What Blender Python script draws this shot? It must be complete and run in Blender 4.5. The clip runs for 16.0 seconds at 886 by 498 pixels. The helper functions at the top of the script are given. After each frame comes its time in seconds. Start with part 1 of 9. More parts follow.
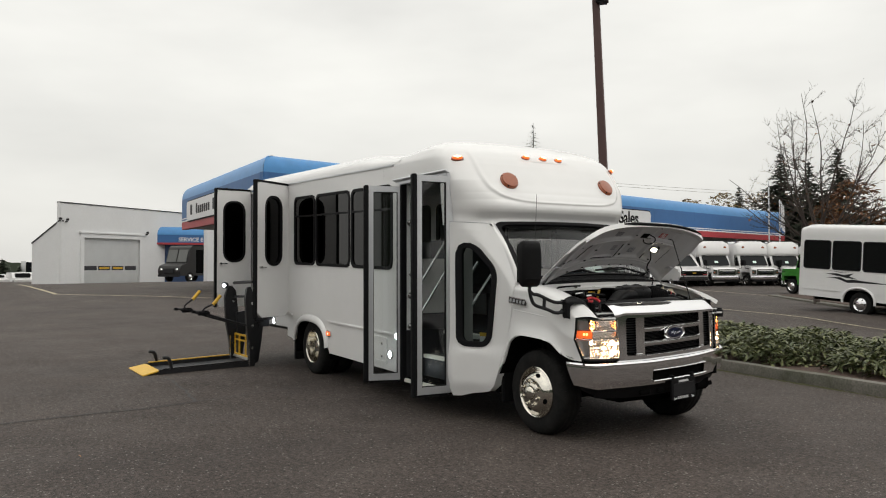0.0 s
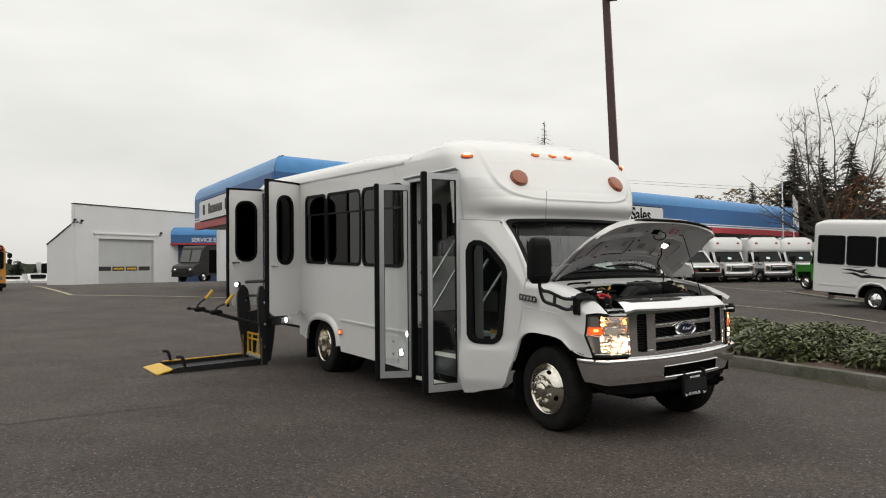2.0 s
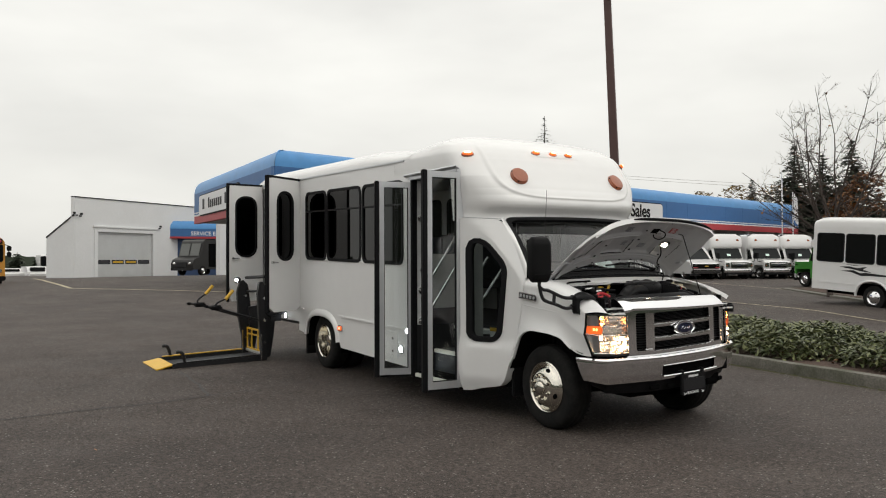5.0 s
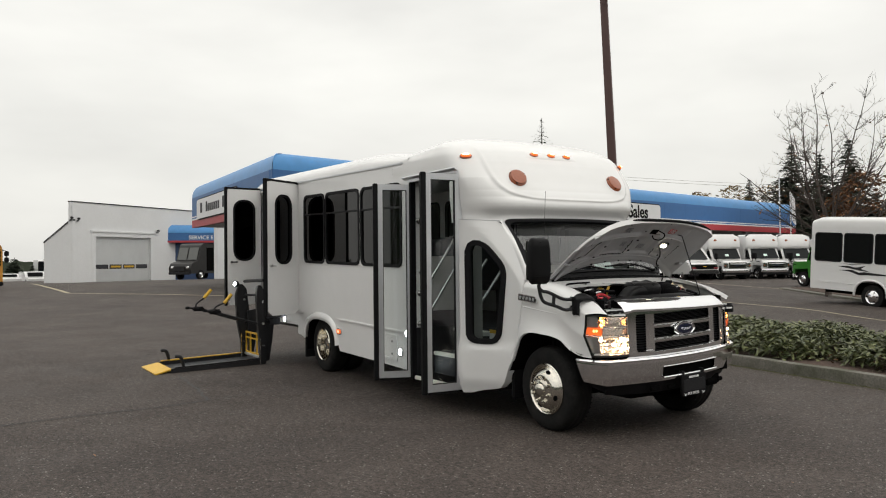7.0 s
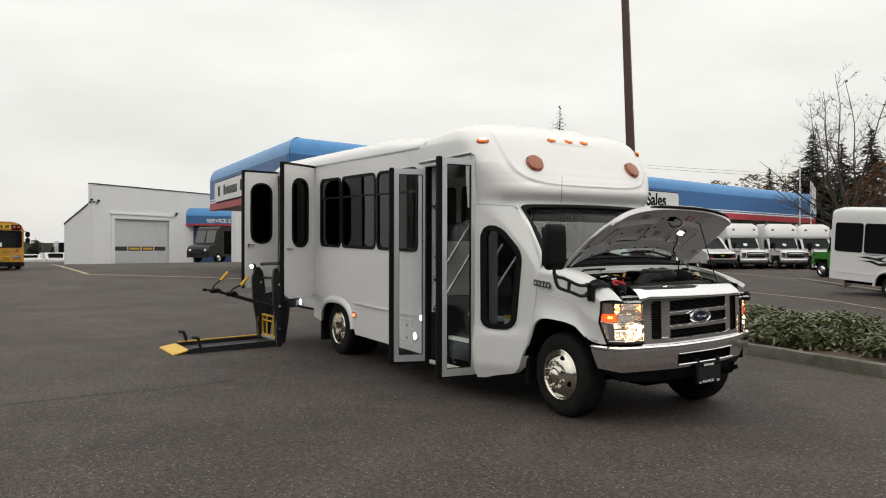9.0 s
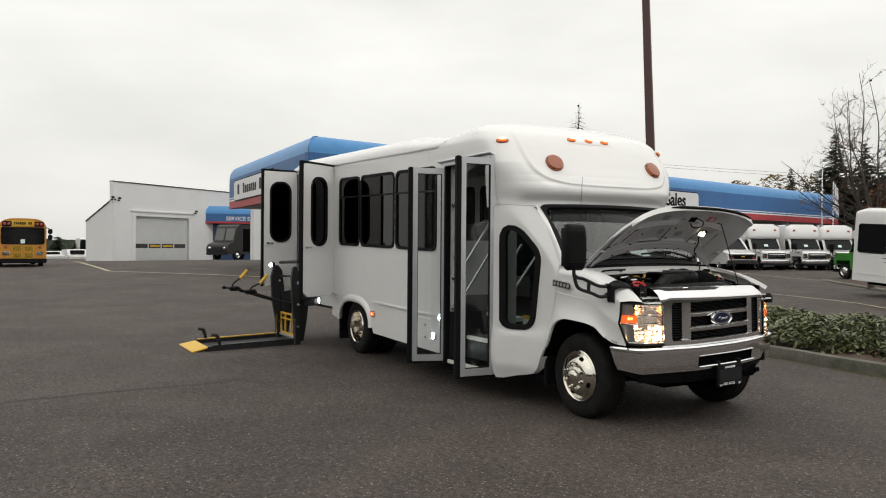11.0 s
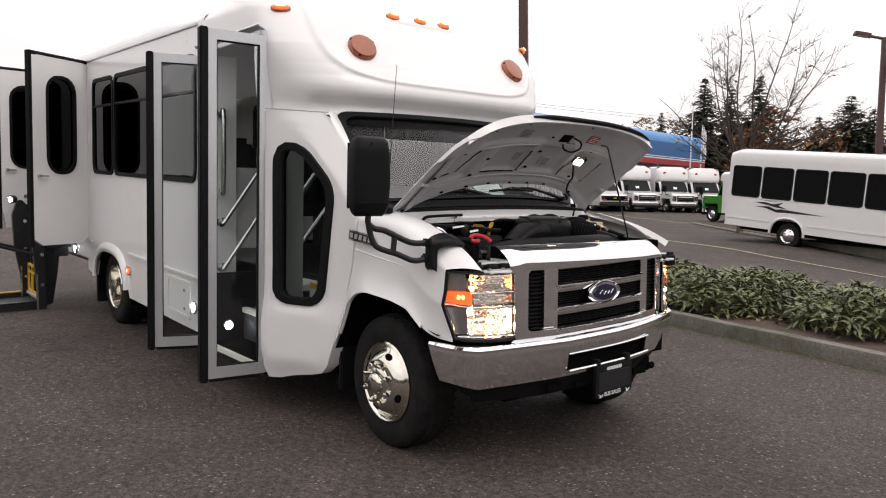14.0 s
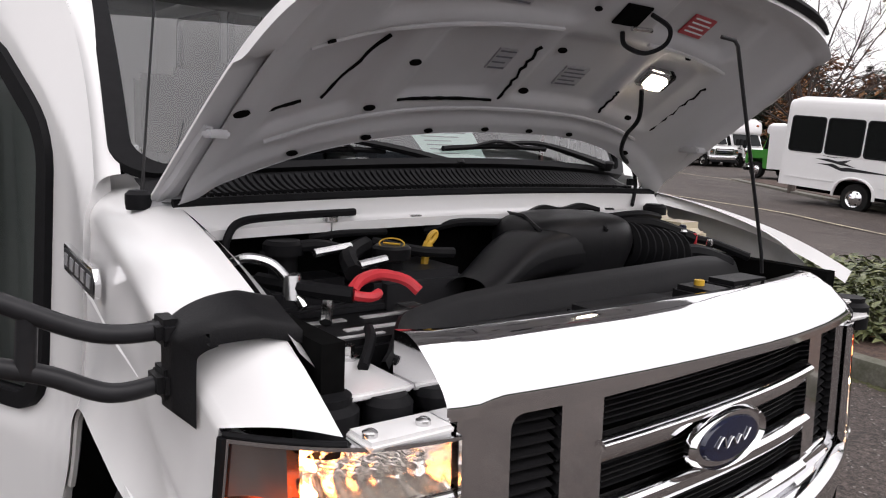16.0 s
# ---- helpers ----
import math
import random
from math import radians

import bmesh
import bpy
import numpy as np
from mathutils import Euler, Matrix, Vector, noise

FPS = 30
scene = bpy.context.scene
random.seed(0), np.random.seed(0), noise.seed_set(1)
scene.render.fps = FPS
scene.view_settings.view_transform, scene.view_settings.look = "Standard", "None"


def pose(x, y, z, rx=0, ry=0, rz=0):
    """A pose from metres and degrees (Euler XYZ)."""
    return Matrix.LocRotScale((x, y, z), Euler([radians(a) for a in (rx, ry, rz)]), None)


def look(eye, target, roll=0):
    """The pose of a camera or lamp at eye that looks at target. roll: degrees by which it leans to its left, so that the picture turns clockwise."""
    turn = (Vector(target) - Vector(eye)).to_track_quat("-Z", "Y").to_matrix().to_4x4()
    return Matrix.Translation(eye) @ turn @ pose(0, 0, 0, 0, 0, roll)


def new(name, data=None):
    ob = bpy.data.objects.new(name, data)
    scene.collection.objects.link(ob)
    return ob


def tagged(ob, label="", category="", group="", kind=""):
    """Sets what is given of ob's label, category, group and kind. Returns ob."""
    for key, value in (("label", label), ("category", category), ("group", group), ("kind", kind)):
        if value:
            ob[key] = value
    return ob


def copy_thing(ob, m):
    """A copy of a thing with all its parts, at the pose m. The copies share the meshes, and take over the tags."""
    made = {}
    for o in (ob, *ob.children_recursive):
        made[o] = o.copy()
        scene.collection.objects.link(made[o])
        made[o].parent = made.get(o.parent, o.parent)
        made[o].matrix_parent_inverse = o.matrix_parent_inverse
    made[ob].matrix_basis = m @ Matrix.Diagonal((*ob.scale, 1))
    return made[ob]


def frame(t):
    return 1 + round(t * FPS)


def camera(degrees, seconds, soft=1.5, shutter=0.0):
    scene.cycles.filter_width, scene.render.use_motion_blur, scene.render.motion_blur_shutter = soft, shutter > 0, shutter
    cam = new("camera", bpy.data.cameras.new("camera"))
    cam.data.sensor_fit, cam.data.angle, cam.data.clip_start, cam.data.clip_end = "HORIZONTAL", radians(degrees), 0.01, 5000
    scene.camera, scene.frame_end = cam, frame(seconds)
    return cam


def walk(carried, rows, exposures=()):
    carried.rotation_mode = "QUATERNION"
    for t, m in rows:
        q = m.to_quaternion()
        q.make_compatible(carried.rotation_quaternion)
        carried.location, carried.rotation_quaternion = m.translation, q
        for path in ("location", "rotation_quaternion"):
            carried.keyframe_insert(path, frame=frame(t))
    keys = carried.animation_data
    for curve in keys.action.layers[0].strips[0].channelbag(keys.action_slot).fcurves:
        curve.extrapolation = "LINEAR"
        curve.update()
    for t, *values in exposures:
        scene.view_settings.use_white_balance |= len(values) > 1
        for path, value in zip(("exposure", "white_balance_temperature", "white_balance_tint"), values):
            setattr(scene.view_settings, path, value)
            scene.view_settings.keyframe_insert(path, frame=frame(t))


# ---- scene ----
cam = camera(60.0, 16.0, 1.1)
PATH = [
    (0, (5.287, -5.269, 1.477), (3.604, -4.19, 1.524), -0.1),
    (0.5, (5.301, -5.294, 1.469), (3.613, -4.224, 1.52), 0.5),
    (1, (5.301, -5.287, 1.491), (3.608, -4.223, 1.534), -0.1),
    (1.5, (5.3, -5.287, 1.475), (3.603, -4.228, 1.513), -0.2),
    (2, (5.31, -5.265, 1.469), (3.61, -4.212, 1.512), -0.5),
    (2.5, (5.292, -5.274, 1.485), (3.594, -4.222, 1.584), -0.1),
    (3, (5.303, -5.277, 1.46), (3.601, -4.229, 1.501), 0.2),
    (5.5, (5.321, -5.279, 1.504), (3.624, -4.221, 1.533), -0.4),
    (6, (5.314, -5.264, 1.501), (3.617, -4.205, 1.531), -0.7),
    (6.5, (5.306, -5.267, 1.498), (3.609, -4.208, 1.526), 0.1),
    (7, (5.305, -5.279, 1.5), (3.608, -4.22, 1.535), -0.6),
    (7.5, (5.297, -5.274, 1.498), (3.6, -4.216, 1.54), -0.7),
    (8, (5.303, -5.282, 1.503), (3.605, -4.227, 1.542), -0.4),
    (8.5, (5.312, -5.283, 1.491), (3.594, -4.26, 1.529), -0.3),
    (9, (5.31, -5.277, 1.486), (3.591, -4.254, 1.485), 0.1),
    (11.5, (5.276, -5.282, 1.493), (3.528, -4.311, 1.494), 0.1),
    (12, (5.167, -5.145, 1.474), (3.424, -4.164, 1.487), -1.2),
    (12.5, (4.84, -4.756, 1.502), (3.133, -3.715, 1.569), 0.9),
    (13, (4.425, -4.356, 1.429), (2.764, -3.244, 1.36), 1.5),
    (13.5, (4.012, -3.836, 1.416), (2.502, -2.542, 1.204), 1.6),
    (14, (3.486, -3.292, 1.46), (1.925, -2.052, 1.3), 1.4),
    (14.5, (2.949, -2.813, 1.493), (1.43, -1.516, 1.377), 1.6),
    (15, (2.445, -2.251, 1.503), (0.937, -0.948, 1.335), 0.9),
    (15.5, (1.928, -1.777, 1.496), (0.342, -0.574, 1.302), 0.9),
    (16, (1.582, -1.328, 1.485), (-0.002, -0.144, 1.188), 2.4),
]
walk(cam, [(t, look(eye, target, roll)) for t, eye, target, roll in PATH], [(0, -0.53, 6600, 8), (2.2, -0.56, 6600, 8), (3.2, -0.62, 6600, 8), (5.3, -0.49, 6600, 8), (11.5, -0.46, 6600, 8), (12.5, -0.44, 6600, 9), (13.5, -0.36, 6650, 16), (14.5, -0.05, 6450, 16), (15, -0.04, 6450, 17), (15.5, 0.06, 6400, 17), (16, 0.0, 6350, 17)])

# ---- world, sun ----
world = bpy.data.worlds.new("overcast")
scene.world = world
world.use_nodes = True
wn, wl = world.node_tree.nodes, world.node_tree.links
wn.clear()
SUN_EL, SUN_AZ = radians(52), radians(75)
sky = wn.new("ShaderNodeTexSky")
sky.sky_type, sky.sun_disc = "NISHITA", False
sky.sun_elevation, sky.sun_rotation = SUN_EL, SUN_AZ
sky.dust_density = 4.0
w_coord = wn.new("ShaderNodeTexCoord")
w_map = wn.new("ShaderNodeMapping")
w_map.inputs["Scale"].default_value = (1.0, 1.0, 3.2)
w_noise = wn.new("ShaderNodeTexNoise")
w_noise.inputs["Scale"].default_value = 1.9
w_noise.inputs["Detail"].default_value = 5.0
w_noise.inputs["Roughness"].default_value = 0.52
w_ramp = wn.new("ShaderNodeValToRGB")
w_ramp.color_ramp.elements[0].position, w_ramp.color_ramp.elements[0].color = 0.30, (0.90, 0.888, 0.862, 1)
w_ramp.color_ramp.elements[1].position, w_ramp.color_ramp.elements[1].color = 0.66, (1.13, 1.115, 1.075, 1)
w_dim = wn.new("ShaderNodeMixRGB")
w_dim.blend_type = "MULTIPLY"
w_dim.inputs[0].default_value, w_dim.inputs[2].default_value = 1.0, (0.1, 0.1, 0.1, 1)
w_mix = wn.new("ShaderNodeMixRGB")
w_mix.inputs[0].default_value = 0.93
w_bg = wn.new("ShaderNodeBackground")
w_bg.inputs["Strength"].default_value = 1.0
w_out = wn.new("ShaderNodeOutputWorld")
wl.new(w_coord.outputs["Generated"], w_map.inputs["Vector"])
wl.new(w_map.outputs["Vector"], w_noise.inputs["Vector"])
wl.new(w_noise.outputs["Fac"], w_ramp.inputs["Fac"])
wl.new(sky.outputs["Color"], w_dim.inputs[1])
wl.new(w_dim.outputs["Color"], w_mix.inputs[1])
wl.new(w_ramp.outputs["Color"], w_mix.inputs[2])
w_sep = wn.new("ShaderNodeSeparateXYZ")
w_up = wn.new("ShaderNodeMapRange")
w_up.inputs["From Min"].default_value, w_up.inputs["From Max"].default_value = 0.0, 1.0
w_up.inputs["To Min"].default_value, w_up.inputs["To Max"].default_value = 1.10, 2.00
wl.new(w_coord.outputs["Generated"], w_sep.inputs["Vector"])
wl.new(w_sep.outputs["Z"], w_up.inputs["Value"])
wl.new(w_up.outputs["Result"], w_bg.inputs["Strength"])
wl.new(w_mix.outputs["Color"], w_bg.inputs["Color"])
wl.new(w_bg.outputs["Background"], w_out.inputs["Surface"])

sun_data = bpy.data.lights.new("sun", "SUN")
sun_data.energy, sun_data.angle, sun_data.color = 0.5, radians(25), (1.0, 0.97, 0.93)
sun = new("sun", sun_data)
sun.matrix_world = look((math.sin(SUN_AZ) * math.cos(SUN_EL) * 50, math.cos(SUN_AZ) * math.cos(SUN_EL) * 50, math.sin(SUN_EL) * 50), (0, 0, 0))
scene.view_settings.exposure = 0.0

# ---- materials ----


def mat(name, color, rough=0.5, metal=0.0, grain=0.0, grain_scale=40.0, stain=0.0, stain_scale=1.5, bump=0.0, bump_scale=120.0,
        coat=0.0, emit=None, emit_strength=0.0, spec=0.5, stain_color=None, rough_var=0.0):
    """A procedural surface: base colour varied by fine grain and broad stains, with fine relief."""
    m = bpy.data.materials.new(name)
    m.use_nodes = True
    n, l = m.node_tree.nodes, m.node_tree.links
    b = n["Principled BSDF"]
    c = (*color, 1)
    b.inputs["Base Color"].default_value = c
    b.inputs["Roughness"].default_value = rough
    b.inputs["Metallic"].default_value = metal
    b.inputs["Specular IOR Level"].default_value = spec
    if coat:
        b.inputs["Coat Weight"].default_value = coat
        b.inputs["Coat Roughness"].default_value = 0.06
    if emit:
        b.inputs["Emission Color"].default_value = (*emit, 1)
        b.inputs["Emission Strength"].default_value = emit_strength
    co = n.new("ShaderNodeTexCoord")
    out = None
    if grain:
        t = n.new("ShaderNodeTexNoise")
        t.inputs["Scale"].default_value, t.inputs["Detail"].default_value = grain_scale, 4
        l.new(co.outputs["Object"], t.inputs["Vector"])
        r = n.new("ShaderNodeMapRange")
        r.inputs["From Min"].default_value, r.inputs["From Max"].default_value = 0.25, 0.75
        r.inputs["To Min"].default_value, r.inputs["To Max"].default_value = 1 - grain, 1 + grain
        l.new(t.outputs["Fac"], r.inputs["Value"])
        x = n.new("ShaderNodeMixRGB")
        x.blend_type, x.inputs[0].default_value = "MULTIPLY", 1.0
        x.inputs[1].default_value = c
        l.new(r.outputs["Result"], x.inputs[2])
        out = x.outputs["Color"]
    if stain:
        t = n.new("ShaderNodeTexNoise")
        t.inputs["Scale"].default_value, t.inputs["Detail"].default_value = stain_scale, 6
        t.inputs["Roughness"].default_value = 0.62
        l.new(co.outputs["Object"], t.inputs["Vector"])
        r = n.new("ShaderNodeMapRange")
        r.inputs["From Min"].default_value, r.inputs["From Max"].default_value = 0.42, 0.72
        r.inputs["To Max"].default_value = stain
        l.new(t.outputs["Fac"], r.inputs["Value"])
        x = n.new("ShaderNodeMixRGB")
        l.new(r.outputs["Result"], x.inputs[0])
        if out:
            l.new(out, x.inputs[1])
        else:
            x.inputs[1].default_value = c
        x.inputs[2].default_value = (*(stain_color or [v * 0.55 for v in color]), 1)
        out = x.outputs["Color"]
        if rough_var:
            rr = n.new("ShaderNodeMapRange")
            rr.inputs["To Min"].default_value, rr.inputs["To Max"].default_value = max(0.02, rough - rough_var), min(1, rough + rough_var)
            l.new(t.outputs["Fac"], rr.inputs["Value"])
            l.new(rr.outputs["Result"], b.inputs["Roughness"])
    if out:
        l.new(out, b.inputs["Base Color"])
    if bump:
        t = n.new("ShaderNodeTexNoise")
        t.inputs["Scale"].default_value, t.inputs["Detail"].default_value = bump_scale, 3
        l.new(co.outputs["Object"], t.inputs["Vector"])
        u = n.new("ShaderNodeBump")
        u.inputs["Strength"].default_value, u.inputs["Distance"].default_value = bump, 0.004
        l.new(t.outputs["Fac"], u.inputs["Height"])
        l.new(u.outputs["Normal"], b.inputs["Normal"])
    return m


def glass_mat(name, tint, ior=1.5, rough=0.02):
    """A thin pane: clear or tinted, with mirror gloss by Fresnel."""
    m = bpy.data.materials.new(name)
    m.use_nodes = True
    n, l = m.node_tree.nodes, m.node_tree.links
    n.remove(n["Principled BSDF"])
    clear, gloss, mix, fres = n.new("ShaderNodeBsdfTransparent"), n.new("ShaderNodeBsdfGlossy"), n.new("ShaderNodeMixShader"), n.new("ShaderNodeFresnel")
    clear.inputs["Color"].default_value = (*tint, 1)
    gloss.inputs["Roughness"].default_value = rough
    fres.inputs["IOR"].default_value = ior
    l.new(fres.outputs["Fac"], mix.inputs[0])
    l.new(clear.outputs["BSDF"], mix.inputs[1])
    l.new(gloss.outputs["BSDF"], mix.inputs[2])
    l.new(mix.outputs["Shader"], n["Material Output"].inputs["Surface"])
    return m


def asphalt_mat():
    m = bpy.data.materials.new("asphalt")
    m.use_nodes = True
    n, l = m.node_tree.nodes, m.node_tree.links
    b = n["Principled BSDF"]
    co = n.new("ShaderNodeTexCoord")

    def noise_tex(scale, detail=4, rough=0.55):
        t = n.new("ShaderNodeTexNoise")
        t.inputs["Scale"].default_value, t.inputs["Detail"].default_value, t.inputs["Roughness"].default_value = scale, detail, rough
        l.new(co.outputs["Object"], t.inputs["Vector"])
        return t.outputs["Fac"]

    def ramp(sock, a, c0, z, c1):
        r = n.new("ShaderNodeValToRGB")
        r.color_ramp.elements[0].position, r.color_ramp.elements[0].color = a, (*c0, 1)
        r.color_ramp.elements[1].position, r.color_ramp.elements[1].color = z, (*c1, 1)
        l.new(sock, r.inputs["Fac"])
        return r.outputs["Color"]

    def mixed(kind, f, a, c):
        x = n.new("ShaderNodeMixRGB")
        x.blend_type = kind
        for sock, v in ((x.inputs[0], f), (x.inputs[1], a), (x.inputs[2], c)):
            if isinstance(v, float):
                sock.default_value = v
            else:
                l.new(v, sock)
        return x.outputs["Color"]

    broad = ramp(noise_tex(0.35, 6, 0.6), 0.32, (0.0450, 0.0360, 0.0330), 0.68, (0.0790, 0.0650, 0.0590))
    mid = ramp(noise_tex(3.0, 5, 0.65), 0.3, (0.82, 0.82, 0.82), 0.72, (1.12, 1.12, 1.12))
    fine = ramp(noise_tex(62.0, 4, 0.80), 0.36, (0.24, 0.235, 0.235), 0.66, (1.82, 1.78, 1.72))
    coarse = ramp(noise_tex(24.0, 3, 0.6), 0.36, (0.58, 0.575, 0.575), 0.64, (1.42, 1.415, 1.40))
    col = mixed("MULTIPLY", 1.0, mixed("MULTIPLY", 1.0, mixed("MULTIPLY", 1.0, broad, mid), fine), coarse)
    vor = n.new("ShaderNodeTexVoronoi")
    vor.inputs["Scale"].default_value = 46.0
    l.new(co.outputs["Object"], vor.inputs["Vector"])
    pick = n.new("ShaderNodeSeparateColor")
    l.new(vor.outputs["Color"], pick.inputs["Color"])
    rare = n.new("ShaderNodeMath")
    rare.operation, rare.inputs[1].default_value = "GREATER_THAN", 0.91
    l.new(pick.outputs["Red"], rare.inputs[0])
    close = n.new("ShaderNodeMath")
    close.operation, close.inputs[1].default_value = "LESS_THAN", 0.34
    l.new(vor.outputs["Distance"], close.inputs[0])
    both = n.new("ShaderNodeMath")
    both.operation = "MULTIPLY"
    l.new(rare.outputs[0], both.inputs[0])
    l.new(close.outputs[0], both.inputs[1])
    pale = n.new("ShaderNodeMixRGB")
    l.new(both.outputs[0], pale.inputs[0])
    l.new(col, pale.inputs[1])
    pale.inputs[2].default_value = (0.225, 0.21, 0.192, 1)
    l.new(pale.outputs["Color"], b.inputs["Base Color"])
    rr = n.new("ShaderNodeMapRange")
    rr.inputs["To Min"].default_value, rr.inputs["To Max"].default_value = 0.62, 0.95
    l.new(noise_tex(0.9, 5, 0.6), rr.inputs["Value"])
    l.new(rr.outputs["Result"], b.inputs["Roughness"])
    b.inputs["Specular IOR Level"].default_value = 0.35
    u = n.new("ShaderNodeBump")
    u.inputs["Strength"].default_value, u.inputs["Distance"].default_value = 0.9, 0.010
    l.new(noise_tex(70.0, 4, 0.75), u.inputs["Height"])
    l.new(u.outputs["Normal"], b.inputs["Normal"])
    return m


ASPHALT = asphalt_mat()
WHITE = mat("white_gelcoat", (0.77, 0.765, 0.76), 0.25, grain=0.012, grain_scale=6, stain=0.10, stain_scale=1.1, stain_color=(0.66, 0.65, 0.62), coat=0.5, bump=0.02, bump_scale=5)
WHITE_IN = mat("white_inner_panel", (0.74, 0.76, 0.75), 0.5, grain=0.03, stain=0.12)
PRIMER = mat("grey_hood_underside", (0.48, 0.48, 0.495), 0.42, grain=0.04, grain_scale=9, stain=0.25, stain_scale=5, stain_color=(0.38, 0.38, 0.395))
SEAL = mat("black_rubber", (0.009, 0.009, 0.010), 0.55, grain=0.15, bump=0.1, spec=0.09)
# opaque pane whose pale grey base colour stands for its reflection
WINDOW_GREY = mat("painted_reflection_glass", (0.11, 0.115, 0.11), 0.15, grain=0.1)
MOULD = mat("moulded_mirror_plastic", (0.0075, 0.0075, 0.008), 0.5, grain=0.12, bump=0.12, bump_scale=260, spec=0.10)
PLASTIC = mat("black_plastic", (0.011, 0.011, 0.012), 0.42, grain=0.12, stain=0.25, stain_scale=6, stain_color=(0.020, 0.019, 0.019), bump=0.15, bump_scale=260, spec=0.13)
BLACK_METAL = mat("black_powder_coat", (0.02, 0.02, 0.022), 0.38, grain=0.15, stain=0.2, stain_color=(0.05, 0.048, 0.045), spec=0.22)
# near-black: shade of holes and bays put into the colour; also plain black parts
DARK = mat("shade_and_black_parts", (0.006, 0.006, 0.006), 0.9, grain=0.2, spec=0.0)
CHROME = mat("chrome", (0.82, 0.82, 0.83), 0.07, 1.0, stain=0.12, stain_scale=7, stain_color=(0.6, 0.58, 0.55))
RIM = mat("stainless_wheel_cover", (0.70, 0.67, 0.60), 0.13, 1.0, grain=0.04, stain=0.25, stain_scale=9, stain_color=(0.50, 0.46, 0.40))
STEEL = mat("stainless_steel", (0.62, 0.62, 0.62), 0.24, 1.0, grain=0.05, grain_scale=80)
ALU = mat("anodised_aluminium", (0.62, 0.63, 0.65), 0.38, 0.75, grain=0.03, grain_scale=60, stain=0.1)
TYRE = mat("tyre_rubber", (0.0105, 0.0105, 0.0105), 0.78, grain=0.2, stain=0.35, stain_scale=9, stain_color=(0.04, 0.037, 0.034), bump=0.3, bump_scale=90, spec=0.15)
AMBER = mat("amber_lens", (0.30, 0.075, 0.025), 0.3, grain=0.1, coat=0.4, bump=0.2, bump_scale=180)
AMBER_LIT = mat("lit_amber_lens", (0.8, 0.25, 0.03), 0.3, emit=(1.0, 0.11, 0.03), emit_strength=0.9)
AMBER_SPOT = mat("lit_amber_spot", (1.0, 0.5, 0.2), 0.3, emit=(1.0, 0.42, 0.14), emit_strength=4.5)
AMBER_GLOW = mat("lit_amber_bulb", (1.0, 0.5, 0.1), 0.3, emit=(1.0, 0.34, 0.09), emit_strength=26)
WARM_GLOW = mat("lit_halogen_bulb", (1, 0.9, 0.7), 0.3, emit=(1.0, 0.58, 0.30), emit_strength=70)
HOOD_GLOW = mat("lit_hood_bulb", (1, 0.95, 0.85), 0.3, emit=(1.0, 0.88, 0.70), emit_strength=16)
LED_GLOW = mat("lit_led_lens", (1, 1, 1), 0.3, emit=(0.85, 0.93, 1.0), emit_strength=26)
MARK_GLOW = mat("lit_marker_bulb", (1, 0.6, 0.35), 0.3, emit=(1.0, 0.66, 0.40), emit_strength=3.2)
YELLOW = mat("safety_yellow_paint", (0.70, 0.42, 0.03), 0.5, grain=0.08, stain=0.35, stain_scale=7, stain_color=(0.3, 0.2, 0.05))
RED = mat("red_cable_cover", (0.55, 0.03, 0.04), 0.45, grain=0.06)
TAN = mat("cloudy_reservoir_plastic", (0.62, 0.55, 0.40), 0.35, grain=0.05)
PAPER = mat("pale_green_paper", (0.74, 0.90, 0.84), 0.7, grain=0.02)
INK = mat("print_grey", (0.22, 0.25, 0.25), 0.7, grain=0.02)
DECAL_RED = mat("red_label", (0.42, 0.05, 0.06), 0.5, grain=0.05)
DECAL_INK = mat("label_print", (0.14, 0.14, 0.16), 0.6, grain=0.05)
REFLECTOR = mat("lamp_reflector", (0.94, 0.91, 0.87), 0.24, 0.95)
BEZEL = mat("satin_lamp_bezel", (0.30, 0.29, 0.29), 0.32, 0.8, grain=0.05)
DECAL_GREY = mat("grey_label", (0.36, 0.36, 0.38), 0.5, grain=0.08)
ORANGE = mat("orange_label", (0.75, 0.22, 0.06), 0.5, grain=0.05)
SILVER_PRINT = mat("silver_print", (0.5, 0.5, 0.5), 0.4, grain=0.05)
EMBLEM_BLUE = mat("emblem_dark_blue", (0.010, 0.014, 0.042), 0.2, grain=0.05, coat=0.6)
SEAT = mat("grey_seat_cloth", (0.10, 0.105, 0.12), 0.9, grain=0.25, grain_scale=150, spec=0.1)
GREY_PANEL = mat("grey_interior_panel", (0.48, 0.48, 0.47), 0.55, grain=0.05, stain=0.1)
TREAD = mat("black_rubber_tread", (0.03, 0.032, 0.036), 0.6, grain=0.2, bump=0.3, spec=0.2)
BLUE_SILL = mat("pale_step_nosing", (0.72, 0.72, 0.66), 0.5, grain=0.05)
GLASS_DARK = glass_mat("tinted_window_glass", (0.012, 0.0125, 0.013), 1.38)
GLASS_SHIELD = glass_mat("windscreen_glass", (0.55, 0.60, 0.59), 1.28)
GLASS_CLEAR = glass_mat("clear_door_glass", (0.92, 0.96, 0.955), 1.62)
GLASS_SCREEN = glass_mat("sloped_windscreen_glass", (0.80, 0.84, 0.835), 2.05)
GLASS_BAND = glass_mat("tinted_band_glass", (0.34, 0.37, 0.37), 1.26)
GLASS_LAMP = glass_mat("lamp_lens", (0.95, 0.95, 0.95), 1.30)
MIRROR_GLASS = mat("mirror_glass", (0.8, 0.8, 0.8), 0.02, 1.0)
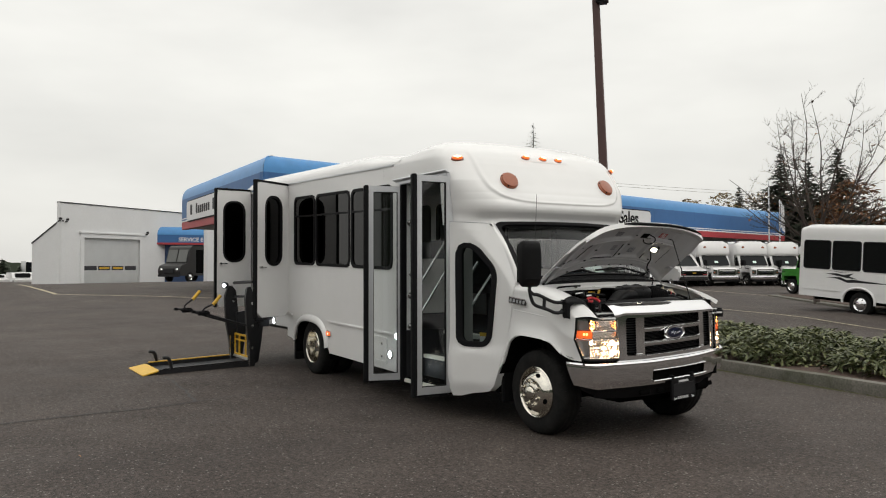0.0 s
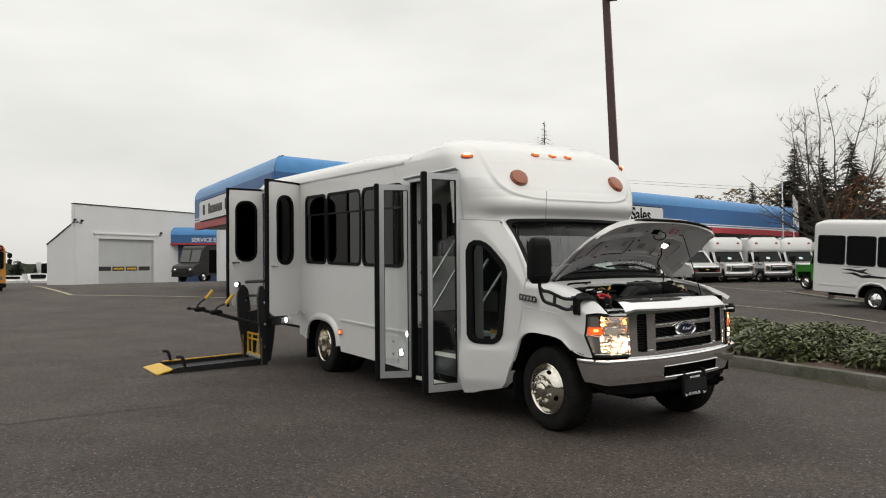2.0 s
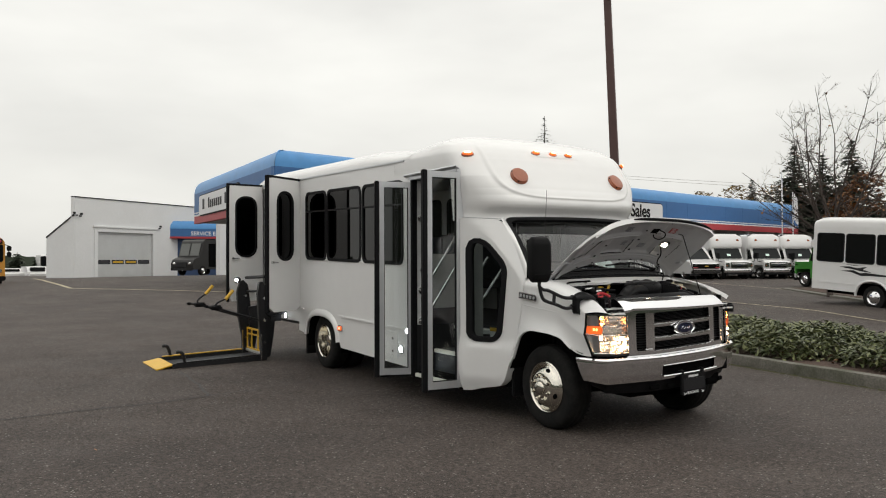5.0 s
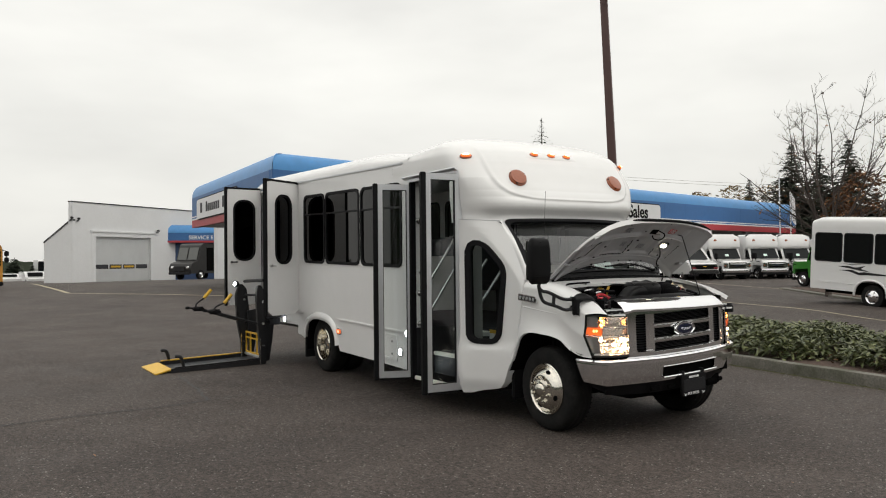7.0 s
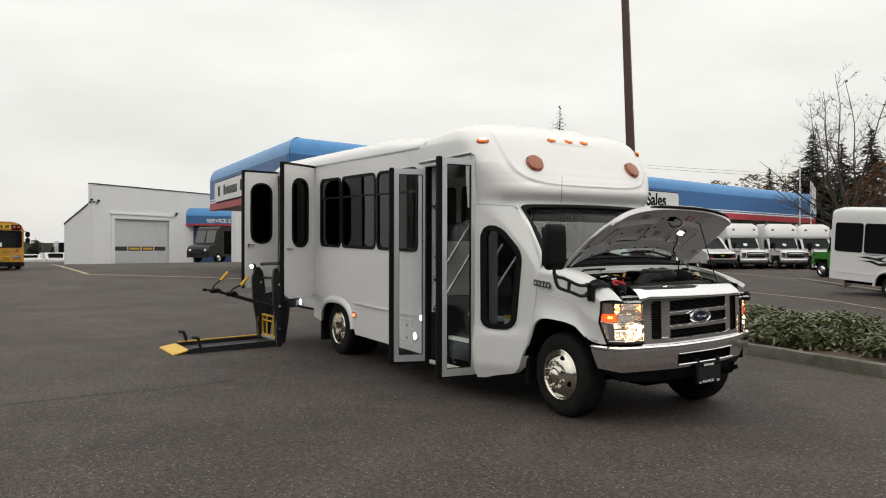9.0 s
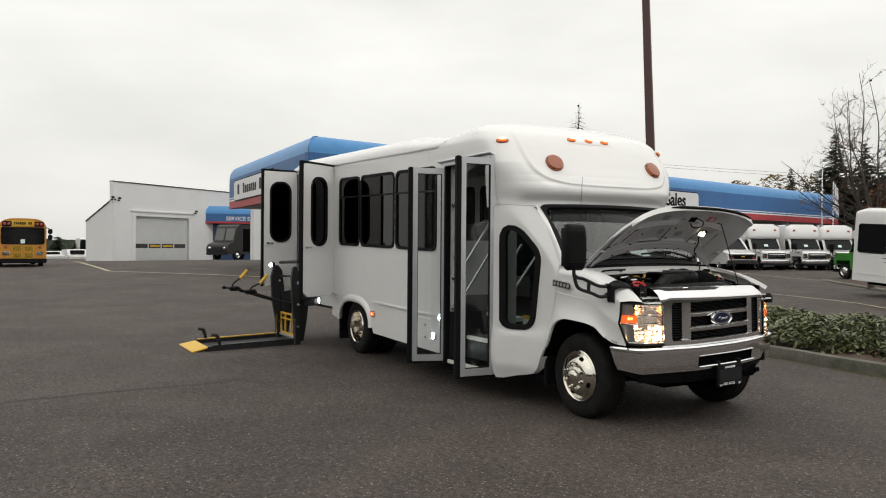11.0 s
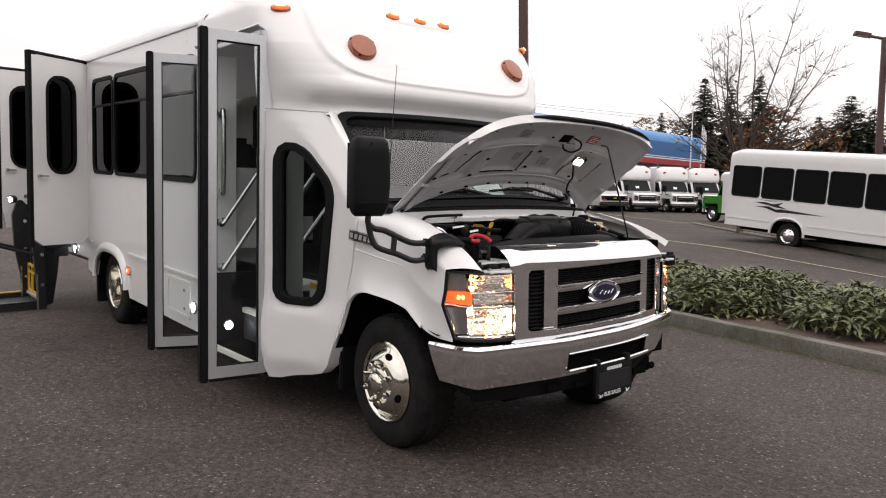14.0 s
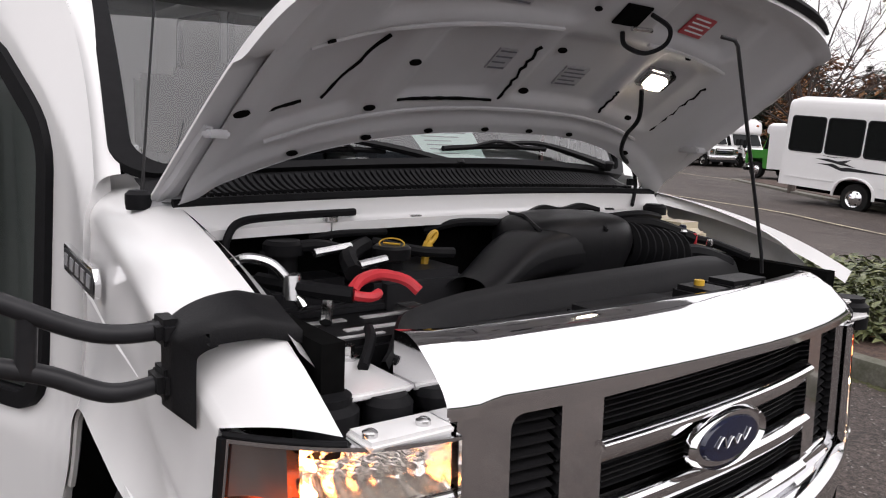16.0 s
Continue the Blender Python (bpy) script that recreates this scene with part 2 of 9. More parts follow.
CONCRETE = mat("kerb_concrete", (0.155, 0.145, 0.125), 0.9, grain=0.35, grain_scale=45, stain=0.85, stain_scale=2.6, stain_color=(0.055, 0.060, 0.034), bump=0.5, bump_scale=70)
MULCH = mat("bark_mulch", (0.055, 0.034, 0.026), 0.95, grain=0.6, grain_scale=45, stain=0.5, stain_scale=14, stain_color=(0.12, 0.075, 0.05), bump=1.0, bump_scale=40)
MOSS = mat("kerb_moss", (0.060, 0.062, 0.024), 0.95, grain=0.4, grain_scale=60, stain=0.6, stain_scale=4, stain_color=(0.05, 0.042, 0.032))
LINE_YELLOW = mat("worn_yellow_line", (0.46, 0.40, 0.28), 0.85, grain=0.3, grain_scale=30, stain=0.7, stain_scale=3, stain_color=(0.14, 0.12, 0.09))
STUCCO = mat("white_painted_stucco", (0.74, 0.745, 0.75), 0.85, grain=0.03, grain_scale=8, stain=0.22, stain_scale=0.5, stain_color=(0.60, 0.60, 0.60), bump=0.2, bump_scale=30)
STEEL_WHITE = mat("white_ribbed_steel", (0.60, 0.61, 0.61), 0.6, grain=0.03, stain=0.2, stain_scale=0.7)
FASCIA_BLUE = mat("blue_fascia_panel", (0.035, 0.13, 0.33), 0.5, grain=0.05, grain_scale=3, stain=0.2, stain_scale=0.6, stain_color=(0.03, 0.10, 0.26))
FASCIA_TOP = mat("light_blue_coping", (0.06, 0.25, 0.55), 0.4, grain=0.06, grain_scale=3, stain=0.2, stain_scale=0.8)
FASCIA_RED = mat("red_fascia_band", (0.40, 0.04, 0.05), 0.5, grain=0.05, stain=0.15)
FASCIA_WHITE = mat("white_fascia_band", (0.75, 0.75, 0.76), 0.5, grain=0.03, stain=0.1)
# dark tone holds the canopy's shade on the shop wall; also dark trim, panes, lettering
SHADE_WALL = mat("shaded_wall_and_dark_trim", (0.05, 0.05, 0.055), 0.6, grain=0.1, stain=0.2, spec=0.2)
BLUE_WALL = mat("blue_painted_wall", (0.03, 0.06, 0.14), 0.6, grain=0.06, stain=0.2)
POLE_BROWN = mat("brown_painted_steel", (0.075, 0.036, 0.032), 0.55, grain=0.1, stain=0.25, stain_scale=3)
BUS_YELLOW = mat("school_bus_yellow", (0.55, 0.25, 0.03), 0.4, grain=0.05, stain=0.2, stain_color=(0.36, 0.17, 0.03))
GREEN_PAINT = mat("bright_green_paint", (0.05, 0.24, 0.035), 0.3, grain=0.03, coat=0.4)
VAN_DARK = mat("dark_grey_van_paint", (0.035, 0.034, 0.034), 0.35, grain=0.06, stain=0.2, spec=0.2)
DECAL_BLACK = mat("black_stripe_film", (0.02, 0.02, 0.022), 0.4, grain=0.05, spec=0.2)
BARK = mat("grey_bark", (0.075, 0.060, 0.052), 0.95, grain=0.3, grain_scale=25, bump=0.4, bump_scale=30)
BARK_DARK = mat("fir_bark", (0.05, 0.04, 0.033), 0.95, grain=0.3, grain_scale=25)


def leaf_mat(name, a, b, rough=0.5):
    m = bpy.data.materials.new(name)
    m.use_nodes = True
    n, l = m.node_tree.nodes, m.node_tree.links
    p = n["Principled BSDF"]
    g = n.new("ShaderNodeNewGeometry")
    r = n.new("ShaderNodeValToRGB")
    r.color_ramp.elements[0].color, r.color_ramp.elements[1].color = (*a, 1), (*b, 1)
    l.new(g.outputs["Random Per Island"], r.inputs["Fac"])
    co, t, x = n.new("ShaderNodeTexCoord"), n.new("ShaderNodeTexNoise"), n.new("ShaderNodeMixRGB")
    t.inputs["Scale"].default_value = 30
    l.new(co.outputs["Object"], t.inputs["Vector"])
    x.blend_type, x.inputs[0].default_value = "OVERLAY", 0.35
    l.new(r.outputs["Color"], x.inputs[1])
    l.new(t.outputs["Fac"], x.inputs[2])
    l.new(x.outputs["Color"], p.inputs["Base Color"])
    p.inputs["Roughness"].default_value = rough
    return m


LEAF = leaf_mat("evergreen_shrub_leaf", (0.042, 0.060, 0.018), (0.165, 0.175, 0.070), 0.42)
LEAF_FIR = leaf_mat("fir_needles", (0.030, 0.042, 0.028), (0.075, 0.092, 0.055), 0.8)
LEAF_GOLD = leaf_mat("gold_autumn_leaf", (0.13, 0.085, 0.022), (0.30, 0.19, 0.05), 0.8)
LEAF_RUST = leaf_mat("rust_autumn_leaf", (0.10, 0.042, 0.018), (0.22, 0.10, 0.03), 0.8)
LEAF_DRY = leaf_mat("dry_fallen_leaf", (0.16, 0.07, 0.03), (0.34, 0.19, 0.10), 0.8)

# ---- mesh helpers ----
ID = Matrix.Identity(4)


def link_mesh(name, bm, material, parent=None, label="", smooth=38):
    me = bpy.data.meshes.new(name)
    bmesh.ops.recalc_face_normals(bm, faces=bm.faces)
    bm.to_mesh(me)
    bm.free()
    me.materials.append(material)
    if smooth:
        me.shade_smooth()
        me.set_sharp_from_angle(angle=radians(smooth))
    ob = new(name, me)
    if parent:
        ob.parent = parent
    if label:
        ob["label"] = label
    return ob


def part(name, bm, material, parent, label="", smooth=38, shadow=True):
    ob = link_mesh(name, bm, material, parent, label, smooth)
    if not shadow:
        ob.visible_shadow = False
    return ob


def thing(name, label, category, m=ID, group="", kind=""):
    ob = new(name)
    ob.empty_display_size = 0.2
    ob.matrix_basis = m
    return tagged(ob, label, category, group, kind)


def box(bm, x0, x1, y0, y1, z0, z1, bev=0.0, m=ID, seg=2):
    r = bmesh.ops.create_cube(bm, size=1.0, matrix=m @ Matrix.Translation(((x0 + x1) / 2, (y0 + y1) / 2, (z0 + z1) / 2)) @ Matrix.Diagonal((x1 - x0, y1 - y0, z1 - z0, 1)))
    if bev:
        edges = list({e for v in r["verts"] for e in v.link_edges})
        bmesh.ops.bevel(bm, geom=edges, offset=bev, segments=seg, affect="EDGES", clamp_overlap=True)
    return bm


def tube(bm, pts, r, seg=8, closed=False):
    """A round bar along points; r is one radius or one for each point."""
    pts = [Vector(p) for p in pts]
    rings, n = [], len(pts)
    up = None
    for i, p in enumerate(pts):
        a = pts[(i - 1) % n] if closed or i else pts[i]
        b = pts[(i + 1) % n] if closed or i < n - 1 else pts[i]
        d = (b - a).normalized()
        if up is None:
            up = Vector((0, 0, 1)) if abs(d.z) < 0.9 else Vector((1, 0, 0))
        side = d.cross(up)
        if side.length < 1e-4:
            side = d.orthogonal()
        side.normalize()
        up = side.cross(d).normalized()
        rad = r[i] if isinstance(r, (list, tuple)) else r
        rings.append([bm.verts.new(p + rad * (math.cos(t) * side + math.sin(t) * up)) for t in (2 * math.pi * k / seg for k in range(seg))])
    for i in range(n if closed else n - 1):
        q, s = rings[i], rings[(i + 1) % n]
        for k in range(seg):
            bm.faces.new((q[k], q[(k + 1) % seg], s[(k + 1) % seg], s[k]))
    if not closed:
        bm.faces.new(rings[0][::-1])
        bm.faces.new(rings[-1])
    return bm


def curve_pts(pts, n=6):
    """Catmull-Rom through points."""
    pts = [Vector(p) for p in pts]
    out = []
    for i in range(len(pts) - 1):
        p0, p1, p2, p3 = pts[max(i - 1, 0)], pts[i], pts[i + 1], pts[min(i + 2, len(pts) - 1)]
        for k in range(n):
            t = k / n
            out.append(0.5 * ((2 * p1) + (p2 - p0) * t + (2 * p0 - 5 * p1 + 4 * p2 - p3) * t * t + (3 * p1 - p0 - 3 * p2 + p3) * t ** 3))
    return out + [pts[-1]]


def lathe(bm, prof, m=ID, seg=32, cap=True):
    """Turns (radius, height) pairs about local z."""
    rings = []
    for r, h in prof:
        rings.append([bm.verts.new(m @ Vector((r * math.cos(2 * math.pi * k / seg), r * math.sin(2 * math.pi * k / seg), h))) for k in range(seg)])
    for q, s in zip(rings, rings[1:]):
        for k in range(seg):
            bm.faces.new((q[k], q[(k + 1) % seg], s[(k + 1) % seg], s[k]))
    if cap:
        bm.faces.new(rings[0][::-1])
        bm.faces.new(rings[-1])
    return bm


def rrect(w, h, r, n=5):
    """A rounded rectangle about the origin."""
    out = []
    for cx, cy, a in ((w / 2 - r, h / 2 - r, 0), (-w / 2 + r, h / 2 - r, 90), (-w / 2 + r, -h / 2 + r, 180), (w / 2 - r, -h / 2 + r, 270)):
        out += [(cx + r * math.cos(radians(a + 90 * k / n)), cy + r * math.sin(radians(a + 90 * k / n))) for k in range(n + 1)]
    return out


def round_poly(pts, r, n=4):
    """Rounds the corners of a polygon."""
    out, k = [], len(pts)
    for i in range(k):
        p, a, b = Vector(pts[i]), Vector(pts[i - 1]), Vector(pts[(i + 1) % k])
        da, db = (a - p), (b - p)
        rr = min(r, da.length * 0.45, db.length * 0.45)
        s, e = p + da.normalized() * rr, p + db.normalized() * rr
        for j in range(n + 1):
            t = j / n
            out.append(tuple((1 - t) ** 2 * s + 2 * t * (1 - t) * p + t * t * e))
    return out


def slab(bm, poly, h0, h1, m=ID):
    """A polygon in local x, y given depth along local z."""
    lo = [bm.verts.new(m @ Vector((x, y, h0))) for x, y in poly]
    hi = [bm.verts.new(m @ Vector((x, y, h1))) for x, y in poly]
    n = len(poly)
    bm.faces.new(lo[::-1])
    bm.faces.new(hi)
    for k in range(n):
        bm.faces.new((lo[k], lo[(k + 1) % n], hi[(k + 1) % n], hi[k]))
    return bm


def ring(bm, outer, inner, h0, h1, m=ID, place=None):
    """A frame between two loops of the same number of points, with depth."""
    place = place or (lambda x, y, h: m @ Vector((x, y, h)))
    L = [[bm.verts.new(place(x, y, h)) for x, y in loop] for loop, h in ((outer, h0), (outer, h1), (inner, h1), (inner, h0))]
    n = len(outer)
    for a in range(4):
        q, s = L[a], L[(a + 1) % 4]
        for k in range(n):
            bm.faces.new((q[k], q[(k + 1) % n], s[(k + 1) % n], s[k]))
    return bm


def star(poly, c, n=48):
    """The polygon's outline met by n rays from c, so that two outlines match point by point."""
    out = []
    for k in range(n):
        a = 2 * math.pi * k / n
        d = (math.cos(a), math.sin(a))
        best = None
        for i in range(len(poly)):
            (x1, y1), (x2, y2) = poly[i], poly[(i + 1) % len(poly)]
            ex, ey = x2 - x1, y2 - y1
            det = d[0] * -ey + d[1] * ex
            if abs(det) < 1e-9:
                continue
            t = ((x1 - c[0]) * -ey + (y1 - c[1]) * ex) / det
            u = (d[0] * (y1 - c[1]) - d[1] * (x1 - c[0])) / det
            if t > 0 and -1e-6 <= u <= 1 + 1e-6 and (best is None or t > best):
                best = t
        out.append((c[0] + best * d[0], c[1] + best * d[1]))
    return out


def skin(bm, nu, nv, fn, thick=0.0, inward=None):
    """A grid surface fn(u, v); with thick, a shell closed at its rims, the second side moved by inward(u, v)."""
    g = [[bm.verts.new(fn(i / nu, j / nv)) for j in range(nv + 1)] for i in range(nu + 1)]
    for i in range(nu):
        for j in range(nv):
            bm.faces.new((g[i][j], g[i + 1][j], g[i + 1][j + 1], g[i][j + 1]))
    if inward:
        k = [[bm.verts.new(Vector(fn(i / nu, j / nv)) + Vector(inward(i / nu, j / nv))) for j in range(nv + 1)] for i in range(nu + 1)]
        for i in range(nu):
            for j in range(nv):
                bm.faces.new((k[i][j], k[i][j + 1], k[i + 1][j + 1], k[i + 1][j]))
        for i in range(nu):
            bm.faces.new((g[i][0], k[i][0], k[i + 1][0], g[i + 1][0]))
            bm.faces.new((g[i][nv], g[i + 1][nv], k[i + 1][nv], k[i][nv]))
        for j in range(nv):
            bm.faces.new((g[0][j], g[0][j + 1], k[0][j + 1], k[0][j]))
            bm.faces.new((g[nu][j], k[nu][j], k[nu][j + 1], g[nu][j + 1]))
    return bm


def B():
    return bmesh.new()


def axes(o, x, y, z):
    """A matrix from an origin and three local axes."""
    return Matrix(((x[0], y[0], z[0], o[0]), (x[1], y[1], z[1], o[1]), (x[2], y[2], z[2], o[2]), (0, 0, 0, 1)))


def lerp(t, rows):
    """Piecewise linear table of (t, value)."""
    if t <= rows[0][0]:
        return rows[0][1]
    for (a, va), (b, vb) in zip(rows, rows[1:]):
        if t <= b:
            return va + (vb - va) * (t - a) / (b - a)
    return rows[-1][1]


def smooth_lerp(t, rows):
    """The same, with a smooth curve through the rows."""
    if t <= rows[0][0]:
        return rows[0][1]
    if t >= rows[-1][0]:
        return rows[-1][1]
    for i in range(len(rows) - 1):
        if rows[i][0] <= t <= rows[i + 1][0]:
            p0, p1, p2, p3 = rows[max(i - 1, 0)][1], rows[i][1], rows[i + 1][1], rows[min(i + 2, len(rows) - 1)][1]
            u = (t - rows[i][0]) / (rows[i + 1][0] - rows[i][0])
            return 0.5 * ((2 * p1) + (p2 - p0) * u + (2 * p0 - 5 * p1 + 4 * p2 - p3) * u * u + (3 * p1 - p0 - 3 * p2 + p3) * u ** 3)


def sstep(a, b, x):
    t = min(1, max(0, (x - a) / (b - a)))
    return t * t * (3 - 2 * t)

# ---- ground ----
def ground_z(x, y):
    hump = 0.48 * math.exp(-((x + 45) ** 2 + (y - 14) ** 2) / 392.0)
    dip = -0.075 * min(12.0, max(0.0, x + 7.6)) * sstep(9.0, 17.0, y) * (1 - sstep(30, 45, y))
    rise = 0.034 * sstep(-2.0, -4.2, x) * sstep(-2.7, -1.5, y)
    knoll = 0.24 * math.exp(-((x + 29) ** 2 + (y - 40) ** 2) / 130.0)
    return hump + dip + rise + knoll


def axis_steps(lo, hi, far):
    inner = [lo + 1.0 * k for k in range(int(hi - lo) + 1)]
    out, d, v = [], 2.0, lo
    left = []
    while v > -far:
        v -= d
        d *= 1.35
        left.append(max(v, -far))
    d, v, right = 2.0, hi, []
    while v < far:
        v += d
        d *= 1.35
        right.append(min(v, far))
    return left[::-1] + inner + right


gx, gy = axis_steps(-90, 14, 2500), axis_steps(-14, 60, 2500)
bm = B()
grid = [[bm.verts.new((x, y, ground_z(x, y))) for y in gy] for x in gx]
for i in range(len(gx) - 1):
    for j in range(len(gy) - 1):
        bm.faces.new((grid[i][j], grid[i + 1][j], grid[i + 1][j + 1], grid[i][j + 1]))
ground = link_mesh("ground", bm, ASPHALT, smooth=60)
tagged(ground, "worn grey-brown asphalt lot with pale aggregate", "asphalt", kind="structure")


def strip(bm, pts, w, lift_z=0.004, step=1.0):
    """A flat painted band along points on the ground."""
    dense = []
    for (x0, y0), (x1, y1) in zip(pts, pts[1:]):
        k = max(1, int(math.hypot(x1 - x0, y1 - y0) / step))
        dense += [(x0 + (x1 - x0) * i / k, y0 + (y1 - y0) * i / k) for i in range(k)]
    dense.append(pts[-1])
    prev = None
    for i, (x, y) in enumerate(dense):
        a, b = dense[max(i - 1, 0)], dense[min(i + 1, len(dense) - 1)]
        n = Vector((-(b[1] - a[1]), b[0] - a[0])).normalized() * w / 2
        cur = [bm.verts.new((x + k * n.x, y + k * n.y, ground_z(x + k * n.x, y + k * n.y) + lift_z)) for k in (-1, 1)]
        if prev:
            bm.faces.new((prev[0], cur[0], cur[1], prev[1]))
        prev = cur
    return bm


for pts, w in (([(-62, -0.9), (-44.85, -1.25), (-34.2, -1.17), (-31.83, 0.4), (-29.23, 2.28), (-26.49, 3.94), (-22, 6.4)], 0.20), ([(-30, 22.2), (-12.4, 16.5), (-6.3, 14.55), (4, 11.5)], 0.11), ([(-27, 31), (-16, 26.6)], 0.10)):
    bm = strip(B(), pts, w, 0.022)
    tagged(link_mesh("painted_line", bm, LINE_YELLOW, smooth=0), "faded yellow painted line on the asphalt", "road marking", kind="structure")
CRACK = mat("crack_filler", (0.022, 0.021, 0.021), 0.7, grain=0.3, grain_scale=20)
for pts, w in (([(-2.4, -8.0), (-2.9, -6.0), (-3.05, -5.1), (-3.15, -4.2), (-3.18, -3.4), (-3.3, -3.0), (-4.1, -2.9), (-4.9, -2.85), (-5.6, -2.8)], 0.028), ([(-3.3, -3.0), (-3.45, -2.4), (-3.5, -1.6)], 0.018), ([(-9.5, 14.6), (-7.5, 12.4), (-6.5, 12.0)], 0.04)):
    rnd = random.Random(len(pts))
    jag = []
    for (x0, y0), (x1, y1) in zip(pts, pts[1:]):
        for k in range(6):
            jag.append((x0 + (x1 - x0) * k / 6 + rnd.uniform(-0.02, 0.02), y0 + (y1 - y0) * k / 6 + rnd.uniform(-0.02, 0.02)))
    bm = strip(B(), jag, w, 0.004)
    tagged(link_mesh("crack", bm, CRACK, smooth=0), "dark crack in the asphalt", "crack", kind="structure")
bm = B()
slab(bm, round_poly([(-0.5, -0.25), (0.45, -0.22), (0.5, 0.2), (-0.42, 0.26)], 0.1), 0.0, 0.004, Matrix.Translation((-8.7, -3.4, 0)))
tagged(link_mesh("asphalt_patch", bm, CRACK, smooth=0), "small dark repair patch in the asphalt", "patch", kind="structure")

# ---- planted island with kerb ----
def island_outline(off=0.0):
    """The island's edge, counter-clockwise, moved inward by off."""
    y0, y1 = 3.70 + off, 6.75 - off
    r = (y1 - y0) / 2
    pts = [(-16.0 + 0.35 * k, y0) for k in range(int((16.0 + 0.4) / 0.35) + 1)]
    cx = 0.45
    for k in range(1, 15):
        a = -math.pi / 2 + math.pi * k / 15
        pts.append((cx + (1.75 - off) * math.cos(a), (y0 + y1) / 2 + r * math.sin(a)))
    pts += [(0.4 - 0.35 * k, y1) for k in range(int((16.0 + 0.4) / 0.35) + 1)]
    return pts


kerb = thing("kerb", "weathered grey concrete kerb round the planted island", "kerb", kind="structure")
outer, inner = island_outline(), island_outline(0.155)
SEG = 8
for i in range(0, len(outer) - 1, SEG):
    idx = list(range(i, min(i + SEG, len(outer) - 1) + 1))
    if len(idx) < 2:
        continue
    bm = B()
    prof = [(0.0, -0.02), (-0.008, 0.11), (0.08, 0.145), (0.85, 0.150), (1.0, 0.13), (1.0, -0.02)]
    rows = []
    for n_, k in enumerate(idx):
        o, q = Vector(outer[k]), Vector(inner[k])
        sh = 0.004 if n_ == 0 else (-0.004 if n_ == len(idx) - 1 else 0)
        rows.append([bm.verts.new((o.x + (q.x - o.x) * u + sh * (1 if k < 50 else 0), o.y + (q.y - o.y) * u, z + 0.004 * math.sin(k * 1.7))) for u, z in prof])
    for a, b in zip(rows, rows[1:]):
        for k in range(len(prof)):
            bm.faces.new((a[k], b[k], b[(k + 1) % len(prof)], a[(k + 1) % len(prof)]))
    bm.faces.new(rows[0][::-1])
    bm.faces.new(rows[-1])
    part("kerb_stone", bm, CONCRETE, kerb, smooth=30)
bm = B()
def bed(u, v):
    x = -15.8 + 17.88 * u
    half = 1.42 if x < 0.45 else 1.42 * math.sqrt(max(0.0, 1 - ((x - 0.45) / 1.64) ** 2))
    y = 5.295 + half * (2 * v - 1)
    return Vector((x, y, 0.115 + 0.05 * (1 - (2 * v - 1) ** 2) + 0.02 * noise.noise(Vector((x * 1.5, y * 1.5, 0)))))
skin(bm, 120, 14, bed)
tagged(link_mesh("mulch_bed", bm, MULCH, smooth=60), "dark red-brown bark mulch bed with fallen leaves", "mulch", kind="structure")


def leaves_mesh(name, centres, material, seed, size=(0.09, 0.15), width=0.30, droop=0.5, per=9):
    """Whorls of long folded leaves, joined."""
    rnd = random.Random(seed)
    verts, faces = [], []
    for cx, cy, cz, s in centres:
        for k in range(per):
            a = rnd.uniform(0, 2 * math.pi)
            el = rnd.uniform(-0.6, 0.75)
            ln = rnd.uniform(*size) * s
            d = Vector((math.cos(a) * math.cos(el), math.sin(a) * math.cos(el), math.sin(el)))
            side = Vector((-math.sin(a), math.cos(a), rnd.uniform(-0.4, 0.4))).normalized()
            up = side.cross(d) * -1
            w = ln * width / 2
            o = Vector((cx, cy, cz)) + d * 0.02
            p1 = o + d * ln * 0.5 - Vector((0, 0, droop * ln * 0.10))
            p2 = o + d * ln - Vector((0, 0, droop * ln * 0.42))
            b = len(verts)
            verts += [o, p1 + side * w + up * w * 0.35, p1, p1 - side * w + up * w * 0.35, p2]
            faces += [(b, b + 1, b + 2), (b, b + 2, b + 3), (b + 1, b + 4, b + 2), (b + 2, b + 4, b + 3)]
    me = bpy.data.meshes.new(name)
    me.from_pydata([tuple(v) for v in verts], [], faces)
    me.materials.append(material)
    me.shade_smooth()
    return new(name, me)


def mound(x, y):
    """Top of the shrubs over the bed."""
    h = 0.0
    for cx, cy, rx, ry, hh in ((-1.75, 5.05, 1.15, 1.25, 0.42), (-3.9, 5.2, 1.5, 1.3, 0.40), (-6.6, 5.2, 1.9, 1.3, 0.42), (-9.6, 5.2, 2.0, 1.3, 0.5), (-12.6, 5.2, 2.2, 1.3, 0.5), (-0.02, 5.12, 0.88, 0.98, 0.42), (-0.75, 5.2, 0.5, 0.8, 0.30)):
        d = ((x - cx) / rx) ** 2 + ((y - cy) / ry) ** 2
        if d < 1:
            h = max(h, hh * (1 - d) ** 0.42)
    return h


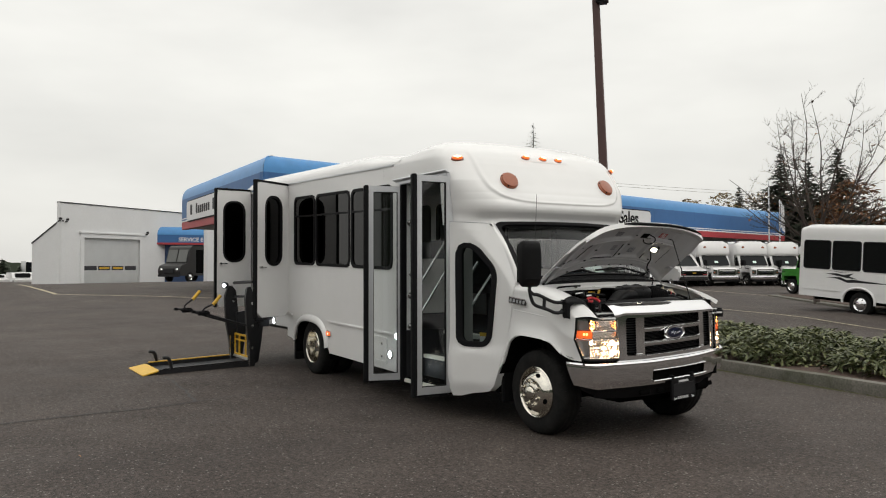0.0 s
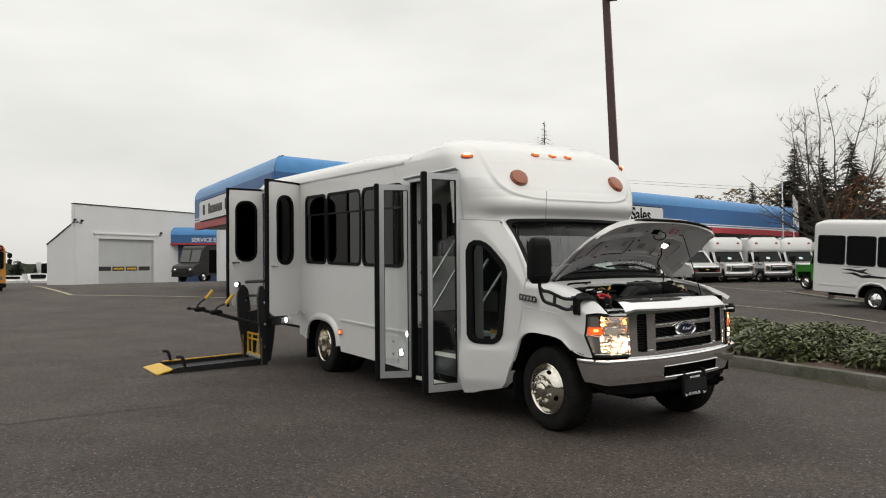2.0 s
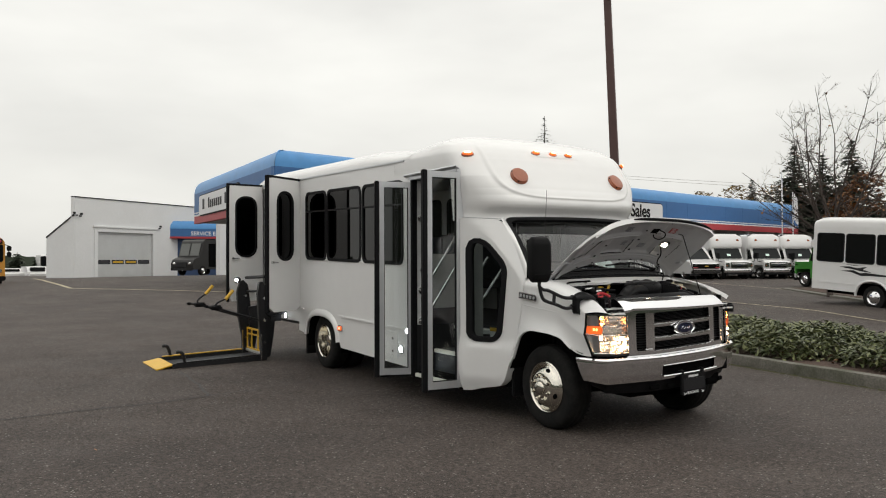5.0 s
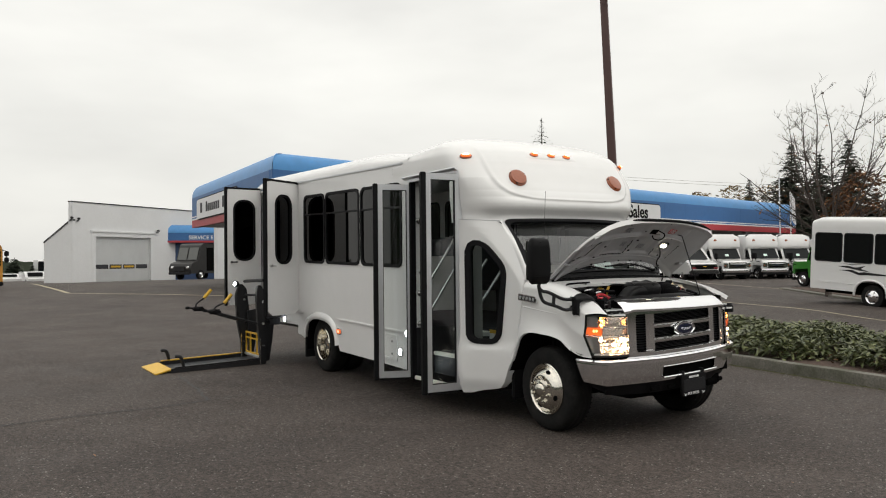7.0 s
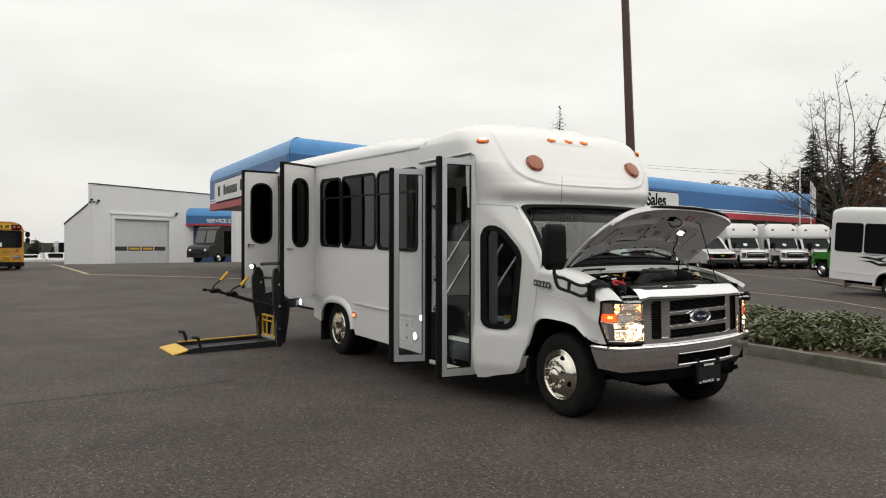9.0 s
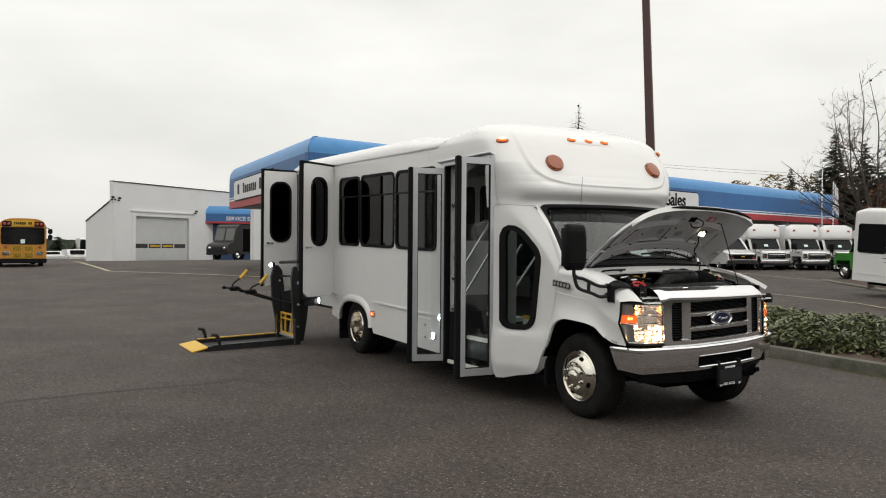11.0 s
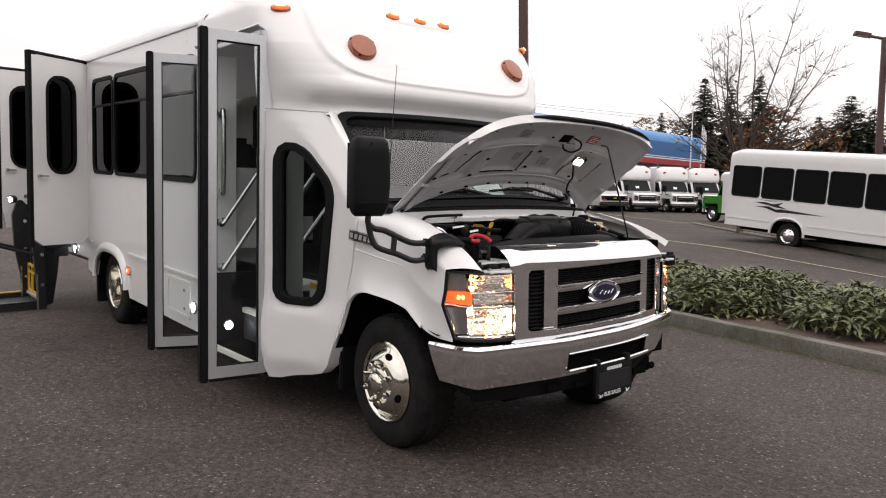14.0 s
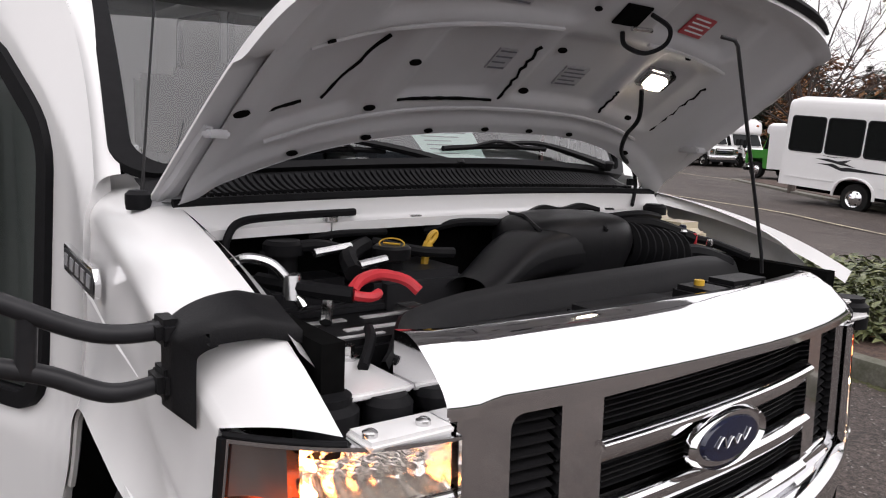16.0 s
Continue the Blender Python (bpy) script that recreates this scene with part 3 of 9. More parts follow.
rnd = random.Random(5)
tips = []
while len(tips) < 2900:
    x, y = rnd.uniform(-9.5, 0.7), rnd.uniform(3.85, 6.6)
    h = mound(x, y) * (0.9 + 0.22 * noise.noise(Vector((x * 2.2, y * 2.2, 3))))
    if h < 0.05:
        continue
    if x < -5 and rnd.random() < 0.5:
        continue
    tips.append((x, y, 0.13 + h * (1 - 0.75 * rnd.random() ** 3), rnd.uniform(0.75, 1.25)))
shrub = leaves_mesh("shrub_foliage", tips, LEAF, 3)
tagged(shrub, "low evergreen shrubs with long drooping green leaves in the island", "shrub", kind="stuff")
tagged(leaves_mesh("fallen_leaves", [(rnd.uniform(-3, 1.4), rnd.uniform(4.1, 6.3), 0.175, rnd.uniform(0.5, 1.0)) for _ in range(90)], LEAF_DRY, 8, (0.05, 0.10), 0.6, 0.1, 2), "brown fallen leaves on the mulch", "leaves", kind="stuff")
# moss and washed-in grit along the foot of the kerb
verts, faces = [], []
for _ in range(420):
    x = rnd.choice((rnd.uniform(-3.0, 1.2), rnd.gauss(-0.25, 0.28), rnd.gauss(-1.5, 0.3)))
    r_ = rnd.uniform(0.006, 0.024)
    nose_y = 3.70 + (0.0 if x < 0.45 else 1.525 * (1 - math.sqrt(max(0.0, 1 - ((x - 0.45) / 1.75) ** 2))))
    c = Vector((x, nose_y - abs(rnd.gauss(0, 0.022)) - 0.004, 0.0))
    b = len(verts)
    verts.append(tuple(c + Vector((0, 0, 0.004 + r_ * 0.5))))
    for k in range(7):
        a = 2 * math.pi * k / 7
        q = r_ * rnd.uniform(0.6, 1.5)
        verts.append(tuple(c + Vector((q * 1.8 * math.cos(a), q * math.sin(a), 0.002))))
    faces += [(b, b + 1 + k, b + 1 + (k + 1) % 7) for k in range(7)]
me = bpy.data.meshes.new("moss")
me.from_pydata(verts, [], faces)
me.materials.append(MOSS)
tagged(new("moss", me), "dull green moss along the foot of the kerb", "moss", kind="stuff")
turn_island = Matrix.Translation((-0.2, 3.66, 0)) @ Matrix.Rotation(radians(-9), 4, "Z") @ Matrix.Translation((0.2, -3.66, 0))
for ob in list(scene.objects):
    if ob.type == "MESH" and ob.name.split(".")[0] in ("kerb_stone", "mulch_bed", "shrub_foliage", "fallen_leaves", "moss"):
        ob.data.transform(turn_island)
tagged(leaves_mesh("lot_leaves", [(x, y, 0.012, 0.6) for x, y in ((2.2, -0.6), (2.9, 1.4), (-4.6, -5.2), (3.0, 0.2), (0.6, 2.9), (-1.2, -4.4), (-7.5, -6.0), (1.4, 3.2))], LEAF_DRY, 9, (0.05, 0.08), 0.6, 0.0, 1), "few dry leaves on the asphalt", "leaves", kind="stuff")

# far island beneath the parked bus
bm = B()
slab(bm, round_poly([(-17.4, 27.7), (-15.8, 26.2), (-8.5, 19.5), (-1.5, 16.6), (-1.2, 19.4), (-7.5, 20.9), (-13.5, 28.3), (-16.5, 29.5)], 0.5, 5), -0.7, 0.13)
far_isle = link_mesh("far_island", bm, CONCRETE)
tagged(far_isle, "low concrete-edged traffic island beyond the lane", "traffic island", kind="structure")
bm = B()
slab(bm, round_poly([(-16.9, 27.8), (-15.6, 26.6), (-8.4, 19.9), (-1.9, 17.1), (-1.6, 19.1), (-7.6, 20.5), (-13.7, 28.0), (-16.3, 29.0)], 0.5, 5), 0.10, 0.145)
part("island_soil", bm, MULCH, far_isle, "bare brown soil of the island")

# ---- buildings ----
UP = Vector((0, 0, 1))


def wall_m(x0, y0, x1, y1, z=0.0):
    """Local x along the wall, y up, z outward (to the right of the run)."""
    d = Vector((x1 - x0, y1 - y0, 0)).normalized()
    return axes((x0, y0, z), d, (0, 0, 1), d.cross(UP))


# white workshop
WC, WR = Vector((-62.3, 1.95, 0)), Vector((-72.2, 16.6, 0))
shop = thing("workshop_building", "white stucco workshop with a ribbed roll-up door", "building", kind="structure")
wm = wall_m(WC.x, WC.y, WR.x, WR.y)
LW = (WR - WC).length
D0, D1, DH = 2.35, 8.38, 3.95
bm = B()
box(bm, 0, D0, -0.5, 6.66, -0.3, 0, 0, wm)
box(bm, D1, LW, -0.5, 6.66, -0.3, 0, 0, wm)
box(bm, D0, D1, DH, 6.66, -0.3, 0, 0, wm)
part("front_wall", bm, STUCCO, shop)
bm = B()
sl = wall_m(-66.5, 0.35, WC.x, WC.y)
ln = (WC - Vector((-66.5, 0.35, 0))).length
slab(bm, [(0, -0.5), (ln, -0.5), (ln, 5.15), (0, 3.45)], -0.3, 0, sl)
part("side_wall", bm, STUCCO, shop)
bm = B()
box(bm, 0, LW, 6.66, 6.74, -0.34, 0.05, 0, wm)
slab(bm, [(0, 3.45), (ln, 5.15), (ln, 5.27), (0, 3.57)], -0.34, 0.05, sl)
part("roof_coping", bm, SHADE_WALL, shop, "dark metal coping")
bm = B()
skin(bm, 1, 1, lambda u, v: WC + (WR - WC) * v + Vector((-4.2 * u, -1.6 * u, 5.1 - 1.7 * u)))
part("roof", bm, STEEL_WHITE, shop)
bm = B()
ring(bm, [(D0 - 0.35, -0.2), (D1 + 0.35, -0.2), (D1 + 0.35, DH + 0.35), (D0 - 0.35, DH + 0.35)], [(D0, -0.2), (D1, -0.2), (D1, DH), (D0, DH)], -0.1, 0.06, wm)
box(bm, D0 - 0.5, D1 + 0.5, DH + 0.35, DH + 0.5, -0.1, 0.14, 0.02, wm)
part("door_surround", bm, STUCCO, shop)
bm = B()
box(bm, D0, D1, -0.3, DH, -0.25, -0.2, 0, wm)
rd = part("roll_up_door", bm, STEEL_WHITE, shop, "white ribbed roll-up door with narrow windows")
k = 0
z = 0.0
while z < DH - 0.05:
    bm = B()
    box(bm, D0 + 0.02, D1 - 0.02, z + 0.015, min(z + 0.235, DH), -0.2, -0.165, 0.012, wm)
    part("slat", bm, STEEL_WHITE, rd)
    z += 0.25
for k in range(4):
    bm = B()
    a = D0 + 0.17 + k * 1.44
    box(bm, a, a + 1.29, 1.26, 1.62, -0.175, -0.15, 0.01, wm)
    wd = part("door_window", bm, SHADE_WALL, rd, "dark narrow window")
    if k in (1, 2):
        bm = B()
        box(bm, a + 0.12, a + 1.17, 1.36, 1.52, -0.15, -0.145, 0, wm)
        part("lettering_bar", bm, YELLOW, wd)
for px, py in ((-0.12, 5.50), (0.55, 5.45), (9.1, 4.75)):
    bm = B()
    box(bm, px - 0.05, px + 0.05, py - 0.35, py - 0.25, 0.0, 0.25, 0.02, wm)
    box(bm, px - 0.12, px + 0.12, py - 0.22, py - 0.04, 0.15, 0.32, 0.04, wm)
    part("wall_floodlight", bm, BLACK_METAL, shop, "black wall floodlight")
bm = B()
tube(bm, [wm @ Vector((0.06, 0.2, 0.06)), wm @ Vector((0.06, 6.4, 0.06))], 0.05, 6)
part("downpipe", bm, STUCCO, shop)

# service entrance wing
SA, SB = Vector((-69.2, 9.5, 0)), Vector((-66.5, 20.5, 0))
wing = thing("service_wing", "blue service entrance with awning band", "building", kind="structure")
sm_ = wall_m(SA.x, SA.y, SB.x, SB.y)
SL = (SB - SA).length
bm = B()
box(bm, 0, SL, -0.4, 3.62, -0.3, 0, 0, sm_)
part("wall", bm, BLUE_WALL, wing)
bm = B()
slab(bm, [(0, 3.78), (0.7, 3.78), (0.7, 4.50), (0, 4.50)], 0, SL, axes(SA, sm_.to_3x3() @ Vector((0, 0, 1)), (0, 0, 1), sm_.to_3x3() @ Vector((1, 0, 0))))
part("awning", bm, FASCIA_BLUE, wing, "blue awning band")
bm = B()
box(bm, 0, SL, 3.60, 3.78, -0.05, 0.74, 0, sm_)
part("red_band", bm, FASCIA_RED, wing)
bm = B()
slab(bm, [(0, 4.50), (0.72, 4.50), (0.66, 4.90), (0.40, 5.22), (0, 5.25)], 0, SL, axes(SA, sm_.to_3x3() @ Vector((0, 0, 1)), (0, 0, 1), sm_.to_3x3() @ Vector((1, 0, 0))))
part("awning_top", bm, FASCIA_TOP, wing, "light blue rounded awning top")
bm = B()
box(bm, 0.3, 2.6, 0.6, 1.9, -0.05, 0.03, 0.01, sm_)
wi = part("window", bm, FASCIA_WHITE, wing)
bm = B()
box(bm, 0.4, 2.5, 0.7, 1.8, 0.02, 0.04, 0, sm_)
part("pane", bm, SHADE_WALL, wi)


def text_mesh(words, size, material, m, parent, name="lettering", depth=0.01, bold=0.0):
    cu = bpy.data.curves.new(name, "FONT")
    cu.body, cu.size, cu.extrude, cu.offset = words, size, depth, bold
    tmp = bpy.data.objects.new(name, cu)
    scene.collection.objects.link(tmp)
    me = bpy.data.meshes.new_from_object(tmp.evaluated_get(bpy.context.evaluated_depsgraph_get()))
    bpy.data.objects.remove(tmp)
    me.transform(m)
    me.materials.clear()
    me.materials.append(material)
    ob = new(name, me)
    ob.parent = parent
    return ob


text_mesh("SERVICE E", 0.50, FASCIA_WHITE, sm_ @ Matrix.Translation((3.2, 3.90, 0.72)), wing, bold=0.01)

# showroom with blue fascia
A, C_, B_ = Vector((-23.8, 5.0, 0)), Vector((-38.7, 5.6, 0)), Vector((-32.9, 52.8, 0))
show = thing("showroom_building", "showroom with a deep blue, white and red canopy fascia", "building", kind="structure")
Z0, Z1, Z2 = 3.58, 5.24, 5.98


def fascia(p, q, s0, s1):
    """Bands of the canopy's edge from p to q, mitred by s0 and s1 at the ends."""
    m = wall_m(p.x, p.y, q.x, q.y)
    L_ = (q - p).length
    for nm, a, b, mt, out in (("red_band", Z0, Z0 + 0.40, FASCIA_RED, 0.02), ("white_stripe", Z0 + 0.40, Z0 + 0.48, FASCIA_WHITE, 0.03), ("blue_stripe", Z0 + 0.48, Z0 + 0.55, FASCIA_BLUE, 0.02), ("white_stripe", Z0 + 0.55, Z0 + 0.61, FASCIA_WHITE, 0.03), ("blue_band", Z0 + 0.61, Z1, FASCIA_BLUE, 0.02)):
        bm = B()
        box(bm, 0, L_, a, b, -0.25, out, 0, m)
        part(nm, bm, mt, show)
    bm = B()
    def cope(u, v):
        e = 0.62 * u ** 1.6
        a0, a1 = e * s0, L_ - e * s1
        return m @ Vector((a0 + (a1 - a0) * v, Z1 + (Z2 - Z1) * math.sin(u * math.pi / 2) ** 0.8, 0.02 - e))
    skin(bm, 8, max(2, int(L_ / 2)), cope)
    part("coping", bm, FASCIA_TOP, show, "light blue sloped coping")
    k = 2.6
    while k < L_ - 1:
        bm = B()
        box(bm, k - 0.01, k + 0.01, Z0 + 0.62, Z1, 0.0, 0.024, 0, m)
        part("panel_joint", bm, FASCIA_BLUE, show)
        k += 2.6
    return m


mA = fascia(C_, A, 0.3, 1.0)
mB = fascia(A, B_, 1.0, 0.3)
D_ = C_ + (B_ - A)
bm = B()
slab(bm, [(p.x, p.y) for p in (A + Vector((-0.2, 0.2, 0)), B_ + Vector((-0.3, -0.3, 0)), D_, C_ + Vector((0, 0.2, 0)))], Z0 + 0.05, Z0 + 0.15)
part("canopy_soffit", bm, STEEL_WHITE, show)
bm = B()
slab(bm, [(p.x, p.y) for p in (A + Vector((-0.6, 0.6, 0)), B_ + Vector((-0.8, -0.6, 0)), D_, C_ + Vector((0.4, 0.6, 0)))], Z2 - 0.12, Z2 - 0.04)
part("roof", bm, FASCIA_TOP, show)
# shop wall, coloured dark for the shade under the canopy
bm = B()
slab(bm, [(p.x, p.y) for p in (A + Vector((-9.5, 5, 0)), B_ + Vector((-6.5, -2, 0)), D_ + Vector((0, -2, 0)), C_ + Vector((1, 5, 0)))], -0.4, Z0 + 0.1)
part("shop_wall", bm, SHADE_WALL, show, "shop front with the canopy's shade painted in as dark colour")
for k in range(9):
    t = 0.04 + 0.115 * k
    p = A + (B_ - A) * t + Vector((-1.0, 0.4, 0))
    bm = B()
    box(bm, p.x - 0.16, p.x + 0.16, p.y - 0.16, p.y + 0.16, -0.3, Z0 + 0.06, 0.02)
    part("canopy_column", bm, FASCIA_WHITE, show)
bm = B()
box(bm, -55.0, -54.0, 11.27, 12.23, -0.2, 5.0)
part("corner_pier", bm, STUCCO, show, "white stucco pier beside the service entrance")
for m_, u0, u1, words in ((mA, 1.6, 9.8, ((0.9, 1.5), (2.2, 5.2), (5.7, 6.9))), (mB, 16.5, 28.0, ((0.8, 1.6), (2.4, 6.0)))):
    bm = B()
    slab(bm, [((u0 + u1) / 2 + a, 4.50 + b) for a, b in rrect(u1 - u0, 1.02, 0.22)], 0.02, 0.10, m_)
    sg = part("sign_board", bm, FASCIA_WHITE, show, "white sign board with dark lettering bars")
    bm = B()
    slab(bm, [((u0 + u1) / 2 + a, 4.50 + b) for a, b in rrect(u1 - u0 + 0.12, 1.14, 0.25)], 0.02, 0.06, m_)
    part("sign_rim", bm, SEAL, sg)
    for a, b in words:
        n_ = max(1, int((b - a) / 0.42))
        for k in range(n_):
            bm = B()
            x = u0 + a + (b - a) * k / n_
            box(bm, x, x + (b - a) / n_ * 0.72, 4.26, 4.26 + (0.54 if k == 0 else 0.40), 0.09, 0.115, 0.03, m_)
            part("lettering_bar", bm, SHADE_WALL, sg)

text_mesh("Bus Sales", 1.1, SEAL, mB @ Matrix.Translation((16.5 + 6.0, 4.15, 0.11)), show, bold=0.022)

# ---- lamp poles ----
def lamp_pole(label, x, y, h, arm, lean_x, lean_y, turn, wide):
    m = Matrix.Translation((x, y, ground_z(x, y))) @ Matrix.Rotation(turn, 4, "Z")
    p = thing("lamp_pole", label, "street lamp", m)
    lx, ly = lean_x, lean_y
    inv = Matrix.Rotation(-turn, 4, "Z")
    tip = inv @ Vector((lx * h, ly * h, h))
    bm = B()
    w0, w1 = wide, 0.74 * wide
    lo = [(-w0, -w0), (w0, -w0), (w0, w0), (-w0, w0)]
    a = [bm.verts.new((u, v, -0.1)) for u, v in lo]
    b = [bm.verts.new((tip.x + u * w1 / w0, tip.y + v * w1 / w0, h)) for u, v in lo]
    for k in range(4):
        bm.faces.new((a[k], a[(k + 1) % 4], b[(k + 1) % 4], b[k]))
    bm.faces.new(b)
    bmesh.ops.bevel(bm, geom=bm.edges[:], offset=0.012, segments=1, affect="EDGES")
    part("pole", bm, POLE_BROWN, p, "square brown steel pole")
    bm = B()
    tube(bm, [tip + Vector((-arm, 0, 0.10)), tip + Vector((-0.3, 0, 0.02)), tip + Vector((0, 0, -0.05)), tip + Vector((0.3, 0, 0.02)), tip + Vector((arm, 0, 0.10))], 0.05, 8)
    part("cross_arm", bm, POLE_BROWN, p)
    for s in (-1, 1):
        bm = B()
        slab(bm, round_poly([(-0.25, -0.17), (0.25, -0.17), (0.28, 0.17), (-0.28, 0.17)], 0.06), -0.07, 0.05, Matrix.Translation(tip + Vector((s * (arm + 0.05), 0, 0.13))) @ Matrix.Rotation(-s * 0.22, 4, "Y"))
        lh = part("lamp_head", bm, POLE_BROWN, p, "flat brown lamp head")
        bm = B()
        slab(bm, rrect(0.36, 0.24, 0.05), -0.085, -0.07, Matrix.Translation(tip + Vector((s * (arm + 0.05), 0, 0.13))) @ Matrix.Rotation(-s * 0.22, 4, "Y"))
        part("lens", bm, STEEL, lh)
    return p, tip


lp, tip = lamp_pole("tall brown steel lamp pole with twin heads behind the bus", -10.05, 10.03, 9.2, 0.60, -0.0265, -0.0266, radians(40), 0.128)
bm = B()
box(bm, tip.x + 0.02, tip.x + 0.36, tip.y - 0.30, tip.y + 0.1, 8.72, 8.95, 0.04)
part("floodlight", bm, BLACK_METAL, lp, "black floodlight below the heads")
lp2, tip2 = lamp_pole("brown steel lamp pole with twin heads behind the parked bus", -7.88, 24.55, 6.80, 0.62, -0.015, 0.0, radians(33), 0.115)
bm = B()
box(bm, tip2.x + 0.08, tip2.x + 0.5, tip2.y - 0.3, tip2.y + 0.12, 5.62, 5.88, 0.05)
part("floodlight", bm, BLACK_METAL, lp2, "black floodlight on the pole")

def flag_pole(label, x, y, h, flag):
    t = thing("flag_pole", label, "flag pole", Matrix.Translation((x, y, ground_z(x, y) - 0.1)))
    bm = B()
    tube(bm, [(0, 0, 0), (0, 0, h)], [0.06, 0.04], 8)
    part("pole", bm, FASCIA_WHITE, t)
    if flag:
        bm = B()
        skin(bm, 8, 10, lambda u, v: Vector((0.05 + 0.10 * math.sin(9 * v) * v, 0.05 + (0.35 + 0.10 * u) * v, h - 0.1 - flag * u - 0.5 * v * v)))
        part("flag", bm, FASCIA_WHITE, t, "limp white and red flag")


flag_pole("thin white flag pole beyond the canopy", -29.6, 45.9, 7.7, 0.0)
flag_pole("white pole with a limp pale flag", -29.0, 46.3, 6.3, 2.0)

# ---- trees ----
def fir(label, x, y, h, seed, spread=0.20, bare=0.08, dens=1.0):
    """A conifer: tapered trunk, drooping whorls of branches in uneven clumps."""
    rnd = random.Random(seed)
    t = thing("fir_tree", label, "tree", Matrix.Translation((x, y, ground_z(x, y) - 0.1)), group="far conifers")
    bm = B()
    tube(bm, [(0, 0, 0), (0.05, 0, h * 0.5), (0, 0.03, h)], [h * 0.018, h * 0.010, 0.02], 6)
    part("trunk", bm, BARK_DARK, t)
    verts, faces = [], []
    levels = int(h * 3.2)
    for k in range(levels):
        f = k / levels
        z = h * (bare + (1 - bare) * f)
        r = h * spread * 2.5 * (1 - f) ** 0.95 * rnd.uniform(0.62, 1.12) + 0.05
        for j in range(max(2, int(rnd.randint(10, 14) * dens))):
            a = rnd.uniform(0, 2 * math.pi)
            rr = r * rnd.uniform(0.50, 1.10)
            n_ = max(3, int(rr * 5))
            for q in range(n_):
                c = (q + rnd.uniform(0.2, 1.0)) / n_
                px, py = math.cos(a) * rr * c, math.sin(a) * rr * c
                pz = z + 0.10 * rr * math.sin(c * 2.5) - 0.28 * rr * c * c + rnd.uniform(-0.1, 0.1)
                for s_ in range(5 if dens > 0.5 else 3):
                    w = rnd.uniform(0.18, 0.52) * (0.55 + 0.45 * dens) * (1.15 - 0.5 * c) * (0.45 + 0.55 * min(1.0, 2.2 * (1 - f)))
                    aa = a + rnd.uniform(-1.1, 1.1)
                    d = Vector((math.cos(aa), math.sin(aa), rnd.uniform(-0.42, 0.10)))
                    e = Vector((-math.sin(aa), math.cos(aa), rnd.uniform(-0.3, 0.3))) * w * 0.33
                    o = Vector((px, py, pz))
                    b = len(verts)
                    verts += [tuple(o - e), tuple(o + e), tuple(o + d * w * 1.5 + e * 0.25), tuple(o + d * w * 1.1 - e * 0.8)]
                    faces.append((b, b + 1, b + 2, b + 3))
    me = bpy.data.meshes.new("crown")
    me.from_pydata(verts, [], faces)
    me.materials.append(LEAF_FIR)
    ob = new("crown", me)
    ob.parent = t
    return t


FIRS = [(-34.7, 63.8, 12.6, 0.20), (-38.8, 61.3, 12.5, 0.22), (-36.8, 62.6, 11.5, 0.23), (-40.4, 64, 8.4, 0.28), (-32.2, 65.2, 6.8, 0.24), (-28.0, 67.3, 10.6, 0.40), (-30.2, 66.2, 8.8, 0.27), (-26.2, 67.8, 9.4, 0.40), (-23.2, 69.2, 6.6, 0.3), (-20.6, 71, 6.2, 0.32), (-42.5, 67, 7.2, 0.3), (-37.7, 66, 7.6, 0.32), (-34.0, 67, 7.8, 0.3), (-17.6, 73, 6.4, 0.34), (-64.2, 51.8, 18.3, 0.20), (-89.4, -0.7, 2.6, 0.32), (-89.3, 1.2, 1.9, 0.32), (-91, -3.0, 1.7, 0.34), (-58.9, 82.4, 12.2, 0.14)]
for k, (x, y, h, sp) in enumerate(FIRS):
    fir("thin conifer far behind the roof" if k == 14 else "dark green conifer beyond the lot", x, y, h, 20 + k, sp, dens=0.3 if k == 14 else 0.85)


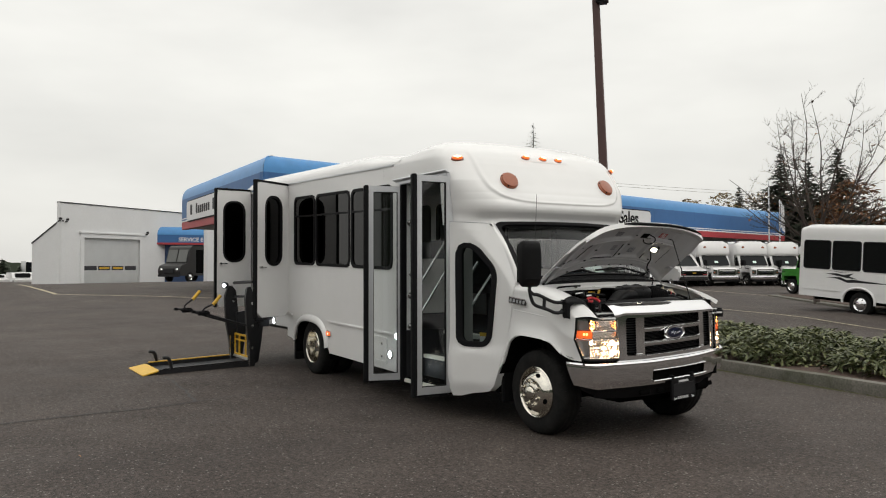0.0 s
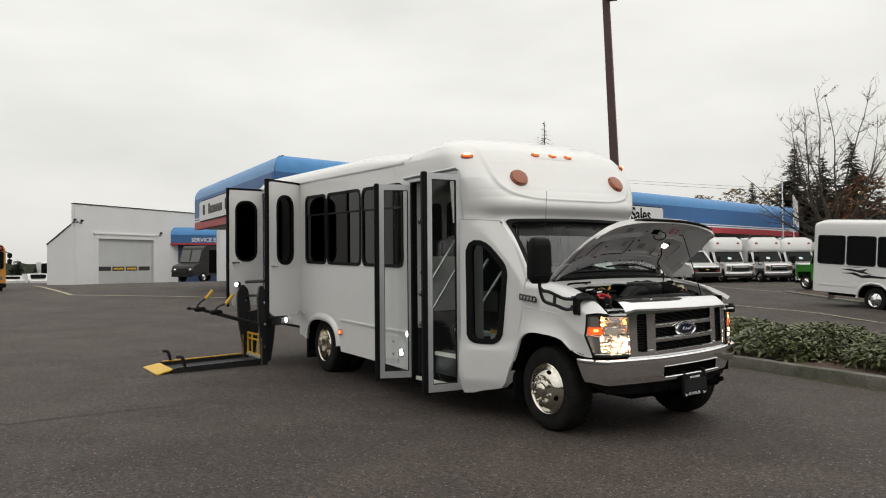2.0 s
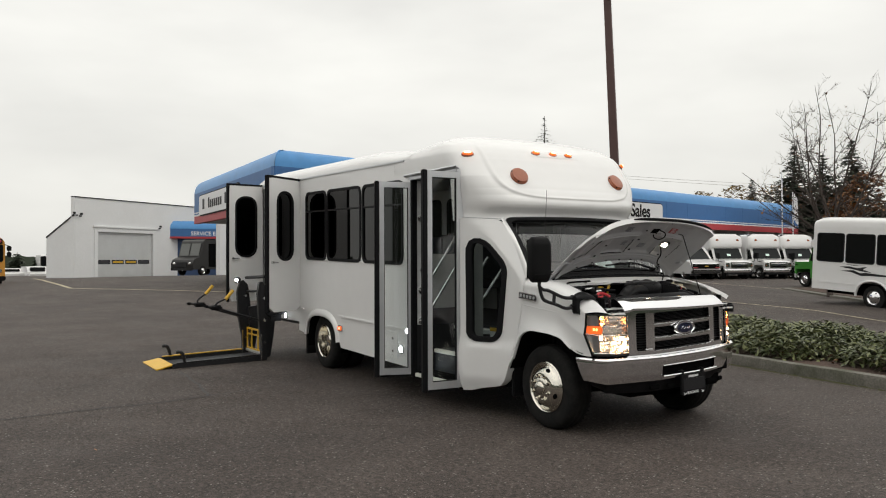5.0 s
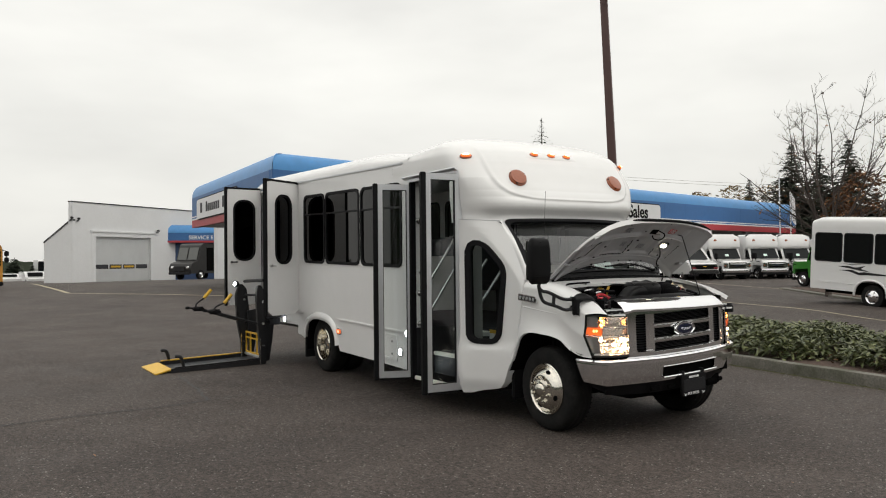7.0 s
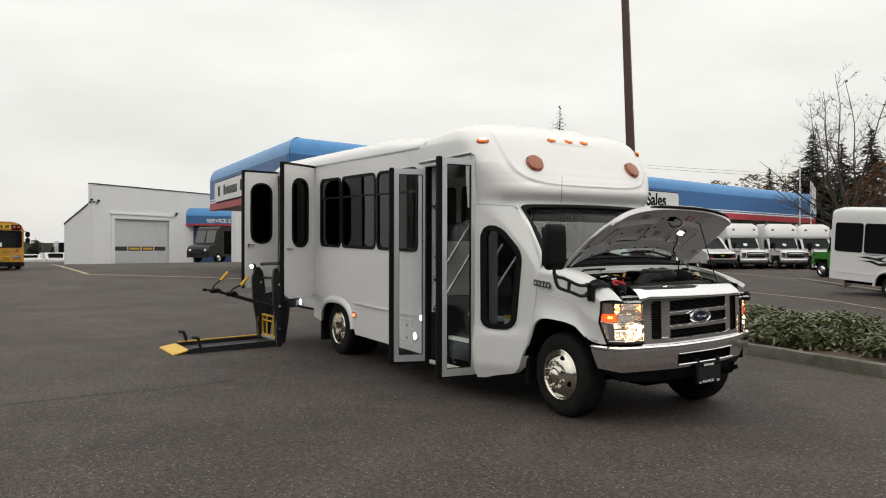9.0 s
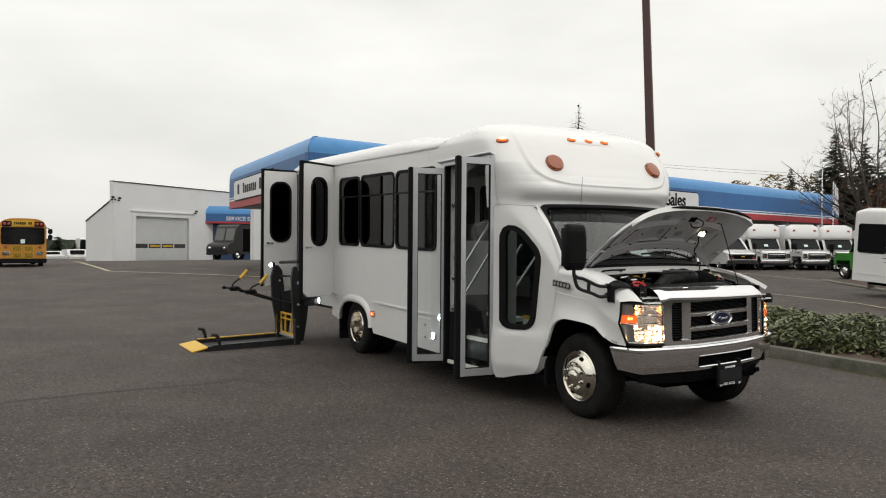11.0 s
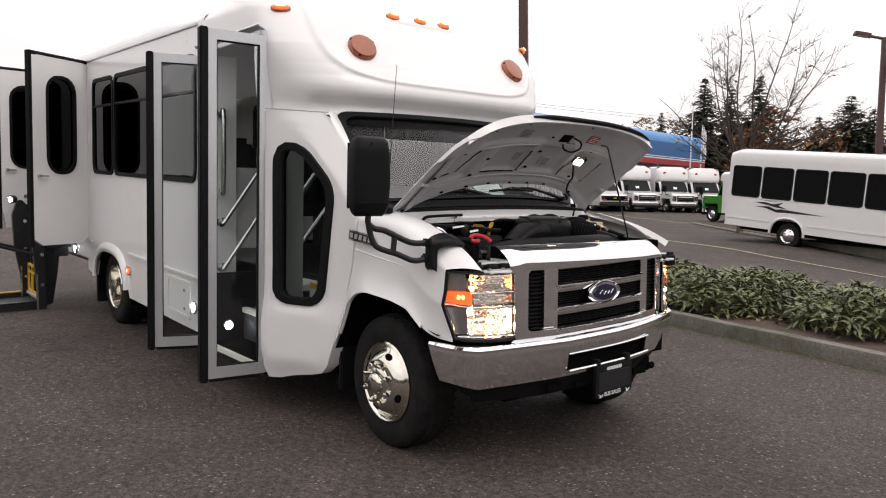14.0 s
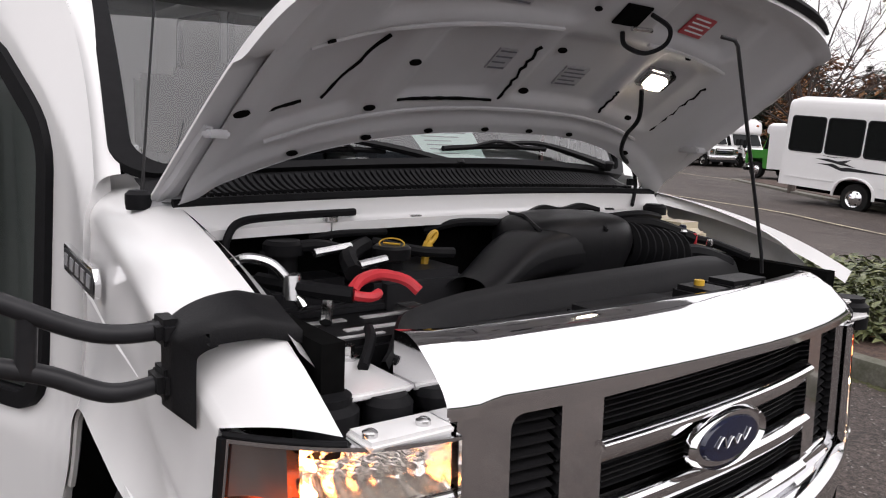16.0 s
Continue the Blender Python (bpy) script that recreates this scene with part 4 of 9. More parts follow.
def bare_tree(label, x, y, h, seed):
    """A broad tree: a short trunk, long limbs fanning out, each with two more orders of branches."""
    rnd = random.Random(seed)
    t = thing("bare_tree", label, "tree", Matrix.Translation((x, y, ground_z(x, y) - 0.1)))
    fine, tips_ = B(), []

    def limb(p, d, ln, r, lift, n_=8, bend=0.15):
        pts, rad = [p.copy()], [r]
        for k in range(n_):
            d = (d + Vector((rnd.uniform(-1, 1) * bend, rnd.uniform(-1, 1) * bend, lift + rnd.uniform(-1, 1) * bend * 0.6))).normalized()
            p = p + d * ln / n_
            pts.append(p.copy())
            rad.append(r * (1 - 0.86 * (k + 1) / n_) + 0.002)
        return pts, rad

    bm = B()
    pts, rad = limb(Vector((0, 0, 0)), Vector((0.03, 0, 1)), h * 0.29, h * 0.015, 0.05, 5)
    tube(bm, pts, [h * 0.015 - h * 0.0013 * k for k in range(len(pts))], 8)
    part("trunk", bm, BARK, t)
    top = pts[-1]
    for tilt, ln in ((-3, 0.68), (7, 0.73), (13, 0.68), (-13, 0.64), (-24, 0.66), (-36, 0.66), (-48, 0.61), (-60, 0.54), (-74, 0.42), (22, 0.62), (35, 0.62), (46, 0.62), (57, 0.56), (72, 0.42)):
        az = 0.86 + rnd.uniform(-0.6, 0.6)
        a = radians(tilt)
        d = Vector((math.sin(a) * math.cos(az), math.sin(a) * math.sin(az), math.cos(a)))
        bm = B()
        pts, rad = limb(top + Vector((0, 0, -rnd.uniform(0, 0.7))), d, h * ln, h * 0.0048, 0.045, 10)
        tube(bm, pts, rad, 6)
        part("limb", bm, BARK, t)
        for q in range(18):
            i_ = rnd.randint(2, 9)
            f = i_ / 10
            az2 = rnd.uniform(0, 2 * math.pi)
            dd = (pts[i_] - pts[i_ - 1]).normalized()
            d2 = (dd * 0.55 + Vector((math.cos(az2), math.sin(az2), rnd.uniform(-0.2, 0.45))) * 0.8).normalized()
            p2, r2 = limb(pts[i_], d2, h * rnd.uniform(0.06, 0.19) * (1.2 - 0.6 * f), max(0.006, rad[i_] * 0.45), 0.03, 5, 0.22)
            tube(fine, p2, r2, 4)
            for w in range(8):
                i3 = rnd.randint(1, 5)
                az3 = rnd.uniform(0, 2 * math.pi)
                d3 = ((p2[i3] - p2[i3 - 1]).normalized() * 0.7 + Vector((math.cos(az3), math.sin(az3), rnd.uniform(-0.3, 0.6))) * 0.8).normalized()
                p3, r3 = limb(p2[i3], d3, h * rnd.uniform(0.02, 0.055), 0.0042, 0.03, 3, 0.25)
                tube(fine, p3, r3, 3)
                tips_.append(p3[-1])
    tw = part("twig_crown", fine, BARK, t, "fine bare grey twigs")
    tagged(tw, kind="stuff")
    lv = leaves_mesh("dry_leaf", [(p.x, p.y, p.z, 1.0) for p in tips_ if rnd.random() < 0.035], LEAF_RUST, seed, (0.10, 0.17), 0.7, 0.3, 2)
    lv.parent = t
    tagged(lv, kind="stuff")
    return t


bare_tree("bare deciduous tree with a few last leaves", -11.6, 22.42, 8.4, 14)


def bush_tree(label, x, y, h, w, seed, material):
    rnd = random.Random(seed)
    t = thing("autumn_tree", label, "tree", Matrix.Translation((x, y, ground_z(x, y) - 0.1)), group="far autumn trees")
    bm = B()
    for k in range(5):
        a = 2 * math.pi * k / 5
        tube(bm, [(0, 0, 0), (w * 0.1 * math.cos(a), w * 0.1 * math.sin(a), h * 0.4), (w * 0.36 * math.cos(a), w * 0.36 * math.sin(a), h * 0.85)], [h * 0.02, h * 0.012, 0.01], 5)
    part("trunk", bm, BARK, t)
    cs = []
    for _ in range(int(36 * h)):
        a, r, z = rnd.uniform(0, 2 * math.pi), rnd.random() ** 0.5, rnd.random()
        rr = w * 0.5 * r * math.sin(math.pi * (0.12 + 0.85 * z)) ** 0.6
        cs.append((rr * math.cos(a), rr * math.sin(a), h * (0.25 + 0.75 * z), rnd.uniform(0.8, 1.5)))
    lv = leaves_mesh("crown", cs, material, seed, (0.22, 0.40), 0.7, 0.3, 4)
    lv.parent = t
    return t


for k, (x, y, h, w) in enumerate(((-23.6, 46.5, 7.2, 5.0), (-20.5, 47.5, 6.0, 5.0), (-27.0, 49, 6.2, 3.0), (-32, 58, 4.5, 6), (-64, 79, 10.6, 8), (-60.5, 81, 11.2, 7), (-57, 84, 11.2, 9), (-54, 86, 10.6, 7), (-67, 76, 10.2, 6))):
    bush_tree("rust-brown autumn tree beyond the lot" if k < 4 else "yellowing autumn tree far beyond the roof", x, y, h, w, 60 + k, LEAF_RUST if k < 4 else LEAF_GOLD)
bm = B()
def hedge(u, v):
    a = radians(95 + 110 * v)
    r = 170
    hh = 5.0 - 2.4 * sstep(0.62, 0.76, v) + 2.5 * (1 - 0.6 * sstep(0.62, 0.76, v)) * noise.noise(Vector((v * 60, 0, 0))) + 1.5 * noise.noise(Vector((v * 190, 3, 0)))
    return Vector((r * math.cos(a), r * math.sin(a), -1 + (hh + 1) * u))
skin(bm, 1, 260, hedge)
tagged(link_mesh("backdrop_woods", bm, LEAF_FIR, smooth=0), "far dark tree line on the horizon", "woods", kind="structure")
bm = B()
def low_sky_screen(u, v):
    """Unseen trees on the lot's other side, added to cut low sky light."""
    a = radians(208 + 244 * v)
    r = 62 + 6 * math.sin(v * 9)
    hh = 8.5 + 3.0 * noise.noise(Vector((v * 70, 9, 0))) + 1.6 * noise.noise(Vector((v * 230, 4, 0)))
    return Vector((r * math.cos(a), r * math.sin(a), -1 + (hh + 1) * u))
skin(bm, 1, 300, low_sky_screen)
tagged(link_mesh("light_blocking_trees", bm, LEAF_FIR, smooth=0), "unseen dark tree line added to block low sky light", "woods", kind="structure")
# overhead wires
for z in (0.65, 1.0):
    bm = B()
    tube(bm, [(-75 + 45 * k / 12, 58 + 38 * k / 12, 12.6 - 5.0 * k / 12 + z - 0.6 * math.sin(math.pi * k / 12)) for k in range(13)], 0.014, 4)
    tagged(link_mesh("overhead_wire", bm, SEAL), "thin black overhead wire", "wire", kind="structure")

# ---- the shuttle bus ----
# x forward from the front axle, y to the bus's left, z up.
SIDE, BACK, GUTTER = 1.195, -7.0, 2.57


def rake(x, z):
    return z + 0.025 * max(0.0, -1.0 - x)


def side_m(x, z, s):
    """Local x along the bus, y up, z outward from the side wall s (-1 right, 1 left)."""
    return axes((x, s * SIDE, rake(x, z)), (1, 0, -0.025), (0, 0, 1), (0, s, 0))


bus = thing("shuttle_bus", "white cutaway shuttle bus with raised hood, open doors and lit lamps", "bus")


def wall_panel(bm, s, x0, x1, zb, z1, holes=(), step=0.06):
    """A side wall with a shaped lower edge zb(x) and rectangular openings, 30 mm thick."""
    xs = {x0, x1}
    for h in holes:
        xs |= {h[0], h[1]}
    xs = sorted(xs)
    fine = []
    for a, b in zip(xs, xs[1:]):
        k = max(1, round((b - a) / step))
        fine += [a + (b - a) * i / k for i in range(k)]
    fine.append(xs[-1])
    zs = sorted({z1, 0.86} | {h[2] for h in holes} | {h[3] for h in holes})
    zs = [z for z in zs if z > max(zb(x) for x in fine) + 0.01]
    for y0 in (s * SIDE, s * (SIDE - 0.03)):
        rows = {}

        def vert(i, j):
            if (i, j) not in rows:
                x = fine[i]
                rows[i, j] = bm.verts.new((x, y0, rake(x, zb(x) if j == 0 else zs[j - 1])))
            return rows[i, j]
        for i in range(len(fine) - 1):
            xm = (fine[i] + fine[i + 1]) / 2
            for j in range(len(zs)):
                zm = ((zb(xm) if j == 0 else zs[j - 1]) + zs[j]) / 2
                if any(h[0] < xm < h[1] and h[2] < zm < h[3] for h in holes):
                    continue
                bm.faces.new((vert(i, j), vert(i + 1, j), vert(i + 1, j + 1), vert(i, j + 1)))
    return bm


ARCH_X = -4.37


def skirt(x):
    base = 0.312 if x > ARCH_X else lerp(x, [(-7.0, 0.495), (-5.75, 0.46), (-4.95, 0.37)])
    u = abs(x - ARCH_X) / 0.555
    if u < 1:
        return max(base, 0.36 + 0.335 * (1 - u ** 2.6) ** (1 / 2.6))
    return base


WINDOWS = [(-4.945, -4.215), (-4.190, -3.150), (-3.120, -2.085)]
W_LO, W_HI = 1.418, 2.364
bm = B()
wall_panel(bm, -1, -5.2, -1.9, skirt, GUTTER, [(a + 0.02, b - 0.02, W_LO + 0.02, W_HI - 0.02) for a, b in WINDOWS])
wall_panel(bm, -1, BACK, -6.84, lambda x: 0.50, GUTTER)
box(bm, -6.84, -5.2, -SIDE, -SIDE + 0.03, rake(-5.9, 0.50), rake(-5.9, 0.70))
box(bm, -6.84, -5.2, -SIDE, -SIDE + 0.03, rake(-5.9, 2.54), rake(-5.9, GUTTER))
part("right_side_wall", bm, WHITE, bus)
bm = B()
wall_panel(bm, 1, BACK, -1.16, skirt, GUTTER, [(a + 0.02, b - 0.02, W_LO + 0.02, W_HI - 0.02) for a, b in WINDOWS + [(-6.3, -5.1), (-2.05, -1.22)]])
wall_panel(bm, 1, -1.16, -0.98, skirt, 2.37)
for q in bm.verts:
    q.co.y *= 1 - 0.075 * sstep(-2.1, -1.1, q.co.x)
part("left_side_wall", bm, WHITE, bus)
bm = B()
box(bm, BACK - 0.02, BACK + 0.02, -SIDE, SIDE, 0.60, 2.70, 0.01)
part("rear_wall", bm, WHITE, bus)


def roof_pt(x, v, drop=0.0):
    a = math.pi * v
    c, s = math.cos(a), math.sin(a)
    y = SIDE * math.copysign(abs(c) ** 0.42, c)
    return Vector((x, y, rake(x, GUTTER + (0.235 - drop) * abs(s) ** 0.8)))


bm = B()
skin(bm, 24, 32, lambda u, v: roof_pt(BACK + (-1.95 - BACK) * u, v, 0.10 * (1 - sstep(0, 0.03, u)) + 0.10 * sstep(0.78, 0.96, u)))
part("roof", bm, WHITE, bus)
bm = B()
for s in (-1, 1):
    box(bm, -6.95, -2.06, min(s * SIDE, s * (SIDE + 0.014)), max(s * SIDE, s * (SIDE + 0.014)), -0.008, 0.014, 0.003, axes((0, 0, 2.565 - 0.025), (1, 0, -0.025), (0, 1, 0), (0, 0, 1)))
    part("gutter_trim", bm, ALU, bus, "thin grey aluminium rain gutter")
    bm = B()
bm.free()

# front cap: level rings stacked upward
NOSE = [(1.89, -0.61), (1.925, -0.622), (1.955, -0.618), (1.985, -0.588), (2.01, -0.558), (2.04, -0.540), (2.08, -0.543), (2.13, -0.572), (2.20, -0.618), (2.30, -0.685), (2.40, -0.752), (2.50, -0.824), (2.58, -0.892), (2.66, -0.980), (2.745, -1.15), (2.812, -1.40), (2.852, -1.75)]
HALF = [(1.89, 1.165), (1.97, 1.17), (2.07, 1.18), (2.22, 1.19), (2.42, 1.195), (2.57, 1.195), (2.63, 1.172), (2.69, 1.13), (2.755, 1.02), (2.815, 0.82), (2.852, 0.45)]


def cap_pt(z, u, x_back):
    """u from 0 (right side, at x_back) through 0.5 (nose) to 1 (left side)."""
    xf, w = smooth_lerp(z, NOSE), smooth_lerp(z, HALF)
    q = abs(u - 0.5) * 2
    s = -1 if u < 0.5 else 1
    xs = min(-1.12, xf - 0.42)
    if q > 0.72:
        x, y = xs + (x_back - xs) * (q - 0.72) / 0.28, w
    else:
        t = math.pi / 2 * (1 - q / 0.72)
        x = xs + (xf - xs) * math.sin(t) ** (0.62 + 0.40 * (1 - sstep(1.98, 2.34, z)))
        y = w * math.cos(t) ** 0.58
    rim = (abs(y) / 0.95) ** 4.5 + max(0, (2.66 - z) / 0.555) ** 4.5
    if q < 0.78 and z < 2.70:
        x += (0.014 * (1 - sstep(0.86, 1.06, rim)) + 0.008 * math.exp(-((rim - 0.97) / 0.09) ** 2)) * sstep(2.72, 2.60, z)
    if s > 0:
        y *= 1 - 0.075 * sstep(-2.1, -1.1, x)
    back = sstep(-1.25, -2.3, x)
    z = z if z < GUTTER else GUTTER + (z - GUTTER) * (1 - 0.42 * back)
    return Vector((x, s * y, rake(x, z)))


bm = B()
skin(bm, 70, 220, lambda u, v: cap_pt(1.89 + (2.39 - 1.89) * u, v, -0.98))
skin(bm, 50, 220, lambda u, v: cap_pt(2.39 + (2.852 - 2.39) * u ** 0.8, v, -2.3))
top = [bm.verts.new(cap_pt(2.852, v / 220, -2.3)) for v in range(221)]
bm.faces.new(top)
for e in (0, 1):
    skin(bm, 40, 4, lambda u, v: cap_pt(2.39 + (2.852 - 2.39) * u ** 0.8, e, -2.3) - Vector((0.30 * v, 0, 0)) + Vector((0, -cap_pt(2.39 + (2.852 - 2.39) * u ** 0.8, e, -2.3).y * 0.10 * v, -0.06 * v)))
bmesh.ops.remove_doubles(bm, verts=bm.verts, dist=0.0005)
part("front_cap", bm, WHITE, bus, "smooth white fibreglass front roof cap", smooth=60)
bm = B()
skin(bm, 1, 40, lambda u, v: cap_pt(1.891, 0.05 + 0.9 * v, -0.98) * (1 - u) + Vector((-1.25, 0, 1.891)) * u)
part("cap_underside", bm, WHITE, bus)


def panel_y(x):
    """Half width of the cab side below the cap: it tapers from the body to the fender."""
    return smooth_lerp(x, [(-0.98, 1.195), (-0.8, 1.115), (-0.6, 1.022), (-0.45, 0.968), (-0.3, 0.955), (0.0, 0.975), (0.3, 0.985), (0.5, 0.968), (0.6, 0.957), (0.7, 0.94)])


CAB_WIN = [(-0.870, 1.62), (-0.862, 0.775), (-0.80, 0.734), (-0.605, 0.734), (-0.548, 0.80), (-0.488, 1.395), (-0.515, 1.475), (-0.675, 1.66), (-0.765, 1.704), (-0.835, 1.69)]
CAB_OUT = [(-0.98, 0.232), (-0.87, 0.236), (-0.76, 0.275), (-0.60, 0.300), (-0.52, 0.325), (-0.465, 0.42), (-0.445, 0.53), (-0.40, 0.60), (-0.36, 0.80), (-0.30, 1.0), (-0.25, 1.33), (-0.60, 1.893), (-0.98, 1.925)]
win_loop = star(round_poly(CAB_WIN, 0.055), (-0.70, 1.15), 72)
out_loop = star(round_poly(CAB_OUT, 0.05), (-0.70, 1.15), 72)


def fold_in(x, z):
    """The panel leans inward beyond a soft fold that runs down along the window's slanted edge."""
    d = 0.755 * (x + 0.655) + 0.656 * (z - 1.715)
    return 0.46 * max(0.0, d) ** 1.05 / 0.90


def grow(loop, c, d):
    out, n = [], len(loop)
    for k in range(n):
        t = Vector(loop[(k + 1) % n]) - Vector(loop[k - 1])
        q = Vector((t.y, -t.x)).normalized()
        v = Vector((loop[k][0] - c[0], loop[k][1] - c[1]))
        q = q if q.dot(v) > 0 else -q
        out.append((loop[k][0] + q.x * d, loop[k][1] + q.y * d))
    return out


for s, nm in ((-1, "right_cab_panel"), (1, "left_cab_panel")):
    bm = B()
    loops = [grow(win_loop, (-0.7, 1.15), 0.0)] + [[(a[0] + (b[0] - a[0]) * k / 30, a[1] + (b[1] - a[1]) * k / 30) for a, b in zip(win_loop, out_loop)] for k in range(1, 31)]
    rows = [[bm.verts.new((x, s * (panel_y(x) - fold_in(x, z) + 0.023 * sstep(0.755, 0.650, z) - 0.05 * sstep(0.40, 0.22, z)), z)) for x, z in lp] for lp in loops]
    rows.insert(0, [bm.verts.new((x, s * (panel_y(x) - 0.05), z)) for x, z in loops[0]])
    rows.append([bm.verts.new((x, s * (panel_y(x) - 0.06), z)) for x, z in loops[-1]])
    for q, r in zip(rows, rows[1:]):
        for k in range(72):
            bm.faces.new((q[k], q[(k + 1) % 72], r[(k + 1) % 72], r[k]))
    part(nm, bm, WHITE, bus, "smooth white fibreglass cab side panel", smooth=50)
    bm = B()
    ring(bm, grow(win_loop, (-0.7, 1.15), 0.014), grow(win_loop, (-0.7, 1.15), -0.030), -0.03, 0.018, place=lambda x, z, h, s=s: Vector((x, s * (panel_y(x) + h + 0.006 * sstep(1.0, 0.6, z)), z)))
    wf = part("cab_side_window", bm, SEAL, bus, "kinked cab side window in thick black rubber")
    bm = B()
    pane = grow(win_loop, (-0.7, 1.15), -0.03)
    bm.faces.new([bm.verts.new((x, s * (panel_y(x) - 0.012), z)) for x, z in pane])
    part("pane", bm, GLASS_SHIELD, wf, shadow=False)
    bm = B()
    tube(bm, [(x, s * (panel_y(x) + 0.004), z) for x, z in grow(win_loop, (-0.7, 1.15), -0.030)], 0.008, 6, True)
    part("inner_gasket", bm, SEAL, wf)
bm = B()
box(bm, -0.745, -0.62, -0.985, -0.98, 0.815, 0.85, 0.001)
stk = part("window_sticker", bm, YELLOW, bus, "small yellow and white sticker inside the window")
bm = B()
box(bm, -0.745, -0.62, -0.985, -0.98, 0.76, 0.814, 0.001)
stk = part("sticker_base", bm, FASCIA_WHITE, stk)

# seam bead under the cap and jamb edge
bm = B()
tube(bm, [(x, -panel_y(x) + fold_in(x, z) - 0.001, z) for x, z in ((-0.975 + 0.375 * i / 30, 1.922 - 0.030 * i / 30) for i in range(31))], 0.0028, 6)
part("cap_seam", bm, DECAL_GREY, bus, "grey sealant line under the cap")

# windscreen
def shield(u, v, off=0.0):
    """u upward, v across from right (-1) to left (1)."""
    yb, yt = (0.90 if v < 0 else 0.78) * v, 0.85 * v
    lo = Vector((-0.05 - 0.15 * abs(v) ** 2.4, yb, 1.41 - 0.045 * v * v))
    hi = Vector((-0.575 - 0.125 * abs(v) ** 2.2, yt, 1.912 - 0.012 * v * v))
    p = lo + (hi - lo) * u
    p += Vector((0.028, 0, 0.03)) * (math.sin(math.pi * u) * 0.7) + Vector((0.7, 0, 0.7)) * off
    return p


def shield_loop(inset, n=88):
    out = []
    for x, y in rrect(2 - 2 * inset, 1 - 2 * inset * 1.35, 0.12, 7):
        out.append((y + 0.5, x))
    dense = []
    for i in range(len(out)):
        a, b = out[i], out[(i + 1) % len(out)]
        k = max(1, int(max(abs(a[0] - b[0]), abs(a[1] - b[1])) / 0.08))
        dense += [(a[0] + (b[0] - a[0]) * j / k, a[1] + (b[1] - a[1]) * j / k) for j in range(k)]
    return dense


bm = B()
o_l = shield_loop(-0.012)
i_l = [((u - 0.5) * (0.87 if u > 0.5 else 0.95) + 0.5, v * (1 - 0.048)) for u, v in o_l]
ring(bm, o_l, i_l, -0.012, 0.012, place=lambda u, v, h: shield(u, v, h))
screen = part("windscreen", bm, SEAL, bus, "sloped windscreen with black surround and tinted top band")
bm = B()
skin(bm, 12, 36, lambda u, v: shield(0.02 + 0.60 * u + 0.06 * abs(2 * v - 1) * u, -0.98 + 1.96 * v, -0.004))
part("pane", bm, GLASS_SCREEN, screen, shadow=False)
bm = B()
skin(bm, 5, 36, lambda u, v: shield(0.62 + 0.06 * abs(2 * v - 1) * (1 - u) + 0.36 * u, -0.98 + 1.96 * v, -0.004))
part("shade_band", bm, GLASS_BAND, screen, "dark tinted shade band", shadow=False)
def sheet(u, v, off=0.0):
    """The paper leaning on the dashboard, u upward."""
    return Vector((-0.235 - 0.095 * u + 0.006 * math.sin(math.pi * v) + off, -0.03 - 0.025 * u + (0.215 + 0.03 * u) * v, 1.408 + 0.092 * u + off))


bm = B()
skin(bm, 4, 6, sheet, inward=lambda u, v: (-0.0015, 0, -0.0015))
pp = part("window_paper", bm, PAPER, screen, "pale green paper sheet behind the glass")
for k in range(6):
    bm = B()
    skin(bm, 1, 4, lambda u, v: sheet(0.84 - 0.13 * k + 0.025 * u, 0.12 + (0.74 - 0.16 * (k % 3)) * v, 0.0015))
    part("print_line", bm, INK, pp)

# A pillars
for s in (-1, 1):
    bm = B()
    def pil(u, v, s=s):
        a = shield(u, s * (0.99), 0.004)
        xo = -0.25 + (-0.60 + 0.25) * u
        b = Vector((xo, s * (panel_y(xo) - fold_in(xo, 1.33 + 0.56 * u)), 1.33 + 0.56 * u))
        p = a + (b - a) * v
        return p + Vector((0.012, s * 0.012, 0.008)) * math.sin(math.pi * v)
    skin(bm, 12, 6, pil)
    part("windscreen_pillar", bm, WHITE, bus)


# front fenders: from the lamp back to the cab panel
def fender_top(x):
    d = x + 0.36
    return 1.35 - 0.055 * d - 0.17 * d ** 3 - 0.028 * sstep(0.58, 0.72, x)


def arch_z(x):
    return smooth_lerp(x, [(-0.47, 0.45), (-0.40, 0.555), (-0.35, 0.655), (-0.29, 0.785), (-0.20, 0.846), (-0.10, 0.868), (0.10, 0.864), (0.20, 0.857), (0.31, 0.835), (0.38, 0.786), (0.45, 0.738), (0.53, 0.716), (0.70, 0.712)])


def fender_low(x):
    return arch_z(x)


def lamp_edge(e, z, far):
    """Headlamp lens front in plan and height, e from inner (0) to outer (1) edge."""
    x = 0.752 - 0.015 * e - 0.142 * max(0, e - 0.35) ** 1.6 / 0.5 - 0.10 * (z - 0.72) * (0.4 + 0.6 * e)
    return x - (0.05 + 0.06 * e if far else 0.0), 0.645 + (0.205 if far else 0.318) * e


# outer outline of the lens: (e, z) from its foot up to its upper corner
LAMP_OUT = [(0.900, 0.722), (1.008, 0.885), (0.975, 0.955), (0.952, 1.046)]


def lamp_out(z):
    return lerp(z, [(b, a) for a, b in LAMP_OUT])


